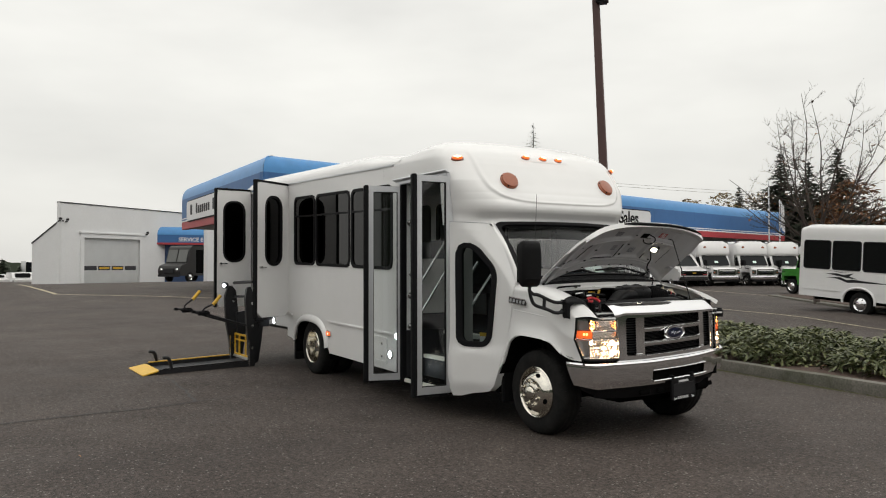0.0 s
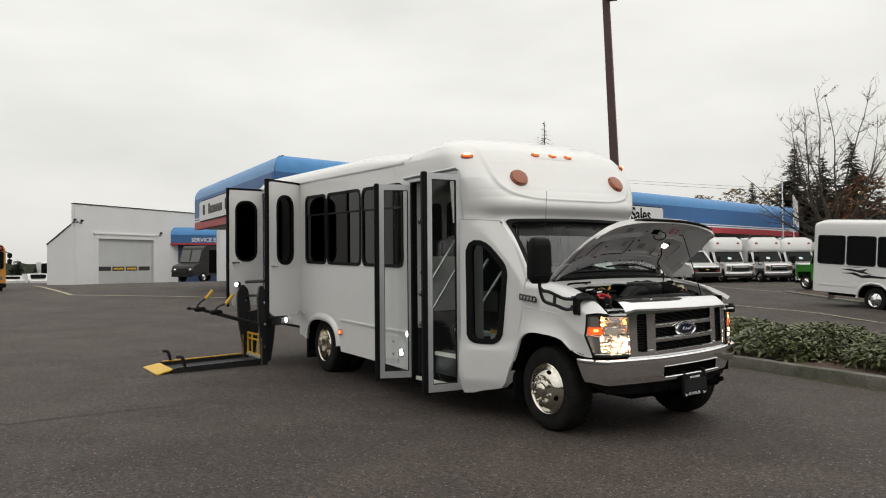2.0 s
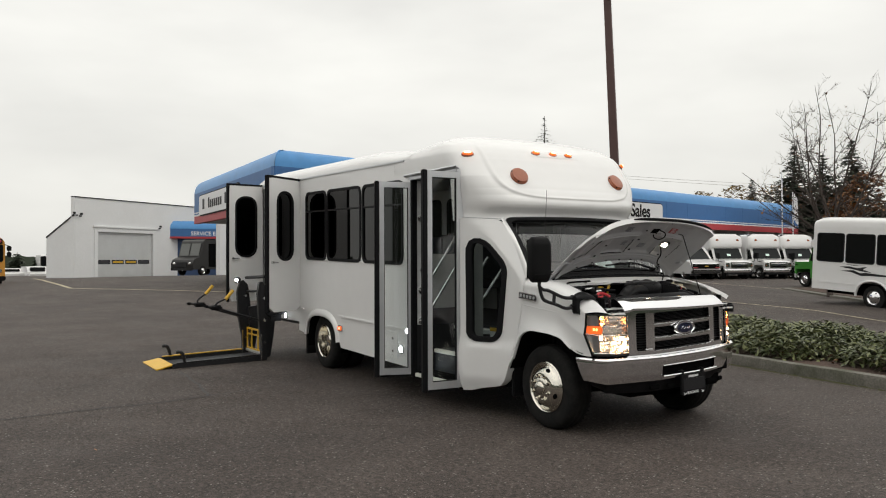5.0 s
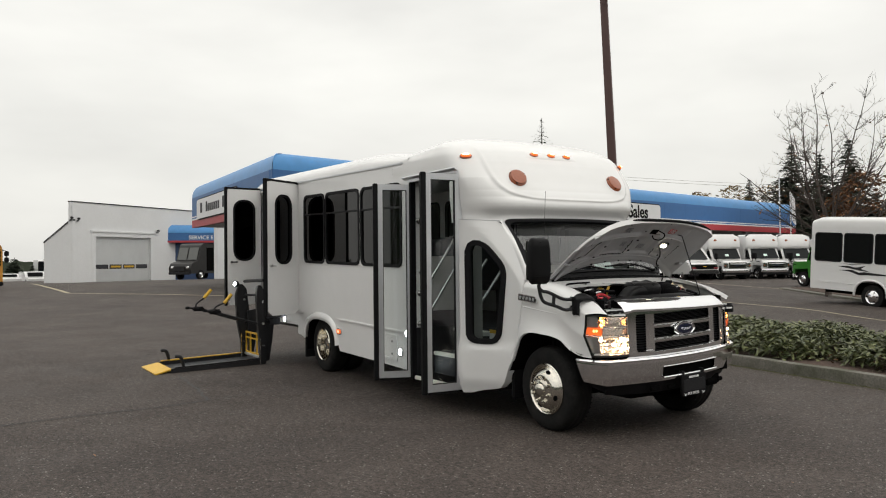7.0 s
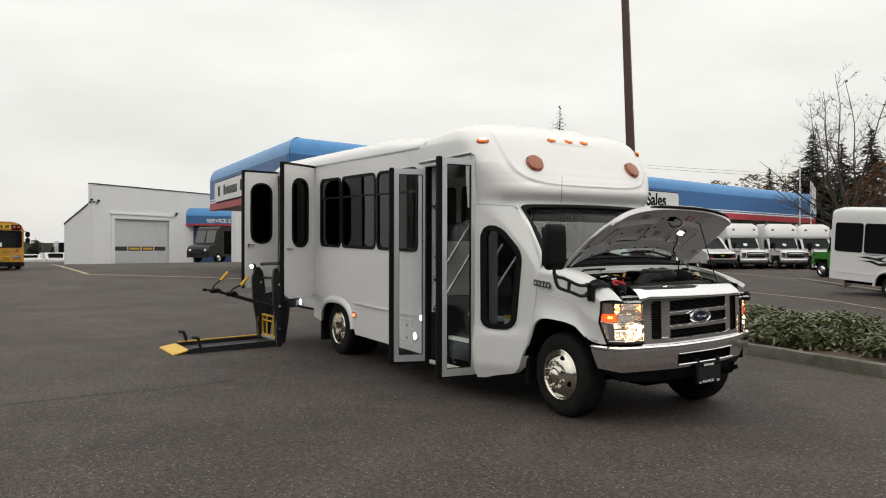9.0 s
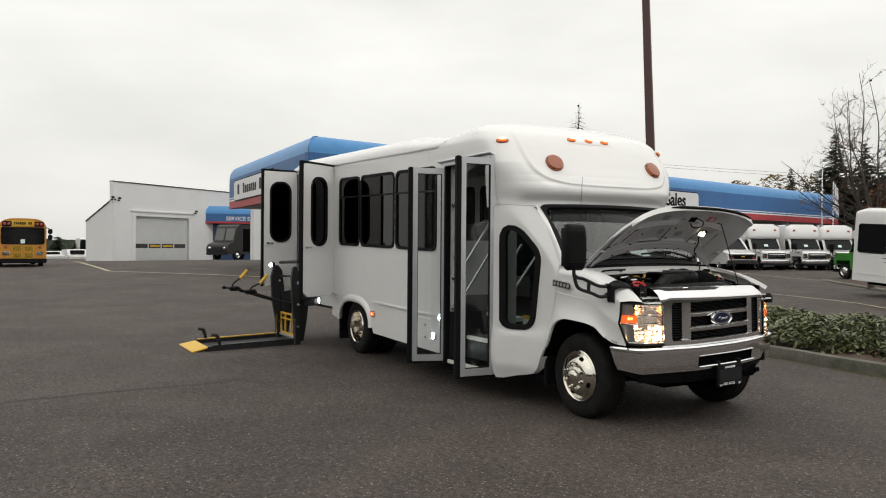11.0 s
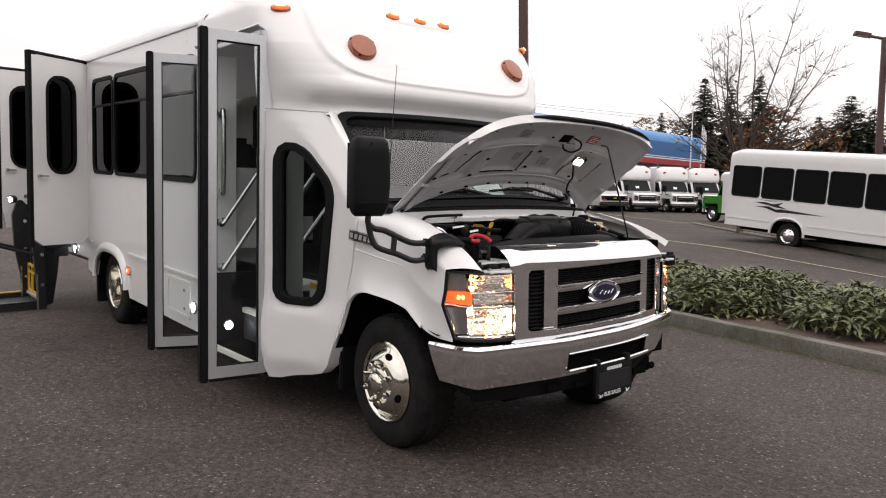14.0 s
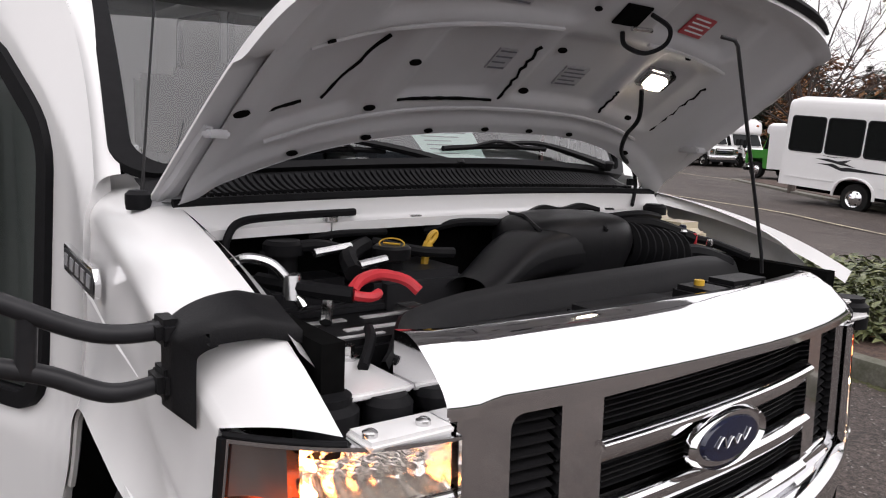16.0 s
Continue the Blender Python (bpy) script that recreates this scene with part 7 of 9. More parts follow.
def bump_plan(v):
    """Place and outward direction in plan, v from the right end (0) to the left end (1)."""
    w, s = abs(2 * v - 1), (-1 if v < 0.5 else 1)
    if w < 0.70:
        y = 0.86 * w / 0.70
        p, d = Vector((bump_x(-y), y, 0)), Vector((-0.096 * y / 0.86 ** 2, 1, 0))
    else:
        t = (w - 0.70) / 0.30
        a, b, c = Vector((0.767, 0.86, 0)), Vector((0.752, 0.968, 0)), Vector((0.488, 0.988, 0))
        p = a * (1 - t) ** 2 + b * 2 * t * (1 - t) + c * t * t
        d = (b - a) * (1 - t) + (c - b) * t
    d.normalize()
    n = Vector((d.y, -d.x, 0))
    k = 0.915 if s > 0 else 1.0
    if s > 0:
        p.x -= 0.125 * (min(p.y, 0.86) / 0.86) ** 1.9 - 0.06 * sstep(0.92, 0.988, p.y)
    return Vector((p.x, s * p.y * k, 0)), Vector((n.x, s * n.y, 0))


B_PROF = [(-0.10, 0.700), (-0.05, 0.700), (-0.008, 0.694), (0.006, 0.680), (0.004, 0.668), (0.005, 0.652), (0.001, 0.60), (-0.006, 0.54), (-0.018, 0.487), (-0.06, 0.474)]


def bump_pt(u, v):
    k = u * (len(B_PROF) - 1)
    i = min(int(k), len(B_PROF) - 2)
    f = k - i
    off = B_PROF[i][0] + (B_PROF[i + 1][0] - B_PROF[i][0]) * f
    z = B_PROF[i][1] + (B_PROF[i + 1][1] - B_PROF[i][1]) * f
    p, n = bump_plan(v)
    w = abs(2 * v - 1)
    p = p + n * off
    p.x += 0.36 * (0.69 - z) * sstep(0.86, 1.0, w)
    p.z = nose_z(p.y, z + 0.022 * sstep(0.70, 1.0, w) * (0.70 - z) / 0.22)
    return p


bm = B()
skin(bm, 45, 150, bump_pt, inward=lambda u, v: bump_plan(v)[1] * -0.012)
SLOT = (-0.307, 0.395)
cut = [f for f in bm.faces if SLOT[0] < f.calc_center_median().y < SLOT[1] and nose_z(f.calc_center_median().y, 0.517) < f.calc_center_median().z < nose_z(f.calc_center_median().y, 0.607) and f.calc_center_median().x > 0.70]
bmesh.ops.delete(bm, geom=cut, context="FACES")
bumper = part("front_bumper", bm, CHROME, bus, "wide chrome front bumper with central slot", smooth=50)
bm = B()
skin(bm, 2, 30, lambda u, v: Vector((bump_x(-0.36 + 0.80 * v) - 0.045, -0.36 + 0.80 * v, nose_z(-0.36 + 0.80 * v, 0.49 + 0.14 * u))))
part("bumper_slot", bm, DARK, bumper)
bm = B()
for z, r_ in ((0.517, 0.009), (0.607, 0.005)):
    tube(bm, [(bump_x(SLOT[0] + (SLOT[1] - SLOT[0]) * k / 24) + 0.002, SLOT[0] + (SLOT[1] - SLOT[0]) * k / 24, nose_z(SLOT[0] + (SLOT[1] - SLOT[0]) * k / 24, z)) for k in range(25)], r_, 6)
part("slot_rim", bm, CHROME, bumper)


def valance(u, v):
    p, n = bump_plan(0.02 + 0.96 * v)
    w = abs(2 * v - 1)
    p = p - n * (0.045 + 0.05 * u + 0.03 * w ** 4)
    p.z = nose_z(p.y, 0.480 + 0.02 * w ** 4 - (0.100 - 0.05 * w ** 3) * u)
    return p


bm = B()
skin(bm, 8, 70, valance, inward=lambda u, v: bump_plan(v)[1] * -0.03)
val = part("valance", bm, SEAL, bumper, "black plastic lower valance")
for y0, y1 in ((-0.42, -0.30), (0.30, 0.42), (-0.22, -0.12), (0.50, 0.56)):
    bm = B()
    box(bm, bump_x(y0) - 0.055, bump_x(y0) - 0.033, y0, y1, 0.405, 0.445, 0.008)
    part("valance_slot", bm, DARK, val)
pm = axes((0.808, 0.045, 0.432), (0, 1, 0.036), (0, -0.036, 1), (1, 0, 0))
bm = B()
slab(bm, rrect(0.30, 0.175, 0.015), 0.0, 0.022, pm)
for y in (-0.125, 0.125):
    box(bm, y - 0.018, y + 0.018, 0.06, 0.125, -0.02, 0.018, 0.004, pm)
pl = part("plate_holder", bm, PLASTIC, bumper, "black plate holder with white lettering below a blank plate")
bm = B()
slab(bm, rrect(0.265, 0.10, 0.008), 0.018, 0.027, pm)
part("blank_plate", bm, BLACK_METAL, pl)
for k in range(9):
    bm = B()
    box(bm, -0.062 + 0.0138 * k, -0.052 + 0.0138 * k, 0.059, 0.077, 0.021, 0.0235, 0, pm)
    part("lettering_bar", bm, FASCIA_WHITE, pl)
text_mesh("BUS SALES", 0.030, FASCIA_WHITE, pm @ Matrix.Translation((-0.083, -0.081, 0.022)), pl, depth=0.001, bold=0.0006)
for y in (-0.112, 0.112):
    bm = B()
    tube(bm, curve_pts([pm @ Vector((y + a, b, 0.023)) for a, b in ((-0.018, -0.066), (-0.004, -0.075), (-0.010, -0.084), (0.006, -0.080), (0.016, -0.070))]), 0.003, 5)
    part("scroll_mark", bm, FASCIA_WHITE, pl)
for s in (-1,):
    bm = B()
    box(bm, 0.52, 0.65, min(s * 0.62, s * 0.88), max(s * 0.62, s * 0.88), 0.70, 0.716, 0.004)
    part("bumper_filler", bm, PLASTIC, bumper)
bm = B()
box(bm, 0.40, 0.69, -0.66, 0.66, 0.50, 0.712)
part("front_crossmember", bm, DARK, bus)


# wheels
def make_wheel(x, s, front):
    yo = 0.905 if front else 1.125
    m = axes((x, s * yo, 0.372 + (0.0 if front else 0.032)), (1, 0, 0), (0, 0, 1), (0, s, 0))
    bm = B()
    lathe(bm, [(0.215, -0.215), (0.33, -0.225), (0.360, -0.205), (0.372, -0.17), (0.374, -0.11), (0.372, -0.05), (0.360, -0.015), (0.335, 0.002), (0.30, 0.008), (0.255, 0.006), (0.225, -0.006), (0.215, -0.05)], m, 56, cap=False)
    for g in (-0.06, -0.11, -0.16):
        lathe(bm, [(0.3755, g - 0.016), (0.377, g - 0.012), (0.377, g + 0.012), (0.3755, g + 0.016)], m, 56, cap=False)
    for k in range(48):
        for g in (-0.022, -0.198):
            box(bm, -0.004, 0.004, 0.350, 0.3655, g - 0.014, g + 0.006, 0, m @ Matrix.Rotation(2 * math.pi * k / 48, 4, "Z"))
    w = part("wheel", bm, TYRE, bus, "black tyre on a polished steel wheel")
    bm = B()
    if front:
        lathe(bm, [(0.222, -0.02), (0.226, 0.004), (0.218, 0.012), (0.207, 0.004), (0.200, -0.012), (0.194, -0.010), (0.178, 0.012), (0.160, 0.031), (0.142, 0.045), (0.125, 0.052), (0.100, 0.052), (0.092, 0.06), (0.062, 0.066), (0.058, 0.085), (0.045, 0.096), (0.0005, 0.099)], m, 48, cap=False)
    else:
        lathe(bm, [(0.222, -0.02), (0.226, 0.002), (0.218, 0.010), (0.206, 0.0), (0.196, -0.06), (0.180, -0.13), (0.13, -0.14), (0.10, -0.13), (0.09, -0.06), (0.075, -0.045), (0.0005, -0.04)], m, 48, cap=False)
    rim = part("rim", bm, RIM, w, "polished stainless wheel cover")
    r, h, n = (0.108, 0.05, 8) if front else (0.125, -0.14, 8)
    for k in range(n):
        a = 2 * math.pi * (k + 0.5) / n
        bm = B()
        lathe(bm, [(0.016, 0.0), (0.0155, 0.02), (0.011, 0.032), (0.004, 0.036)], m @ Matrix.Translation((r * math.cos(a), r * math.sin(a), h)), 8)
        part("lug_nut", bm, RIM, rim)
    for k in range(4):
        a = 2 * math.pi * (k - 0.24) / 4
        bm = B()
        tilt = 0.80 if front else 0.0
        lathe(bm, [(0.021, -0.004), (0.021, 0.004), (0.017, 0.005), (0.0005, 0.001)], m @ Matrix.Rotation(a * (1 if s < 0 else -1), 4, "Z") @ Matrix.Translation((0.164, 0, 0.027 if front else -0.128)) @ Matrix.Rotation(tilt, 4, "Y") @ Matrix.Diagonal((0.9, 1.2, 1, 1)), 16)
        part("hand_hole", bm, DARK, rim)


make_wheel(0.0, -1, True)
make_wheel(0.0, 1, True)
make_wheel(-4.45, -1, False)
make_wheel(-4.45, 1, False)
for s in (-1, 1):
    bm = B()
    m = axes((-4.45, s * 0.86, 0.404), (1, 0, 0), (0, 0, 1), (0, s, 0))
    lathe(bm, [(0.2, -0.2), (0.35, -0.2), (0.372, -0.15), (0.372, -0.04), (0.35, -0.005), (0.2, 0.0)], m, 32)
    part("inner_tyre", bm, TYRE, bus)
# rear arch flares and wells
for s in (-1, 1):
    bm = B()
    def flare(u, v, s=s):
        a = math.pi * (0.02 + 0.96 * v)
        r = 0.0 + u
        rx, rz = 0.515 + 0.065 * r, 0.305 + 0.095 * r
        c, q = math.cos(a), math.sin(a)
        e = 2 / 2.6
        x = ARCH_X + rx * math.copysign(abs(c) ** e, c)
        z = 0.36 + rz * abs(q) ** e - 0.03 * (1 - q)
        y = SIDE + 0.012 + 0.03 * math.sin(math.pi * min(1, 0.15 + r * 0.85)) * (1 - r * 0.5) if r < 1 else SIDE - 0.002
        return Vector((x, s * y, rake(x, z)))
    skin(bm, 6, 40, flare, inward=lambda u, v, s=s: (0, -s * 0.015, 0))
    part("wheel_arch_flare", bm, WHITE, bus, "white moulded rear wheel arch flare")
    bm = B()
    skin(bm, 1, 24, lambda u, v, s=s: Vector((ARCH_X - 0.56 * math.cos(math.pi * v), s * (1.165 - 0.6 * u), 0.30 + 0.52 * math.sin(math.pi * v) ** 0.7)))
    part("wheel_well", bm, DARK, bus)
    bm = B()
    box(bm, -5.03, -4.99, min(s * 0.75, s * 1.16), max(s * 0.75, s * 1.16), 0.18, 0.55, 0.005)
    part("mud_flap", bm, PLASTIC, bus, "black rear mud flap")
    # rub rail along the skirt
    for x0, x1 in ((-3.76, -1.92), (-6.95, -5.0)):
        bm = B()
        box(bm, x0, x1, min(s * SIDE, s * (SIDE + 0.018)), max(s * SIDE, s * (SIDE + 0.018)), -0.016, 0.016, 0.007, axes((0, 0, 0.716 - 0.025), (1, 0, -0.025), (0, 1, 0), (0, 0, 1)))
        part("rub_rail", bm, WHITE, bus)

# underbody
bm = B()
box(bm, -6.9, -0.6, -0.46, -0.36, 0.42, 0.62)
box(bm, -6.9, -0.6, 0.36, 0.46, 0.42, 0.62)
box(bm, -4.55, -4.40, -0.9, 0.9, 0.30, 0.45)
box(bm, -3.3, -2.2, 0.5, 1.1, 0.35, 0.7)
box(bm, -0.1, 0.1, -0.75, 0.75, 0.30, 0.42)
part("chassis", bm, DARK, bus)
# unseen running gear, added to block light and darken the ground below
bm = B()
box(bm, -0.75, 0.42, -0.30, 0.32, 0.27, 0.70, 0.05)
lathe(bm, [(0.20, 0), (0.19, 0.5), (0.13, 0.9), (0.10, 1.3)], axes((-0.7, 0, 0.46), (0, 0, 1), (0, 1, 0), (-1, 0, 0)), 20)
part("engine_sump", bm, DARK, bus, "dark engine and gearbox bulk added to deepen the shade below")
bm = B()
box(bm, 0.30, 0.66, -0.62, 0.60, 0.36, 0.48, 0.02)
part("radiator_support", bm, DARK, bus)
for s in (-1, 1):
    bm = B()
    tube(bm, [(0.04, s * 0.30, 0.36), (0.02, s * 0.55, 0.32), (0.0, s * 0.76, 0.34)], [0.06, 0.05, 0.045], 8)
    part("front_axle_arm", bm, DARK, bus)
    bm = B()
    tube(bm, [(0.0, s * 0.58, 0.30 + 0.35 * k / 40) for k in range(2)], 0.07, 10)
    part("coil_spring", bm, DARK, bus)
bm = B()
tube(bm, [(-1.9, 0.05, 0.48), (-4.3, 0.0, 0.42)], 0.05, 10)
part("drive_shaft", bm, DARK, bus)
bm = B()
box(bm, -3.9, -2.3, -0.32, 0.34, 0.30, 0.62, 0.06)
part("fuel_tank", bm, DARK, bus, "dark fuel tank added under the floor to deepen the shade")
bm = B()
tube(bm, [(-0.9, -0.42, 0.36), (-2.2, -0.50, 0.33), (-3.6, -0.52, 0.36), (-4.1, -0.50, 0.56), (-5.2, -0.52, 0.50), (-6.2, -0.40, 0.52)], 0.04, 8)
lathe(bm, [(0.10, 0), (0.12, 0.05), (0.12, 0.75), (0.10, 0.8)], axes((-2.5, -0.52, 0.34), (0, 0, 1), (0, 1, 0), (-1, 0, 0)), 16)
part("exhaust_pipe", bm, DARK, bus)
bm = B()
lathe(bm, [(0.06, -0.14), (0.17, -0.08), (0.19, 0.0), (0.17, 0.08), (0.06, 0.14)], axes((-4.45, 0.0, 0.40), (1, 0, 0), (0, 0, 1), (0, 1, 0)), 16)
part("rear_differential", bm, DARK, bus)
bm = B()
box(bm, -1.95, -0.95, -1.15, -0.50, 0.235, 0.30)
part("stairwell_pan", bm, DARK, bus)
bm = B()
box(bm, -6.96, -1.9, -1.15, 1.15, 0.74, 0.80)
box(bm, -1.9, -1.0, -0.55, 1.15, 0.74, 0.80)
box(bm, -1.0, -0.52, -0.90, 0.90, 0.70, 0.76)
part("cabin_floor", bm, TREAD, bus, "dark rubber cabin floor")
bm = B()
box(bm, -6.95, -1.3, -1.10, 1.10, 2.60, 2.64)
part("headliner", bm, WHITE_IN, bus)

# side windows
for a, b in WINDOWS:
    w, h = b - a, W_HI - W_LO
    m = side_m((a + b) / 2, (W_LO + W_HI) / 2, -1)
    bm = B()
    ring(bm, rrect(w, h, 0.10), rrect(w - 0.07, h - 0.07, 0.075), -0.035, 0.012, m)
    sw = part("side_window", bm, SEAL, bus, "dark tinted side window in a black frame")
    bm = B()
    box(bm, -w / 2 + 0.03, w / 2 - 0.03, h * 0.2, h * 0.2 + 0.022, -0.02, 0.008, 0.003, m)
    part("transom_bar", bm, PLASTIC, sw)
    for z0, z1, dz in ((-h / 2 + 0.03, h * 0.2, -0.006), (h * 0.2 + 0.02, h / 2 - 0.03, 0.0)):
        bm = B()
        slab(bm, [(-w / 2 + 0.03, z0), (w / 2 - 0.03, z0), (w / 2 - 0.03, z1), (-w / 2 + 0.03, z1)], dz - 0.004, dz, m)
        part("pane", bm, GLASS_DARK, sw, shadow=False)
for a, b in WINDOWS + [(-6.3, -5.1), (-2.05, -1.2)]:
    w, h = b - a, W_HI - W_LO
    m = Matrix.Translation((0, -0.09 * sstep(-2.1, -1.1, (a + b) / 2), 0)) @ side_m((a + b) / 2, (W_LO + W_HI) / 2, 1)
    bm = B()
    ring(bm, rrect(w, h, 0.10), rrect(w - 0.07, h - 0.07, 0.075), -0.035, 0.012, m)
    sw = part("side_window", bm, SEAL, bus, "dark tinted side window in a black frame")
    bm = B()
    slab(bm, rrect(w - 0.05, h - 0.05, 0.08), -0.006, 0, m)
    part("pane", bm, GLASS_DARK, sw, shadow=False)

# passenger seats seen dimly through the glass
for x in (-2.75, -3.55, -4.35):
    for y in (-0.75, 0.70):
        bm = B()
        box(bm, x - 0.22, x + 0.22, y - 0.40, y + 0.40, 1.14, 1.26, 0.05)
        st = part("passenger_seat", bm, SEAT, bus, "dark grey cloth passenger seat")
        bm = B()
        box(bm, x - 0.30, x - 0.20, y - 0.40, y + 0.40, 1.22, 1.85, 0.05)
        part("backrest", bm, SEAT, st)
        bm = B()
        box(bm, x - 0.15, x + 0.15, y - 0.05, y + 0.05, 0.80, 1.15, 0.01)
        part("seat_leg", bm, BLACK_METAL, st)
bm = B()
box(bm, -1.05, -0.60, 0.22, 0.72, 1.05, 1.20, 0.05)
st = part("driver_seat", bm, SEAT, bus, "dark grey cloth driver's seat")
bm = B()
box(bm, -1.16, -1.03, 0.22, 0.72, 1.15, 1.90, 0.06)
part("backrest", bm, SEAT, st)
bm = B()
box(bm, -1.0, -0.7, 0.25, 0.70, 0.76, 1.06, 0.02)
part("seat_base", bm, BLACK_METAL, st)
bm = B()
skin(bm, 8, 24, lambda u, v: Vector((-0.13 - 0.12 * (2 * v - 1) ** 2 - (0.38 - 0.10 * (2 * v - 1) ** 2) * u, -0.82 + 1.58 * v, 1.385 - 0.05 * (2 * v - 1) ** 2 + 0.012 * math.sin(math.pi * u) - 0.05 * u ** 3)))
skin(bm, 6, 24, lambda u, v: Vector((-0.51 - 0.02 * (2 * v - 1) ** 2, -0.82 + 1.58 * v, 1.335 - 0.05 * (2 * v - 1) ** 2 - 0.50 * u)))
part("dashboard", bm, PLASTIC, bus, "dark plastic dashboard")
bm = B()
tube(bm, [Vector((-0.60, 0.47, 1.22)) + Vector((0.09 * math.sin(t), 0.19 * math.cos(t), 0.17 * math.sin(t))) for t in (2 * math.pi * k / 28 for k in range(28))], 0.014, 6, True)
part("steering_wheel", bm, SEAL, bus)

# entry stairwell
bm = B()
for k, (z, y) in enumerate(((0.285, -1.16), (0.53, -0.92), (0.775, -0.66))):
    box(bm, -1.88, -1.02, y, -0.50, z - 0.03, z, 0.004)
    if k:
        box(bm, -1.88, -1.02, y, y + 0.02, z - 0.26, z - 0.03)
part("entry_step", bm, TREAD, bus, "dark entry steps with pale nosings")
for z, y in ((0.285, -1.16), (0.53, -0.92), (0.775, -0.66)):
    bm = B()
    box(bm, -1.88, -1.02, y - 0.012, y + 0.035, z - 0.035, z + 0.004, 0.004)
    part("step_nosing", bm, BLUE_SILL, bus)
bm = B()
box(bm, -1.93, -1.89, -1.16, -0.975, 0.26, 2.36)
part("stairwell_panel", bm, WHITE_IN, bus, "pale grey door post panel with rails")
bm = B()
box(bm, -1.89, -1.875, -1.15, -0.50, 0.27, 0.80)
part("kick_panel", bm, BLACK_METAL, bus)
m = axes((-1.875, -1.04, 0.41), (0, 1, 0), (0, 0, 1), (1, 0, 0))
bm = B()
lathe(bm, [(0.042, -0.002), (0.041, 0.010), (0.034, 0.012)], m, 20)
sl = part("stairwell_lamp", bm, STEEL, bus, "round lit white stairwell lamp")
bm = B()
lathe(bm, [(0.034, 0.010), (0.028, 0.016), (0.0005, 0.018)], m, 20, cap=False)
part("lens", bm, LED_GLOW, sl)
bm = B()
box(bm, -1.03, -0.99, -1.12, -0.62, 0.26, 0.80)
part("stairwell_panel", bm, WHITE_IN, bus)
bm = B()
box(bm, -1.95, -1.93, -0.972, -0.485, 0.97, 1.57, 0.008)
part("modesty_panel", bm, GREY_PANEL, bus, "grey modesty panel behind the stairwell")
bm = B()
box(bm, -0.965, -0.925, -1.06, -0.935, 0.30, 2.25, 0.006)
part("door_post", bm, GREY_PANEL, bus)
for pts in ([(-1.87, -1.10, 1.95), (-1.82, -1.10, 1.93), (-1.82, -1.10, 1.42), (-1.87, -1.10, 1.40)],
            [(-1.885, -1.09, 1.17), (-1.85, -1.08, 1.18), (-1.84, -1.05, 1.22), (-1.84, -0.60, 1.86)],
            [(-1.885, -1.09, 0.84), (-1.85, -1.08, 0.85), (-1.84, -1.05, 0.89), (-1.84, -0.60, 1.53)],
            [(-1.05, -1.00, 1.24), (-1.05, -0.93, 1.335), (-1.05, -0.79, 1.525)],
            [(-1.05, -0.99, 0.92), (-1.05, -0.91, 1.03), (-1.05, -0.62, 1.40)]):
    bm = B()
    tube(bm, curve_pts(pts, 5), 0.016, 10)
    hr = part("grab_rail", bm, STEEL, bus, "polished steel grab rail")
    bm = B()
    lathe(bm, [(0.035, -0.006), (0.035, 0.006)], axes(pts[0], (0, 1, 0), (0, 0, 1), (1, 0, 0)), 14)
    part("rail_flange", bm, STEEL, hr)
bm = B()
tube(bm, [(-1.93, -0.60, 0.8), (-1.93, -0.60, 2.6)], 0.017, 10)
part("stanchion_pole", bm, STEEL, bus, "vertical steel stanchion pole")

# entry doors, both leaves swung outward
def leaf(x0, y0, x1, y1, z0, z1):
    """From the hinge to the free edge."""
    d = Vector((x1 - x0, y1 - y0, 0))
    w = d.length
    d.normalize()
    n = Vector((-d.y, d.x, 0))
    m = axes((x0, y0, z0), d, (0, 0, 1), n)
    h = z1 - z0
    bm = B()
    o = [(0, 0), (w - 0.05, 0), (w - 0.05, h), (0, h)]
    i = [(0.034, 0.070), (w - 0.102, 0.070), (w - 0.102, h - 0.06), (0.034, h - 0.06)]
    ring(bm, o, i, -0.02, 0.02, m)
    df = part("entry_door", bm, ALU, bus, "open glazed entry door leaf with aluminium frame")
    bm = B()
    box(bm, w - 0.052, w, -0.02, h + 0.008, -0.028, 0.028, 0.008, m)
    part("edge_seal", bm, SEAL, df, "thick black rubber edge seal")
    bm = B()
    ring(bm, [(0.032, 0.068), (w - 0.100, 0.068), (w - 0.100, h - 0.058), (0.032, h - 0.058)], [(0.041, 0.077), (w - 0.109, 0.077), (w - 0.109, h - 0.067), (0.041, h - 0.067)], -0.012, 0.012, m)
    part("glazing_gasket", bm, SEAL, df)
    bm = B()
    bm.faces.new([bm.verts.new(m @ Vector((a, c, 0))) for a, c in i])
    part("pane", bm, GLASS_CLEAR, df, shadow=False)
    bm = B()
    box(bm, 0.02, w - 0.06, -0.022, 0.002, -0.014, 0.014, 0.004, m)
    part("bottom_brush", bm, SEAL, df)


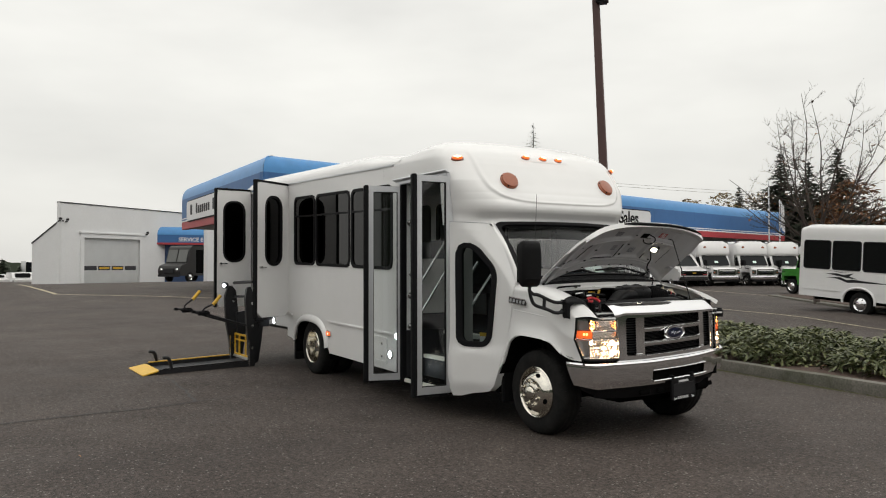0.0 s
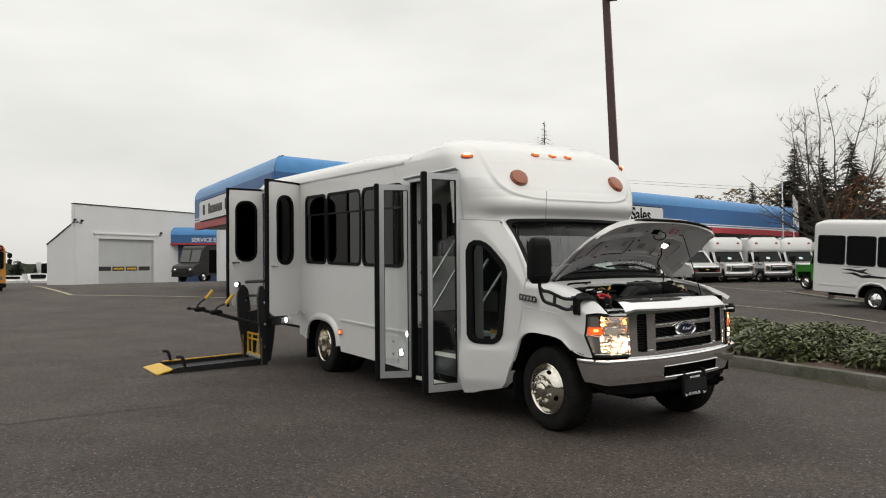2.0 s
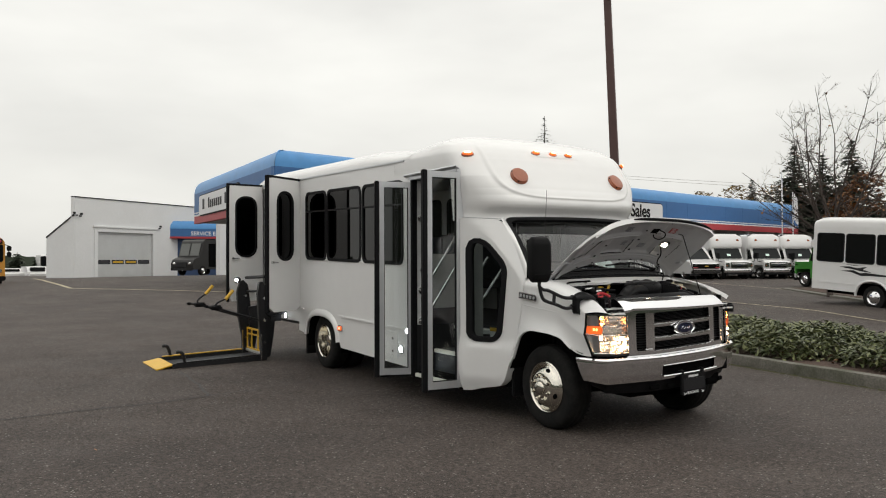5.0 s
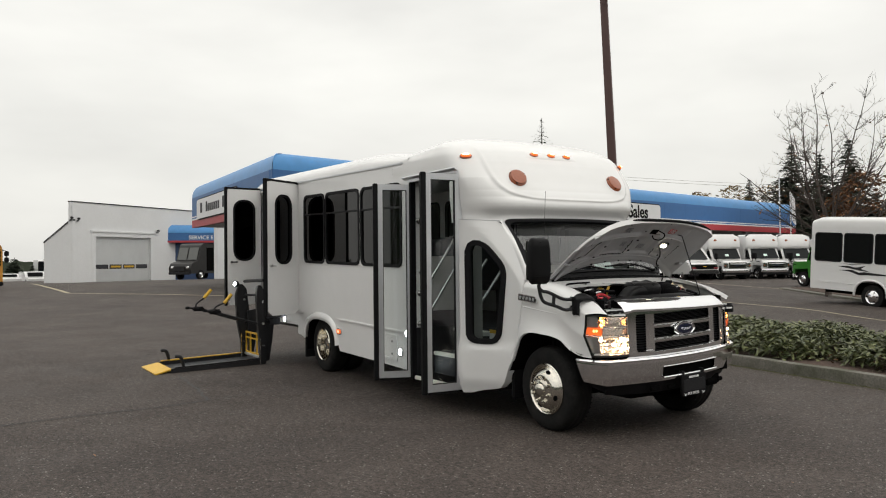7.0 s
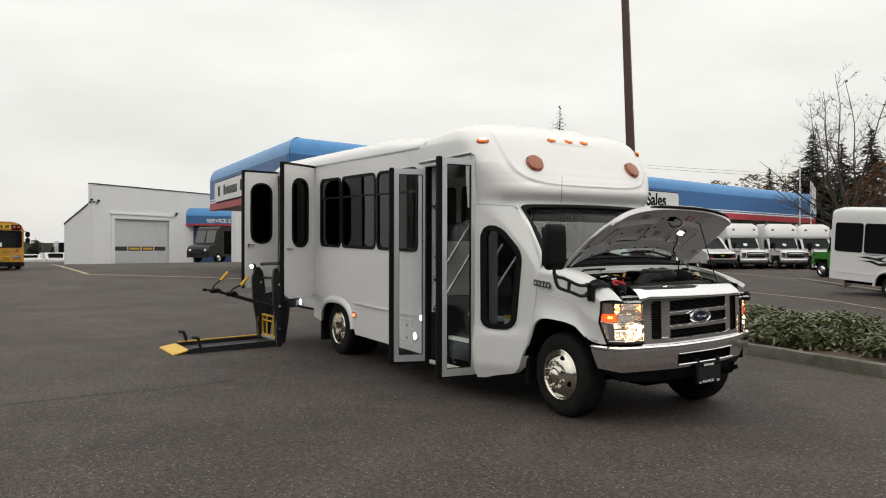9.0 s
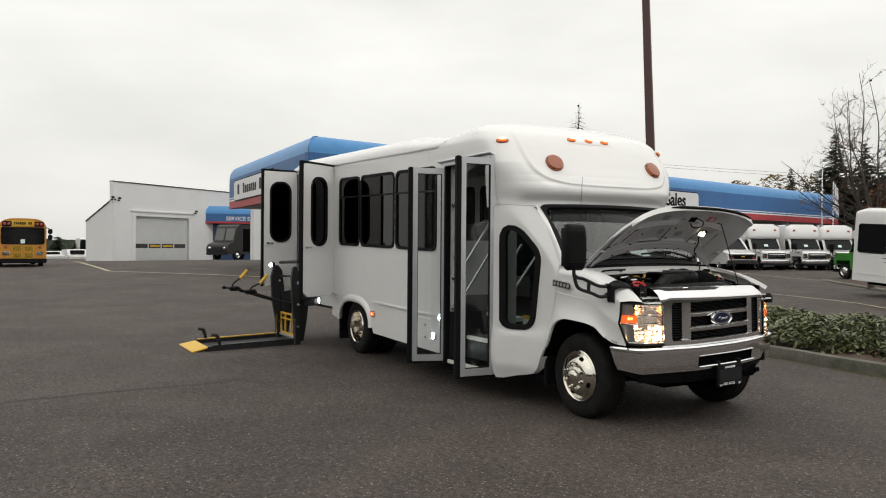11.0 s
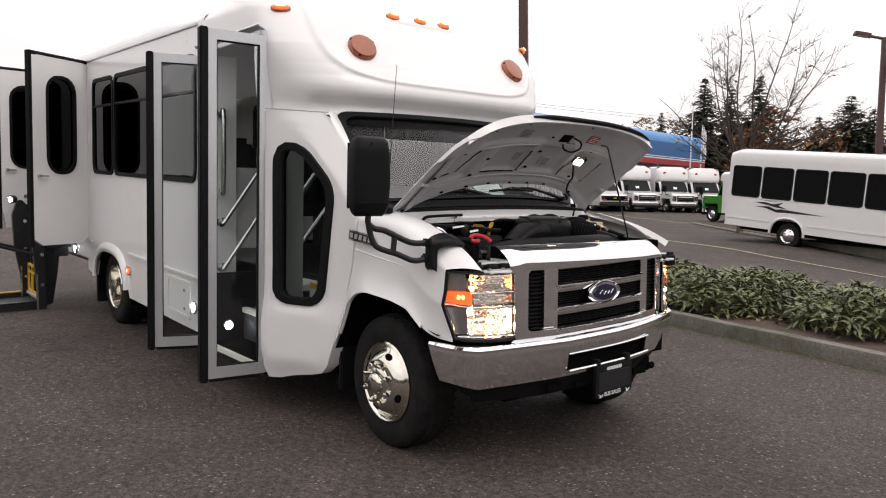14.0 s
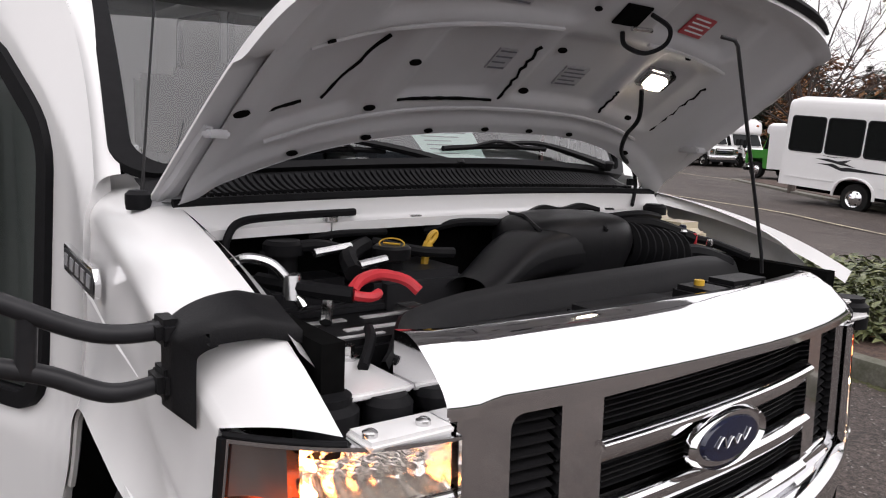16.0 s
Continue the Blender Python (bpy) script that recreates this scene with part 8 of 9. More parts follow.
leaf(-0.975, -1.19, -1.003, -1.592, 0.262, 2.36)
leaf(-1.925, -1.19, -2.056, -1.566, 0.272, 2.345)
bm = B()
box(bm, -1.93, -0.975, -1.215, -1.17, 2.365, 2.398, 0.004)
part("door_header", bm, ALU, bus)
bm = B()
skin(bm, 3, 8, lambda u, v: Vector((-2.0 + 1.06 * v, -1.20 - 0.045 * math.sin(u * 2.2), 2.400 + 0.030 * u)), inward=lambda u, v: (0, 0.0, -0.006))
part("drip_rail", bm, ALU, bus, "bright aluminium drip rail over the entry")
for x in (-1.895, -0.985):
    bm = B()
    box(bm, x - 0.022, x + 0.022, -1.205, -1.14, 0.26, 2.37, 0.006)
    part("door_jamb", bm, ALU if x > -1.5 else SEAL, bus)

# lift doors
def lift_leaf(x0, y0, x1, y1, z0, z1):
    d = Vector((x1 - x0, y1 - y0, 0))
    w = d.length
    d.normalize()
    n = Vector((-d.y, d.x, 0))
    m, h = axes((x0, y0, z0), d, (0, 0, 1), n), z1 - z0
    c = (w * 0.50, h * 0.645)
    wl = [(c[0] + a, c[1] + b) for a, b in rrect(0.37, 0.98, 0.16, 6)]
    bm = B()
    ring(bm, star([(0, 0), (w, 0), (w, h), (0, h)], c, 64), star(wl, c, 64), -0.022, 0.022, m)
    ld = part("lift_door", bm, WHITE, bus, "open white lift door with dark window")
    bm = B()
    ring(bm, star(wl, c, 64), star([(c[0] + a, c[1] + b) for a, b in rrect(0.31, 0.92, 0.135, 6)], c, 64), -0.03, 0.03, m)
    part("window_rubber", bm, SEAL, ld)
    bm = B()
    slab(bm, [(c[0] + a, c[1] + b) for a, b in rrect(0.34, 0.95, 0.15, 6)], -0.004, 0.004, m)
    part("pane", bm, GLASS_DARK, ld, shadow=False)
    bm = B()
    box(bm, w, w + 0.035, -0.01, h + 0.03, -0.03, 0.03, 0.006, m)
    box(bm, 0, w + 0.035, h, h + 0.03, -0.03, 0.03, 0.006, m)
    part("edge_seal", bm, SEAL, ld, "black rubber edge seal")
    for f in (-1, 1):
        bm = B()
        box(bm, w - 0.16, w - 0.04, h * 0.365, h * 0.365 + 0.018, min(f * 0.045, f * 0.06), max(f * 0.045, f * 0.06), 0.005, m)
        lathe(bm, [(0.018, 0.02), (0.018, 0.055)], m @ Matrix.Translation((w - 0.06, h * 0.37, 0)) @ (Matrix.Rotation(math.pi, 4, "X") if f < 0 else ID), 10)
        part("door_handle", bm, STEEL, ld, "small steel lever handle")


lift_leaf(-5.2, -1.195, -4.85, -1.785, 0.79, 2.645)
lift_leaf(-6.84, -1.195, -6.80, -1.754, 0.86, 2.70)
bm = B()
box(bm, -6.80, -5.23, -1.16, -1.0, 0.58, 0.80)
part("lift_sill", bm, BLACK_METAL, bus)

# lamps on the cap and skirt
def front_m(y, z):
    """A frame on the cap's front at (y, z), its z axis outward."""
    best = min((abs(cap_pt(z, k / 2000, -1.0).y - y), k) for k in range(100, 1901))[1]
    p = cap_pt(z, best / 2000, -1.0)
    a, b = cap_pt(z, best / 2000 + 0.004, -1.0), cap_pt(z + 0.02, best / 2000, -1.0)
    n = (a - p).cross(b - p).normalized()
    if n.x < 0:
        n = -n
    t = Vector((0, 0, 1)).cross(n).normalized()
    return axes(p, t, n.cross(t), n)


for y in (-0.655, 0.64):
    m = front_m(y, 2.322)
    bm = B()
    lathe(bm, [(0.096, -0.005), (0.096, 0.012), (0.089, 0.020)], m, 32)
    dl = part("warning_lamp", bm, AMBER, bus, "round dull orange warning lamp, unlit")
    bm = B()
    lathe(bm, [(0.089, 0.012), (0.089, 0.022), (0.084, 0.030), (0.060, 0.033), (0.0005, 0.034)], m, 32, cap=False)
    part("lens", bm, AMBER, dl, "dull orange lens")
    for a in (0.5, 2.6, 4.2):
        bm = B()
        lathe(bm, [(0.008, 0.012), (0.008, 0.026), (0.003, 0.028)], m @ Matrix.Translation((0.087 * math.cos(a), 0.087 * math.sin(a), 0)), 8)
        part("screw", bm, SEAL, dl)


def clear_lamp(name, y, z, sx=0.075):
    m = front_m(y, z)
    bm = B()
    lathe(bm, [(1.08, -0.004), (1.06, 0.010), (0.9, 0.014)], m @ Matrix.Diagonal((sx, 0.028, 1, 1)), 24)
    cl = part(name, bm, AMBER, bus, "small lit amber roof marker lamp")
    bm = B()
    lathe(bm, [(1.0, 0.012), (0.9, 0.026), (0.5, 0.034), (0.0005, 0.036)], m @ Matrix.Diagonal((sx * 0.9, 0.024, 1, 1)), 24, cap=False)
    part("lens", bm, AMBER_LIT, cl, "glowing amber lens")
    bm = B()
    lathe(bm, [(1.0, 0.036), (0.6, 0.041), (0.0005, 0.042)], m @ Matrix.Diagonal((sx * 0.66, 0.016, 1, 1)), 14, cap=False)
    part("bulb", bm, MARK_GLOW, cl)


for y in (-0.30, -0.075, 0.135):
    clear_lamp("roof_marker", y, 2.592, 0.050)
for y in (-1.075, 1.01):
    clear_lamp("roof_marker", y, 2.545, 0.058)
bm = B()
def visor(u, v):
    y = (-0.46 + 0.76 * v) * (1 - 0.16 * u)
    p = front_m(y, 2.547 + 0.085 * u)
    return p @ Vector((0, 0, -0.003 + 0.013 * (math.sin(math.pi * v) * math.sin(math.pi * u)) ** 0.5))
skin(bm, 8, 24, visor)
part("marker_plinth", bm, WHITE, bus)


def round_lamp(x, z, r, glow, label):
    m = side_m(x, z, -1)
    bm = B()
    lathe(bm, [(r * 1.25, -0.004), (r * 1.2, 0.010), (r, 0.013)], m, 24)
    rl = part("side_lamp", bm, STEEL, bus, label)
    bm = B()
    lathe(bm, [(r, 0.010), (r * 0.8, 0.018), (0.0005, 0.022)], m, 20, cap=False)
    part("lens", bm, glow, rl)


round_lamp(-2.13, 0.49, 0.042, LED_GLOW, "round lit white step lamp")
round_lamp(-1.985, 0.705, 0.034, LED_GLOW, "round lit white step lamp")
round_lamp(-5.72, 0.562, 0.045, LED_GLOW, "round lit white lift lamp")
m = side_m(-3.76, 0.561, -1)
bm = B()
slab(bm, rrect(0.13, 0.075, 0.02), -0.002, 0.014, m)
sm = part("side_marker", bm, STEEL, bus, "lit amber side marker lamp")
bm = B()
slab(bm, rrect(0.10, 0.05, 0.015), 0.012, 0.024, m)
part("lens", bm, AMBER_LIT, sm)
bm = B()
lathe(bm, [(0.016, 0.024), (0.0005, 0.027)], m, 12, cap=False)
part("bulb", bm, MARK_GLOW, sm)
bm = B()
m = side_m(-2.46, 0.52, -1)
ring(bm, rrect(0.50, 0.29, 0.02), rrect(0.44, 0.23, 0.015), 0.0, 0.012, m)
hc = part("skirt_hatch", bm, WHITE, bus, "square white access hatch in the skirt")
bm = B()
slab(bm, rrect(0.425, 0.215, 0.012), 0.0, 0.007, m)
part("hatch_door", bm, WHITE, hc)
for y in (-0.07, 0.07):
    bm = B()
    lathe(bm, [(0.014, 0.006), (0.014, 0.014)], m @ Matrix.Translation((0.14, y, 0)), 10)
    part("latch", bm, STEEL, hc)

# door mirrors
def mirror_head(s):
    bm = B()
    def shell(u, v):
        a = 2 * math.pi * v
        t = u
        wy = 0.102 * (0.90 + 0.10 * math.sin(math.pi * t))
        e = 0.5
        c, q = math.cos(a), math.sin(a)
        k = min(1.0, 6 * t, 6 * (1 - t)) ** 0.4 if 0 < t < 1 else 0.0
        x = 0.055 * math.copysign(abs(c) ** e, c) * (0.25 + 0.75 * k)
        y = wy * math.copysign(abs(q) ** e, q) * (0.80 + 0.20 * k)
        return Vector((0.41 + x, s * (1.306 + y), 1.315 + 0.375 * t))
    skin(bm, 24, 40, shell)
    bm.faces.new([bm.verts.new(shell(0, v / 40)) for v in range(40)])
    bm.faces.new([bm.verts.new(shell(1, v / 40)) for v in range(40)])
    bmesh.ops.remove_doubles(bm, verts=bm.verts, dist=0.0008)
    mh = part("door_mirror", bm, MOULD, bus, "tall black plastic mirror on a tubular fender arm", smooth=50)
    bm = B()
    box(bm, 0.349, 0.354, s * 1.306 - 0.085, s * 1.306 + 0.085, 1.35, 1.66, 0.002)
    part("mirror_glass", bm, MIRROR_GLASS, mh)
    for y in (1.25, 1.33):
        bm = B()
        lathe(bm, [(0.006, 0), (0.006, 0.004)], axes((0.466, s * y, 1.655), (0, 1, 0), (0, 0, 1), (1, 0, 0)), 8)
        part("screw", bm, SEAL, mh)
    bm = B()
    tube(bm, [(0.4635, s * (1.215 + 0.18 * k / 6), 1.38) for k in range(7)], 0.003, 5)
    part("panel_line", bm, SEAL, mh)
    up = [(0.41, s * 1.306, 1.32), (0.41, s * 1.306, 1.282), (0.415, s * 1.27, 1.255), (0.425, s * 1.22, 1.245), (0.455, s * 1.09, 1.188), (0.47, s * 0.99, 1.185)]
    lo = [(0.41, s * 1.306, 1.282), (0.41, s * 1.286, 1.21), (0.418, s * 1.255, 1.165), (0.435, s * 1.15, 1.130), (0.46, s * 1.07, 1.098), (0.47, s * 0.99, 1.108)]
    for pts in (up, lo, [(0.435, s * 1.17, 1.222), (0.432, s * 1.175, 1.138)]):
        bm = B()
        tube(bm, curve_pts(pts, 6) if len(pts) > 2 else pts, 0.0145, 10)
        part("mirror_arm", bm, BLACK_METAL, mh)
    bm = B()
    def base(u, v):
        """A saddle over the fender's shoulder: u from its foot up and over, v forward."""
        x = 0.455 + (0.062 + 0.022 * sstep(0.2, 0.9, u)) * v
        out = panel_y(x) + 0.022
        if u < 0.35:
            y, z = out, 1.062 + 0.30 * u
        elif u < 0.85:
            t = math.pi / 2 * (u - 0.35) / 0.5
            y, z = out - 0.115 * (1 - math.cos(t)), 1.167 + (fender_top(x) + 0.016 - 1.167) * math.sin(t)
        else:
            y, z = out - 0.115 - 0.40 * (u - 0.85), fender_top(x) + 0.016 - 0.10 * (u - 0.85)
        lift = 0.010 * (1 - abs(2 * v - 1) ** 6)
        return Vector((x, s * (y + lift), z + lift))
    skin(bm, 40, 14, base, inward=lambda u, v: (0, -s * 0.02 if u < 0.6 else 0, -0.02))
    for z0, z1 in ((1.085, 1.130), (1.165, 1.205)):
        box(bm, 0.435, 0.500, *sorted((s * (panel_y(0.47) + 0.005), s * (panel_y(0.47) + 0.045))), z0, z1, 0.010)
    part("mirror_bracket", bm, PLASTIC, mh, "black plastic fender saddle", smooth=75)


mirror_head(-1)

# ---- wheelchair lift ----
lift = thing("wheelchair_lift", "black wheelchair lift with yellow edges lowered onto the asphalt", "wheelchair lift", Matrix.Translation((-6.17, -1.60, 0)))
LX0, LX1 = -0.45, 0.45
LM = axes((0, 0, 0.036), (1, 0, 0), (0, 1, 0.032), (0, -0.032, 1))


def lift_side(x):
    """A frame in the plane of one side: local x outward from the bus along y, y up."""
    return axes((x, 0, 0), (0, 1, 0), (0, 0, 1), (1, 0, 0))


bm = B()
box(bm, LX0 + 0.03, LX1 - 0.03, -1.24, 0.08, 0.0, 0.022, 0.004, LM)
for k in range(11):
    box(bm, LX0 + 0.05, LX1 - 0.05, -1.20 + 0.115 * k, -1.17 + 0.115 * k, 0.020, 0.026, 0, LM)
part("platform", bm, TREAD, lift, "dark ribbed platform")
for x in (LX0, LX1):
    s = -1 if x < 0 else 1
    bm = B()
    box(bm, x - 0.022, x + 0.022, -1.25, 0.10, -0.008, 0.075, 0.006, LM)
    e = part("platform_edge", bm, BLACK_METAL, lift)
    bm = B()
    box(bm, x - 0.025, x + 0.025, -1.20, 0.06, 0.075, 0.090, 0.004, LM)
    part("yellow_edge" if s < 0 else "edge_cap", bm, YELLOW if s < 0 else BLACK_METAL, e)
    bm = B()
    w_ = 0.0 if s > 0 else 1.0
    slab(bm, round_poly([(0.01, 0.0), (0.08, 0.0), (0.085 + 0.03 * w_, 0.45), (0.08 + 0.05 * w_, 0.80), (0.06 + 0.03 * w_, 1.12), (0.02, 1.20), (-0.03, 1.18), (-0.05 - 0.03 * w_, 1.02), (-0.03 - 0.03 * w_, 0.62), (0.0, 0.30)], 0.03), -0.035, 0.035, lift_side(x))
    tw_ = part("lift_tower", bm, BLACK_METAL, lift, "black steel lift tower")
    # thin steel strip drawn as the lit edge of the tower's foot
    bm = B()
    box(bm, x + 0.036, x + 0.040, -0.005, 0.012, 0.04, 0.42, 0.001)
    part("lit_edge_strip", bm, STEEL, tw_, "thin pale steel strip standing for the tower's lit edge")
    bm = B()
    slab(bm, round_poly([(0.10, 0.06), (0.17, 0.08), (0.22, 0.40), (0.25, 0.70), (0.22, 0.80), (0.08, 0.78), (0.10, 0.40)], 0.02), -0.03, 0.03, lift_side(x - s * 0.075))
    part("lift_arm", bm, BLACK_METAL, lift)
    bm = B()
    tube(bm, [(x - s * 0.03, 0.12, 0.70), (x - s * 0.03, 0.40, 0.74)], 0.035, 8)
    part("parallel_arm", bm, BLACK_METAL, lift)
    bm = B()
    tube(bm, [(x - s * 0.075, 0.13, 0.10), (x - s * 0.075, 0.16, 0.55)], 0.018, 8)
    part("hydraulic_rod", bm, STEEL, lift)
    hx, reach = x, (0.0 if s > 0 else -0.025)
    bm = B()
    tube(bm, curve_pts([(hx, -0.02, 0.63), (hx, -0.30, 0.715), (hx, -0.56, 0.80), (hx, -0.66, 0.838), (hx, -0.76 + reach, 0.85)], 5), 0.017, 8)
    hr = part("handrail", bm, BLACK_METAL, lift, "folding handrail with yellow grip")
    bm = B()
    box(bm, hx - 0.03, hx + 0.03, -0.74, -0.56, 0.795, 0.865, 0.02)
    part("rail_knuckle", bm, SEAL, hr)
    bm = B()
    box(bm, hx - 0.022, hx + 0.022, -0.82 + reach, -0.75 + reach, 0.83, 0.872, 0.012)
    part("rail_end", bm, SEAL, hr)
    dz = 0.0 if s > 0 else 0.045
    bm = B()
    tube(bm, curve_pts([(hx, -0.66, 0.84), (hx, -0.63 + 2 * reach, 0.90), (hx, -0.51 + 2 * reach, 0.955 + dz)], 5), 0.014, 8)
    part("rail_riser", bm, BLACK_METAL, hr)
    bm = B()
    tube(bm, [(hx, -0.515 + 2 * reach, 0.945 + dz), (hx, -0.405 + 2 * reach, 1.075 + dz)], 0.024, 10)
    part("yellow_grip", bm, YELLOW, hr)
    bm = B()
    tube(bm, curve_pts([(x, -1.08, 0.07), (x, -1.10, 0.16), (x, -1.13, 0.225), (x, -1.20, 0.235)], 5), [0.022] * 4 + [0.026] * 8 + [0.024] * 4, 8)
    part("latch_hook", bm, BLACK_METAL, lift)
    for z in (0.30, 0.63, 0.95):
        bm = B()
        lathe(bm, [(0.02, -0.045), (0.02, 0.045)], axes((x, 0.05, z), (0, 1, 0), (0, 0, 1), (1, 0, 0)), 10)
        part("pivot_pin", bm, STEEL, lift)
bm = B()
slab(bm, round_poly([(LX0 - 0.01, 0.0), (LX1 - 0.01, 0.0), (LX1 + 0.05, -0.235), (LX0 - 0.02, -0.235)], 0.02), 0.0, 0.016, axes((0, -1.235, 0.048), (1, 0, 0), (0, 1, 0.20), (0, -0.20, 1)))
part("yellow_flap", bm, YELLOW, lift, "worn yellow entry flap")
bm = B()
box(bm, LX0 + 0.03, LX1 - 0.03, -1.275, -1.235, 0.0, 0.045, 0.012)
part("flap_hinge", bm, BLACK_METAL, lift)
bm = B()
ring(bm, rrect(0.72, 0.33, 0.02), rrect(0.66, 0.28, 0.015), -0.012, 0.012, axes((-0.08, 0.08, 0.295), (1, 0, 0), (0, 0, 1), (0, -1, 0)))
box(bm, -0.43, 0.27, 0.07, 0.09, 0.355, 0.375)
for x in (-0.20, 0.10):
    box(bm, x - 0.012, x + 0.012, 0.07, 0.09, 0.14, 0.45)
part("inner_barrier", bm, YELLOW, lift, "yellow inner roll stop frame")
bm = B()
box(bm, -0.45, 0.27, 0.05, 0.09, 0.095, 0.135, 0.01)
part("barrier_foot", bm, ALU, lift)
for z, r in ((1.235, 0.024), (1.02, 0.018)):
    bm = B()
    tube(bm, [(LX0, 0.07, z), (LX1, 0.07, z + 0.03)], r, 8)
    part("crossbar", bm, BLACK_METAL, lift)
bm = B()
slab(bm, rrect(0.16, 0.12, 0.02), -0.05, 0.05, axes((0.38, 0.25, 0.66), (0, 1, 0), (0, 0, 1), (1, 0, 0)))
part("pump_box", bm, BLACK_METAL, lift)
lm = axes((LX0 + 0.02, -0.075, 1.20), (0.8, 0.6, 0), (0, 0, 1), (0.6, -0.8, 0))
bm = B()
lathe(bm, [(0.045, -0.03), (0.05, 0.02), (0.04, 0.028)], lm, 16)
ll = part("lift_lamp", bm, BLACK_METAL, lift, "lit lamp on the tower")
bm = B()
lathe(bm, [(0.040, 0.024), (0.02, 0.034), (0.0005, 0.036)], lm, 14, cap=False)
part("lens", bm, LED_GLOW, ll)

# ---- parked vehicles ----
def simple_wheel(parent, x, s, y, r=0.37, mt=None):
    m = axes((x, s * y, r), (1, 0, 0), (0, 0, 1), (0, s, 0))
    bm = B()
    lathe(bm, [(r * 0.55, -0.22), (r * 0.96, -0.22), (r, -0.18), (r, -0.04), (r * 0.94, 0.0), (r * 0.6, 0.004), (r * 0.55, -0.05)], m, 28, cap=False)
    w = part("wheel", bm, TYRE, parent, "black tyre on a bright steel wheel")
    bm = B()
    lathe(bm, [(r * 0.60, -0.02), (r * 0.58, 0.01), (r * 0.5, -0.02), (r * 0.34, 0.02), (r * 0.2, 0.03), (0.001, 0.045)], m, 20, cap=False)
    rim = part("rim", bm, mt or CHROME, w)
    for k in range(6):
        a = 2 * math.pi * k / 6
        bm = B()
        lathe(bm, [(0.022, 0.0), (0.0005, 0.004)], m @ Matrix.Translation((r * 0.42 * math.cos(a), r * 0.42 * math.sin(a), 0.012)), 8, cap=False)
        part("hand_hole", bm, DARK, rim)


def cutaway(label, m, cab_paint, back, n_win, win0, win_w, door=None, roof=2.86, hub_r=-4.47, stripe=False, decal=False, group="", skirt_z=0.45, win=(1.45, 2.35)):
    """A parked cutaway bus: coach body behind a short-nosed cab. x forward from the front axle."""
    v = thing("parked_bus", label, "bus", m, group=group)
    S = 1.19

    def shell(u, w_):
        x = back + (-0.80 - back) * u
        a = math.pi * w_
        return Vector((x, S * math.copysign(abs(math.cos(a)) ** 0.26, math.cos(a)), roof - 0.32 + 0.32 * math.sin(a) ** 0.45 - 0.08 * (1 - sstep(0, 0.03, u))))
    bm = B()
    skin(bm, 24, 24, shell)
    part("roof", bm, WHITE, v)
    zt = roof - 0.32
    for s in (-1, 1):
        bm = B()
        arch0, arch1 = hub_r - 0.50, hub_r + 0.50
        arc = [(hub_r + 0.5 * math.cos(math.pi * k / 16), max(skirt_z, 0.40 + 0.46 * math.sin(math.pi * k / 16) ** 0.75)) for k in range(17)]
        outline = [(back, skirt_z), (back, zt), (-0.85, zt), (-0.85, skirt_z)] + arc
        slab(bm, outline, S - 0.04, S, axes((0, 0, 0), (1, 0, 0), (0, 0, 1), (0, s, 0)))
        part("side_wall", bm, WHITE, v)
        bm = B()
        tube(bm, [(hub_r + 0.53 * math.cos(math.pi * k / 20), s * (S + 0.005), 0.38 + 0.49 * math.sin(math.pi * k / 20) ** 0.75) for k in range(21)], 0.035, 6)
        part("wheel_arch", bm, WHITE, v)
        bm = B()
        box(bm, back + 0.1, arch0 - 0.06, *sorted((s * S, s * (S + 0.015))), 0.70, 0.73, 0.005)
        box(bm, arch1 + 0.06, -0.95, *sorted((s * S, s * (S + 0.015))), 0.70, 0.73, 0.005)
        part("rub_rail", bm, WHITE, v)
        for k in range(n_win):
            x = win0 + k * (win_w + 0.05)
            mm = axes((x + win_w / 2, s * S, (win[0] + win[1]) / 2), (1, 0, 0), (0, 0, 1), (0, s, 0))
            bm = B()
            ring(bm, rrect(win_w, win[1] - win[0], 0.09), rrect(win_w - 0.07, win[1] - win[0] - 0.07, 0.07), -0.01, 0.014, mm)
            sw = part("side_window", bm, SEAL, v, "dark tinted side window")
            bm = B()
            slab(bm, rrect(win_w - 0.05, win[1] - win[0] - 0.05, 0.08), 0.0, 0.005, mm)
            part("pane", bm, WINDOW_BLACK, sw)
        simple_wheel(v, 0.0, s, 0.93)
        simple_wheel(v, hub_r, s, 1.10)
    bm = B()
    box(bm, back, back + 0.05, -S, S, skirt_z + 0.05, roof - 0.18, 0.02)
    part("rear_wall", bm, WHITE, v)
    bm = B()
    box(bm, back - 0.12, back + 0.02, -1.1, 1.1, 0.48, 0.62, 0.03)
    part("rear_bumper", bm, PLASTIC, v)
    bm = B()
    box(bm, back + 0.3, 0.4, -0.8, 0.8, 0.36, 0.62)
    part("chassis", bm, DARK, v)
    # brow
    bm = B()
    def brow(u, w_):
        z = 1.95 + (roof - 1.95) * u
        half = S * (1 - 0.30 * sstep(0.72, 1.0, u) ** 1.5)
        t = math.pi * w_
        xf = -0.48 - 0.42 * max(0, u - 0.25) ** 1.8 - 0.14 * (1 - sstep(0.0, 0.12, u))
        return Vector((-0.95 + (xf + 0.95) * abs(math.sin(t)) ** 0.5, half * math.copysign(abs(math.cos(t)) ** 0.45, math.cos(t)), z))
    skin(bm, 14, 36, brow)
    part("front_cap", bm, WHITE, v)
    bm = B()
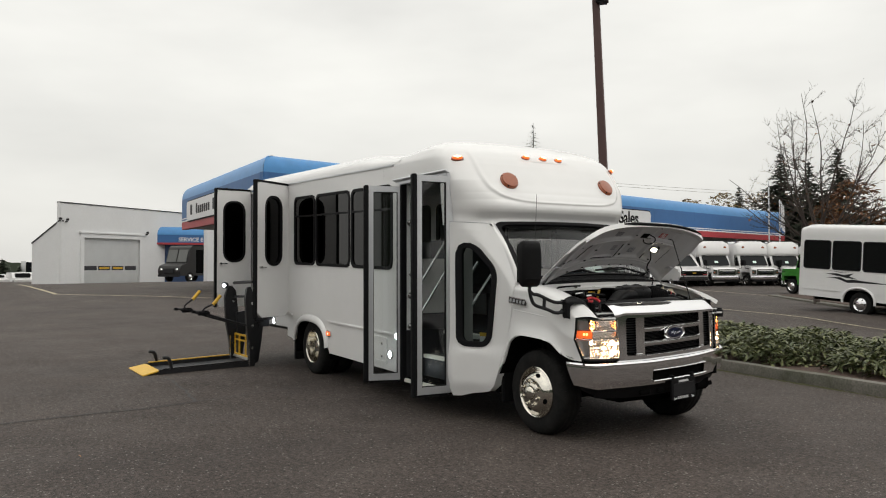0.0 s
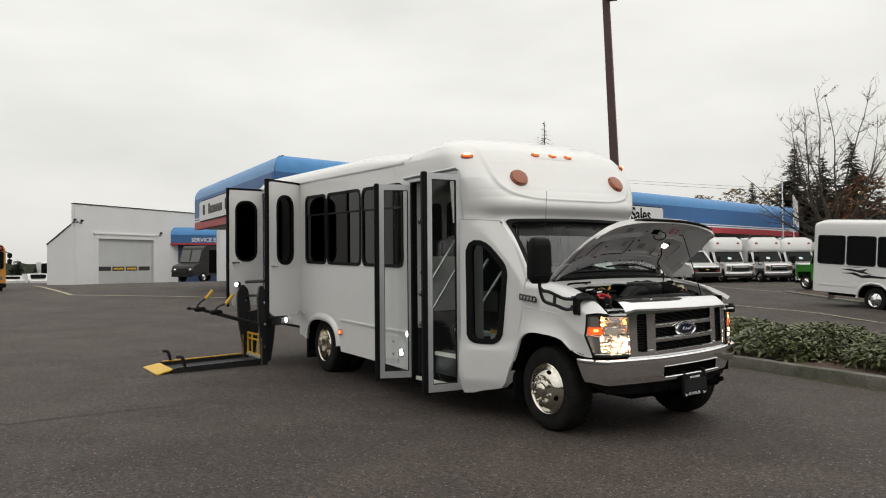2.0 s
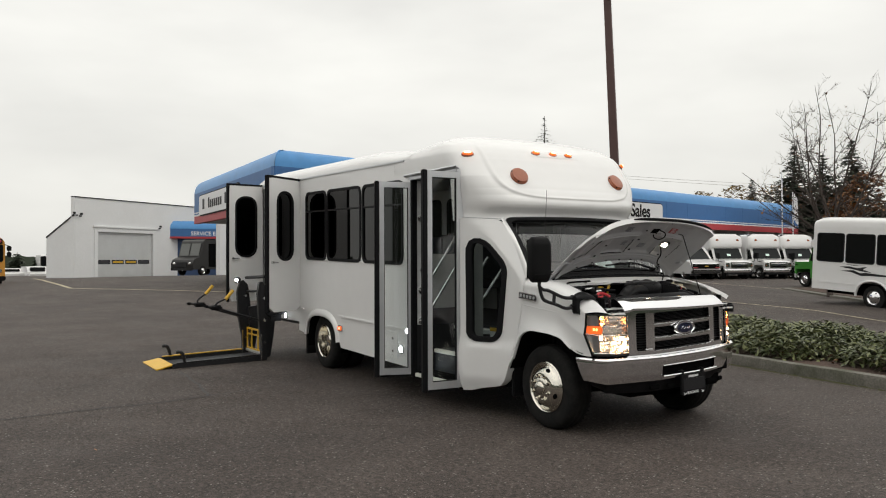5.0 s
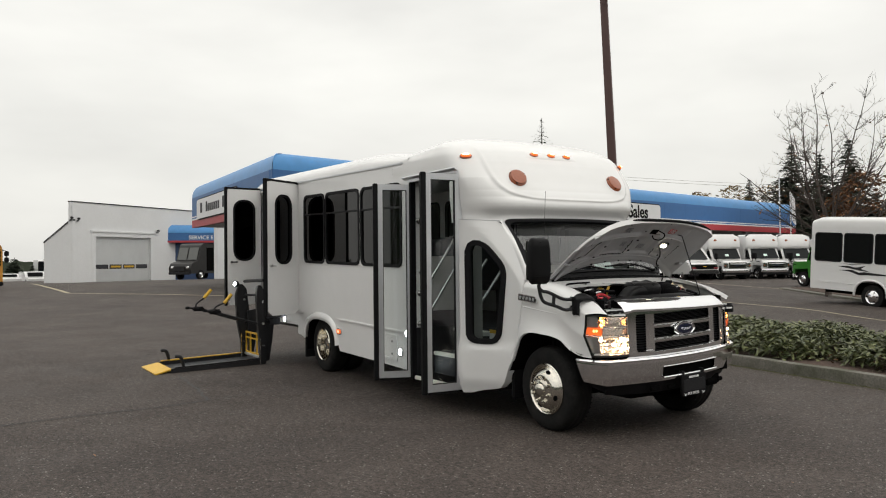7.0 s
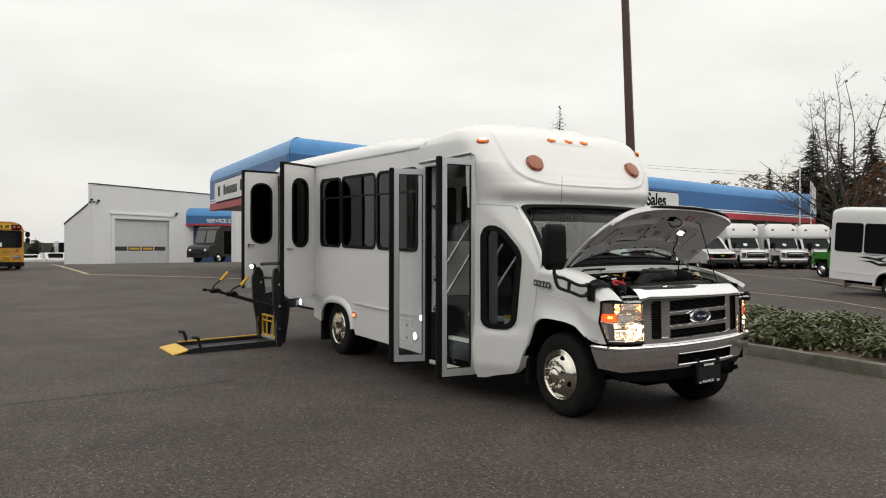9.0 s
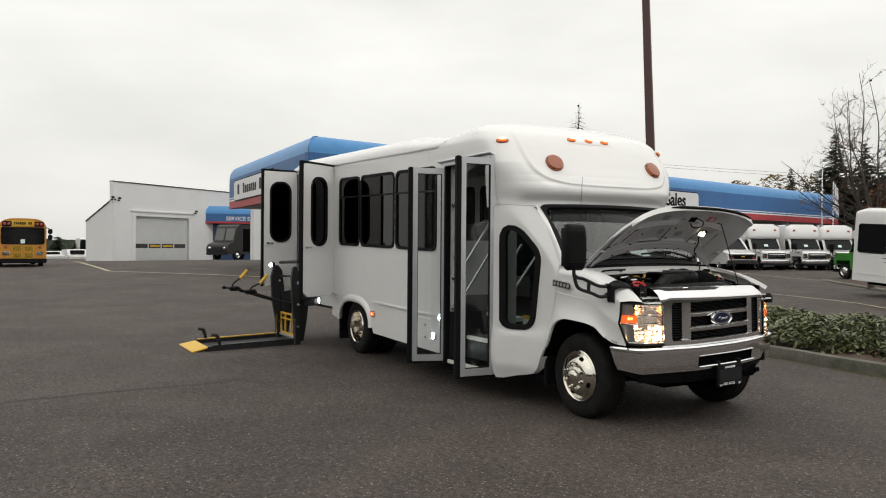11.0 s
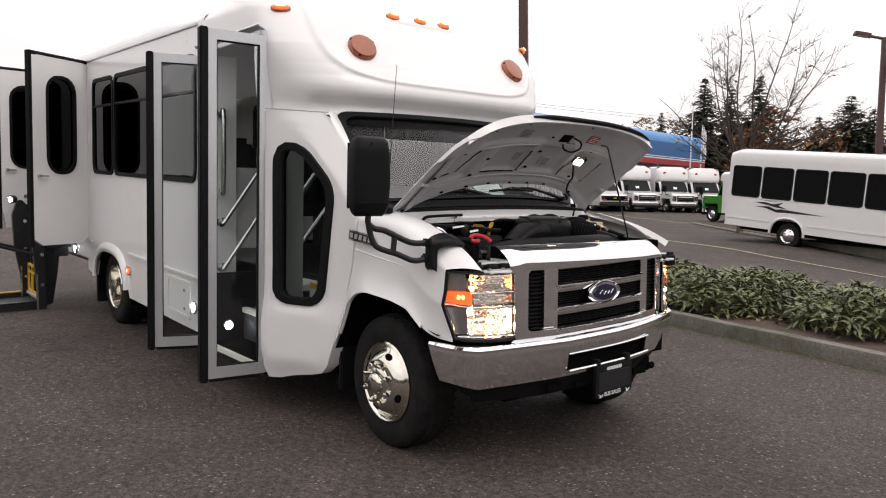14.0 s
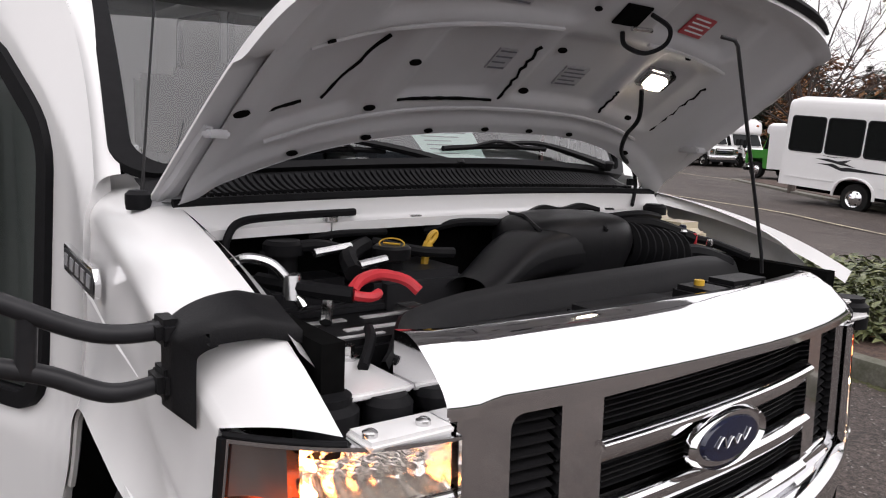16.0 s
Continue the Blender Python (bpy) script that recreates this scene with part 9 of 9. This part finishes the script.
    slab(bm, [(-0.95, 0.45), (-0.5, 0.45), (-0.42, 1.30), (-0.7, 1.97), (-0.95, 1.97)], -1.05, 1.05, axes((0, 0, 0), (1, 0, 0), (0, 0, 1), (0, -1, 0)))
    part("cab", bm, cab_paint, v)
    bm = B()
    def hood_(u, w_):
        x = -0.45 + 1.13 * u
        y = -0.96 + 1.92 * w_
        return Vector((x - 0.10 * (abs(y) / 0.96) ** 3 * u, y, 1.30 - 0.12 * u - 0.06 * abs(y) ** 4 - 0.12 * sstep(0.88, 1, u)))
    skin(bm, 12, 16, hood_, inward=lambda u, w_: (0, 0, -0.10))
    for s in (-1, 1):
        for a0, a1, z0, z1 in ((-0.5, 0.55, 0.88, 1.25), (-0.55, -0.42, 0.45, 0.95), (0.45, 0.60, 0.62, 0.95)):
            box(bm, a0, a1, *sorted((s * 0.90, s * 0.98)), z0, z1, 0.02)
    box(bm, 0.5, 0.62, -0.95, 0.95, 0.70, 1.12, 0.03)
    part("hood", bm, cab_paint, v)
    bm = B()
    p = [Vector((-0.38, -0.92, 1.32)), Vector((-0.38, 0.92, 1.32)), Vector((-0.70, 0.86, 1.93)), Vector((-0.70, -0.86, 1.93))]
    off = Vector((0.06, 0, 0.03))
    lo, hi = [bm.verts.new(q) for q in p], [bm.verts.new(q + off) for q in p]
    bm.faces.new(hi)
    for k in range(4):
        bm.faces.new((lo[k], lo[(k + 1) % 4], hi[(k + 1) % 4], hi[k]))
    part("windscreen", bm, SCREEN_GREY, v, "dark reflecting windscreen")
    bm = B()
    skin(bm, 1, 1, lambda u, w_: Vector((-0.40 - 0.075 * u, -0.15 + 0.26 * w_, 1.47 + 0.14 * u)) + Vector((0.075, 0, 0.0)))
    part("window_paper", bm, PAPER, v, "white paper sheet in the windscreen")
    for s in (-1, 1):
        bm = B()
        slab(bm, round_poly([(-0.90, 1.30), (-0.48, 1.30), (-0.68, 1.85), (-0.90, 1.85)], 0.05), 1.05, 1.06, axes((0, 0, 0), (1, 0, 0), (0, 0, 1), (0, s, 0)))
        part("cab_window", bm, WINDOW_BLACK, v)
        bm = B()
        box(bm, 0.33, 0.43, *sorted((s * 1.20, s * 1.40)), 1.30, 1.66, 0.03)
        tube(bm, [(0.38, s * 1.28, 1.32), (0.38, s * 1.26, 1.15), (0.38, s * 0.96, 1.10)], 0.02, 6)
        part("door_mirror", bm, PLASTIC, v)
        bm = B()
        box(bm, 0.60, 0.66, *sorted((s * 0.66, s * 0.94)), 0.76, 1.04, 0.02)
        hl_ = part("headlamp", bm, CHROME, v)
        bm = B()
        box(bm, 0.645, 0.668, *sorted((s * 0.82, s * 0.92)), 0.86, 0.92, 0.005)
        part("amber_corner", bm, AMBER, hl_)
    bm = B()
    ring(bm, rrect(1.26, 0.36, 0.03), rrect(1.10, 0.26, 0.02), 0.0, 0.05, axes((0.64, 0, 0.90), (0, 1, 0), (0, 0, 1), (1, 0, 0)))
    gr = part("grille", bm, CHROME, v)
    bm = B()
    box(bm, 0.60, 0.65, -0.56, 0.56, 0.75, 1.05)
    part("grille_mesh", bm, DARK, gr)
    for z in (0.86, 0.95):
        bm = B()
        box(bm, 0.65, 0.68, -0.55, 0.55, z - 0.018, z + 0.018, 0.005)
        part("grille_bar", bm, CHROME, gr)
    bm = B()
    lathe(bm, [(1, 0), (0.9, 0.02), (0.001, 0.022)], axes((0.68, 0, 0.905), (0, 0.12, 0), (0, 0, 0.06), (1, 0, 0)), 20, cap=False)
    part("emblem", bm, EMBLEM_BLUE, gr)
    bm = B()
    skin(bm, 6, 20, lambda u, w_: Vector((0.78 - 0.20 * abs(2 * w_ - 1) ** 4 + 0.02 * math.sin(math.pi * u), -0.98 + 1.96 * w_, 0.46 + 0.22 * u)), inward=lambda u, w_: (-0.1, 0, 0))
    part("front_bumper", bm, CHROME, v)
    bm = B()
    box(bm, 0.55, 0.74, -0.9, 0.9, 0.32, 0.46, 0.02)
    part("valance", bm, PLASTIC, v)
    for y in (-0.25, 0.0, 0.25):
        bm = B()
        box(bm, -0.80, -0.70, y - 0.05, y + 0.05, roof - 0.24, roof - 0.20, 0.01)
        part("roof_marker", bm, AMBER, v)
    for y in (-0.72, 0.72):
        bm = B()
        lathe(bm, [(0.10, -0.04), (0.10, 0.02), (0.08, 0.03), (0.001, 0.032)], axes((-0.56, y, roof - 0.42), (0, 1, 0), (0.25, 0, 1), (1, 0, -0.25)), 16, cap=False)
        part("brow_lamp", bm, AMBER, v)
    if door:
        for a, b in ((door, door + 0.42), (door + 0.43, door + 0.85)):
            bm = B()
            ring(bm, [(a, 0.34), (b, 0.34), (b, 2.34), (a, 2.34)], [(a + 0.06, 0.44), (b - 0.06, 0.44), (b - 0.06, 2.26), (a + 0.06, 2.26)], S - 0.03, S + 0.02, axes((0, 0, 0), (1, 0, 0), (0, 0, 1), (0, -1, 0)))
            dl_ = part("entry_door", bm, ALU, v, "closed glazed entry door leaf")
            bm = B()
            slab(bm, [(a + 0.05, 0.43), (b - 0.05, 0.43), (b - 0.05, 2.27), (a + 0.05, 2.27)], S - 0.02, S + 0.012, axes((0, 0, 0), (1, 0, 0), (0, 0, 1), (0, -1, 0)))
            part("pane", bm, WINDOW_BLACK, dl_)
            bm = B()
            box(bm, a + 0.05, b - 0.05, -S - 0.03, -S + 0.0, 0.86, 0.90, 0.004)
            part("door_bar", bm, ALU, dl_)
    if decal:
        x0, z0 = back + 0.95, 1.10
        for pts in (((0, 0.14), (0.35, 0.17), (0.62, 0.13), (0.95, 0.20), (0.80, 0.10), (1.1, 0.02), (0.7, 0.05), (0.45, 0.09)), ((0.05, 0.02), (0.5, 0.06), (0.72, -0.02), (0.9, 0.01), (2.25, -0.06), (1.0, -0.08), (0.75, -0.10), (0.4, 0.0)), ((0.12, 0.24), (0.5, 0.22), (0.9, 0.25), (0.5, 0.20))):
            bm = B()
            slab(bm, [(x0 + a, z0 + b) for a, b in pts], S + 0.001, S + 0.004, axes((0, 0, 0), (1, 0, 0), (0, 0, 1), (0, -1, 0)))
            part("side_decal", bm, DECAL_BLACK, v, "black swoosh decal")
        bm = B()
        box(bm, back - 0.01, back + 0.02, -1.0, -0.85, 0.80, 1.0, 0.01)
        part("tail_lamp", bm, DECAL_RED, v)
    return v


WINDOW_BLACK = mat("dark_tinted_glass", (0.008, 0.0085, 0.009), 0.05, spec=0.30, grain=0.1)
SCREEN_GREY = mat("grey_reflecting_windscreen", (0.016, 0.018, 0.019), 0.05, spec=0.11, grain=0.1)
ROT = Matrix.Rotation
# bus across the lane
b2 = Matrix.Translation((-2.64, 18.76, -0.37)) @ ROT(radians(-5.0), 4, "Z") @ ROT(radians(3.7), 4, "Y")
cutaway("white shuttle bus with black swoosh decal parked across the lane", b2, WHITE, -6.98, 5, -6.84, 0.965, door=-1.86, roof=2.80, hub_r=-4.90, decal=True, skirt_z=0.48, win=(1.37, 2.29))
# green-nosed bus behind it
cutaway("bright green and white shuttle bus parked behind the white bus", Matrix.Translation((-17.5, 31.1, ground_z(-17.5, 31.1))) @ ROT(radians(168), 4, "Z"), GREEN_PAINT, -6.5, 4, -6.2, 1.0, group="parked buses", roof=2.42, win=(1.35, 1.98))
row_a = cutaway("white cutaway bus parked nose out under the canopy", Matrix.Translation((-25.7, 35.15, ground_z(-25.7, 35.15) - 0.05)) @ ROT(radians(-17), 4, "Z"), WHITE, -6.0, 4, -5.6, 0.98, group="parked buses")
for x, y, r in ((-24.75, 37.65, -18), (-23.9, 39.75, -19), (-30.6, 31.2, -20)):
    copy_thing(row_a, Matrix.Translation((x, y, ground_z(x, y) - 0.05)) @ ROT(radians(r), 4, "Z"))


def white_van(label, m):
    v = thing("white_van", label, "van", m)
    bm = B()
    prof = round_poly([(-4.3, 0.4), (0.85, 0.4), (0.95, 0.7), (0.85, 1.05), (0.1, 1.22), (-0.65, 1.98), (-0.9, 2.06), (-4.25, 2.06)], 0.12)
    slab(bm, prof, -0.98, 0.98, axes((0, 0, 0), (1, 0, 0), (0, 0, 1), (0, -1, 0)))
    bmesh.ops.bevel(bm, geom=[e for e in bm.edges if len(e.link_faces) == 2 and any(len(f.verts) > 10 for f in e.link_faces)], offset=0.09, segments=2, affect="EDGES")
    part("body", bm, WHITE, v)
    bm = B()
    p = [Vector((0.06, -0.82, 1.27)), Vector((0.06, 0.82, 1.27)), Vector((-0.62, 0.74, 1.94)), Vector((-0.62, -0.74, 1.94))]
    bm.faces.new([bm.verts.new(q + Vector((0.03, 0, 0.03))) for q in p])
    part("windscreen", bm, SCREEN_GREY, v)
    bm = B()
    box(bm, 0.86, 0.975, -0.90, 0.90, 0.70, 0.99, 0.02)
    g = part("grille", bm, DARK, v, "black grille with gold bow-tie shape")
    bm = B()
    box(bm, 0.96, 0.985, -0.12, 0.12, 0.83, 0.88, 0.005)
    part("emblem", bm, YELLOW, g)
    bm = B()
    box(bm, 0.965, 0.98, -0.62, 0.62, 0.94, 0.97, 0.004)
    part("grille_trim", bm, CHROME, g)
    bm = B()
    box(bm, 0.75, 1.02, -0.98, 0.98, 0.42, 0.64, 0.05)
    part("front_bumper", bm, VAN_DARK, v, "dark grey bumper")
    for s in (-1, 1):
        bm = B()
        box(bm, 0.88, 0.985, *sorted((s * 0.66, s * 0.88)), 0.84, 0.96, 0.02)
        hl_ = part("headlamp", bm, CHROME, v)
        bm = B()
        box(bm, 0.93, 0.985, *sorted((s * 0.60, s * 0.90)), 0.73, 0.80, 0.01)
        part("turn_lamp", bm, DECAL_RED, hl_)
        simple_wheel(v, 0.0, s, 0.97, 0.36)
        simple_wheel(v, -3.3, s, 0.97, 0.36)
        bm = B()
        slab(bm, round_poly([(-1.35, 1.25), (-0.15, 1.25), (-0.65, 1.88), (-1.35, 1.88)], 0.06), 0.975, 0.99, axes((0, 0, 0), (1, 0, 0), (0, 0, 1), (0, s, 0)))
        part("cab_window", bm, WINDOW_BLACK, v)
        bm = B()
        box(bm, -0.35, -0.22, *sorted((s * 1.0, s * 1.2)), 1.25, 1.5, 0.03)
        part("door_mirror", bm, PLASTIC, v)
    return v


white_van("white passenger van parked beside the buses", Matrix.Translation((-26.7, 33.1, ground_z(-26.7, 33.1) - 0.05)) @ ROT(radians(-17), 4, "Z"))

# dark step van
sv = thing("step_van", "dark grey step van parked before the service entrance", "van", Matrix.Translation((-59.1, 10.5, ground_z(-59.1, 10.5))) @ ROT(radians(-54), 4, "Z"))
bm = B()
slab(bm, round_poly([(-3.9, 0.5), (1.25, 0.5), (1.35, 0.95), (1.15, 1.32), (0.45, 1.52), (0.05, 2.75), (-0.2, 2.95), (-3.9, 2.95)], 0.12), -1.1, 1.1, axes((0, 0, 0), (1, 0, 0), (0, 0, 1), (0, -1, 0)))
part("body", bm, VAN_DARK, sv)
for y in (-0.52, 0.52):
    bm = B()
    p = [Vector((0.42, y - 0.46, 1.60)), Vector((0.42, y + 0.46, 1.60)), Vector((0.10, y + 0.46, 2.60)), Vector((0.10, y - 0.46, 2.60))]
    bm.faces.new([bm.verts.new(q + Vector((0.06, 0, 0.02))) for q in p])
    part("windscreen", bm, WINDOW_GREY, sv)
    bm = B()
    lathe(bm, [(0.12, 0), (0.10, 0.03), (0.001, 0.04)], axes((1.32, y * 1.5, 0.98), (0, 1, 0), (0, 0, 1), (1, 0, 0)), 16, cap=False)
    part("headlamp", bm, CHROME, sv)
bm = B()
box(bm, 1.26, 1.38, -0.5, 0.5, 0.70, 1.08, 0.02)
part("grille", bm, BLACK_METAL, sv)
bm = B()
box(bm, 1.2, 1.45, -1.05, 1.05, 0.42, 0.62, 0.04)
part("front_bumper", bm, BLACK_METAL, sv)
for s in (-1, 1):
    bm = B()
    slab(bm, [(-1.6, 0.7), (-0.6, 0.7), (-0.6, 2.6), (-1.6, 2.6)], 1.10, 1.11, axes((0, 0, 0), (1, 0, 0), (0, 0, 1), (0, s, 0)))
    part("sliding_door", bm, DARK, sv)
    simple_wheel(sv, 0.1, s, 1.12, 0.40)
    simple_wheel(sv, -2.9, s, 1.12, 0.40)

# school bus
sb = thing("school_bus", "yellow school bus with black trim parked facing the lot", "school bus", Matrix.Translation((-45.2, -4.65, 0)) @ ROT(radians(3), 4, "Z"))
bm = B()
sec = [(1.20 * math.copysign(abs(math.cos(a)) ** 0.5, math.cos(a)), 2.30 + 0.68 * math.sin(a) ** 0.75) for a in (math.pi * k / 20 for k in range(21))] + [(-1.20, 0.55), (1.20, 0.55)]
slab(bm, sec, -9.0, 0.4, axes((0, 0, 0), (0, 1, 0), (0, 0, 1), (1, 0, 0)))
part("body", bm, BUS_YELLOW, sb)
bm = B()
slab(bm, rrect(2.20, 0.98, 0.12), 0.40, 0.43, axes((0, 0, 1.98), (0, 1, 0), (0, 0, 1), (1, 0, 0)))
part("windscreen", bm, WINDOW_BLACK, sb, "wide dark windscreen")
bm = B()
slab(bm, [(y * 0.98, z + 0.005) for y, z in sec[:21]] + [(-1.12, 2.50), (1.12, 2.50)], 0.40, 0.42, axes((0, 0, 0), (0, 1, 0), (0, 0, 1), (1, 0, 0)))
part("roof_panel", bm, BUS_YELLOW, sb)
bm = B()
slab(bm, rrect(1.1, 0.30, 0.03), 0.42, 0.44, axes((0, 0, 2.70), (0, 1, 0), (0, 0, 1), (1, 0, 0)))
sgn = part("roof_sign", bm, YELLOW, sb, "yellow roof sign with black lettering bars")
for k in range(9):
    if k != 6:
        bm = B()
        box(bm, 0.44, 0.448, -0.46 + 0.104 * k, -0.46 + 0.104 * k + 0.07, 2.62, 2.78)
        part("lettering_bar", bm, SEAL, sgn)
for s in (-1, 1):
    bm = B()
    slab(bm, rrect(0.48, 0.30, 0.06), 0.42, 0.45, axes((0, s * 0.82, 2.66), (0, 1, 0), (0, 0, 1), (1, 0, 0)))
    wl_ = part("warning_lamp_panel", bm, SEAL, sb)
    for y in (-0.11, 0.11):
        bm = B()
        lathe(bm, [(0.085, 0.45), (0.06, 0.47), (0.001, 0.475)], axes((0, s * 0.82 + y, 2.66), (0, 1, 0), (0, 0, 1), (1, 0, 0)), 14, cap=False)
        part("lens", bm, DECAL_RED if y * s > 0 else AMBER, wl_)
    bm = B()
    slab(bm, rrect(0.36, 0.20, 0.05), 0.40, 0.44, axes((0, s * 0.85, 0.98), (0, 1, 0), (0, 0, 1), (1, 0, 0)))
    part("headlamp", bm, CHROME, sb)
    bm = B()
    lathe(bm, [(0.085, 0.40), (0.085, 0.44), (0.001, 0.45)], axes((0, s * 0.86, 1.33), (0, 1, 0), (0, 0, 1), (1, 0, 0)), 14, cap=False)
    part("turn_lamp", bm, AMBER, sb)
    bm = B()
    tube(bm, [(0.35, s * 1.1, 2.5), (0.55, s * 1.35, 2.4), (0.55, s * 1.38, 1.8)], 0.025, 6)
    for z in (1.75, 2.1):
        box(bm, 0.48, 0.60, *sorted((s * 1.26, s * 1.50)), z, z + 0.30, 0.04)
    part("mirror", bm, SEAL, sb, "black stacked mirrors")
    simple_wheel(sb, -1.6, s, 1.18, 0.48)
    simple_wheel(sb, -7.0, s, 1.18, 0.48)
    for k in range(9):
        bm = B()
        box(bm, -8.6 + 0.95 * k, -7.8 + 0.95 * k, *sorted((s * 1.19, s * 1.21)), 1.65, 2.25, 0.02)
        part("side_window", bm, WINDOW_BLACK, sb)
for y in (-0.30, 0.30):
    for z in (0.85, 1.25):
        bm = B()
        slab(bm, rrect(0.50, 0.32, 0.03), 0.40, 0.43, axes((0, y, z), (0, 1, 0), (0, 0, 1), (1, 0, 0)))
        gg = part("grille_panel", bm, YELLOW, sb, "slatted yellow grille panel")
        for k in range(5):
            bm = B()
            box(bm, 0.43, 0.44, y - 0.22, y + 0.22, z - 0.12 + 0.055 * k, z - 0.10 + 0.055 * k)
            part("slat", bm, SEAL, gg)
bm = B()
box(bm, 0.35, 0.62, -1.22, 1.22, 0.42, 0.68, 0.05)
part("front_bumper", bm, SEAL, sb)
for y in (-0.5, 0.5):
    bm = B()
    tube(bm, [(0.46, y * 0.7, 1.50), (0.46, y, 1.95)], 0.015, 5)
    part("wiper", bm, SEAL, sb)
bm = B()
box(bm, 0.435, 0.44, -0.12, 0.10, 1.55, 1.78)
part("window_paper", bm, PAPER, sb)

# white vehicles far off by the trees
for x, y, L_, h in ((-86, -1.5, 3.0, 1.2), (-84, 0.7, 3.2, 1.4), (-88, 2.0, 2.2, 2.6)):
    v = thing("far_car", "small white vehicle parked far off", "car", Matrix.Translation((x, y, -0.4)) @ ROT(radians(10), 4, "Z"), group="far cars")
    bm = B()
    slab(bm, round_poly([(-1.9, 0.3), (1.9, 0.3), (2.0, 0.75), (1.0, 0.85), (0.5, h), (-1.5, h), (-1.95, 0.9)], 0.12), -L_ / 3.4, L_ / 3.4, axes((0, 0, 0), (1, 0, 0), (0, 0, 1), (0, -1, 0)))
    part("body", bm, WHITE, v)
    bm = B()
    box(bm, 0.56, 1.04, -0.7, 0.7, 0.88, h * 0.95, 0.05)
    part("windscreen", bm, WINDOW_BLACK, v)
    for s in (-1, 1):
        simple_wheel(v, 1.2, s, L_ / 3.4, 0.33)
        simple_wheel(v, -1.2, s, L_ / 3.4, 0.33)
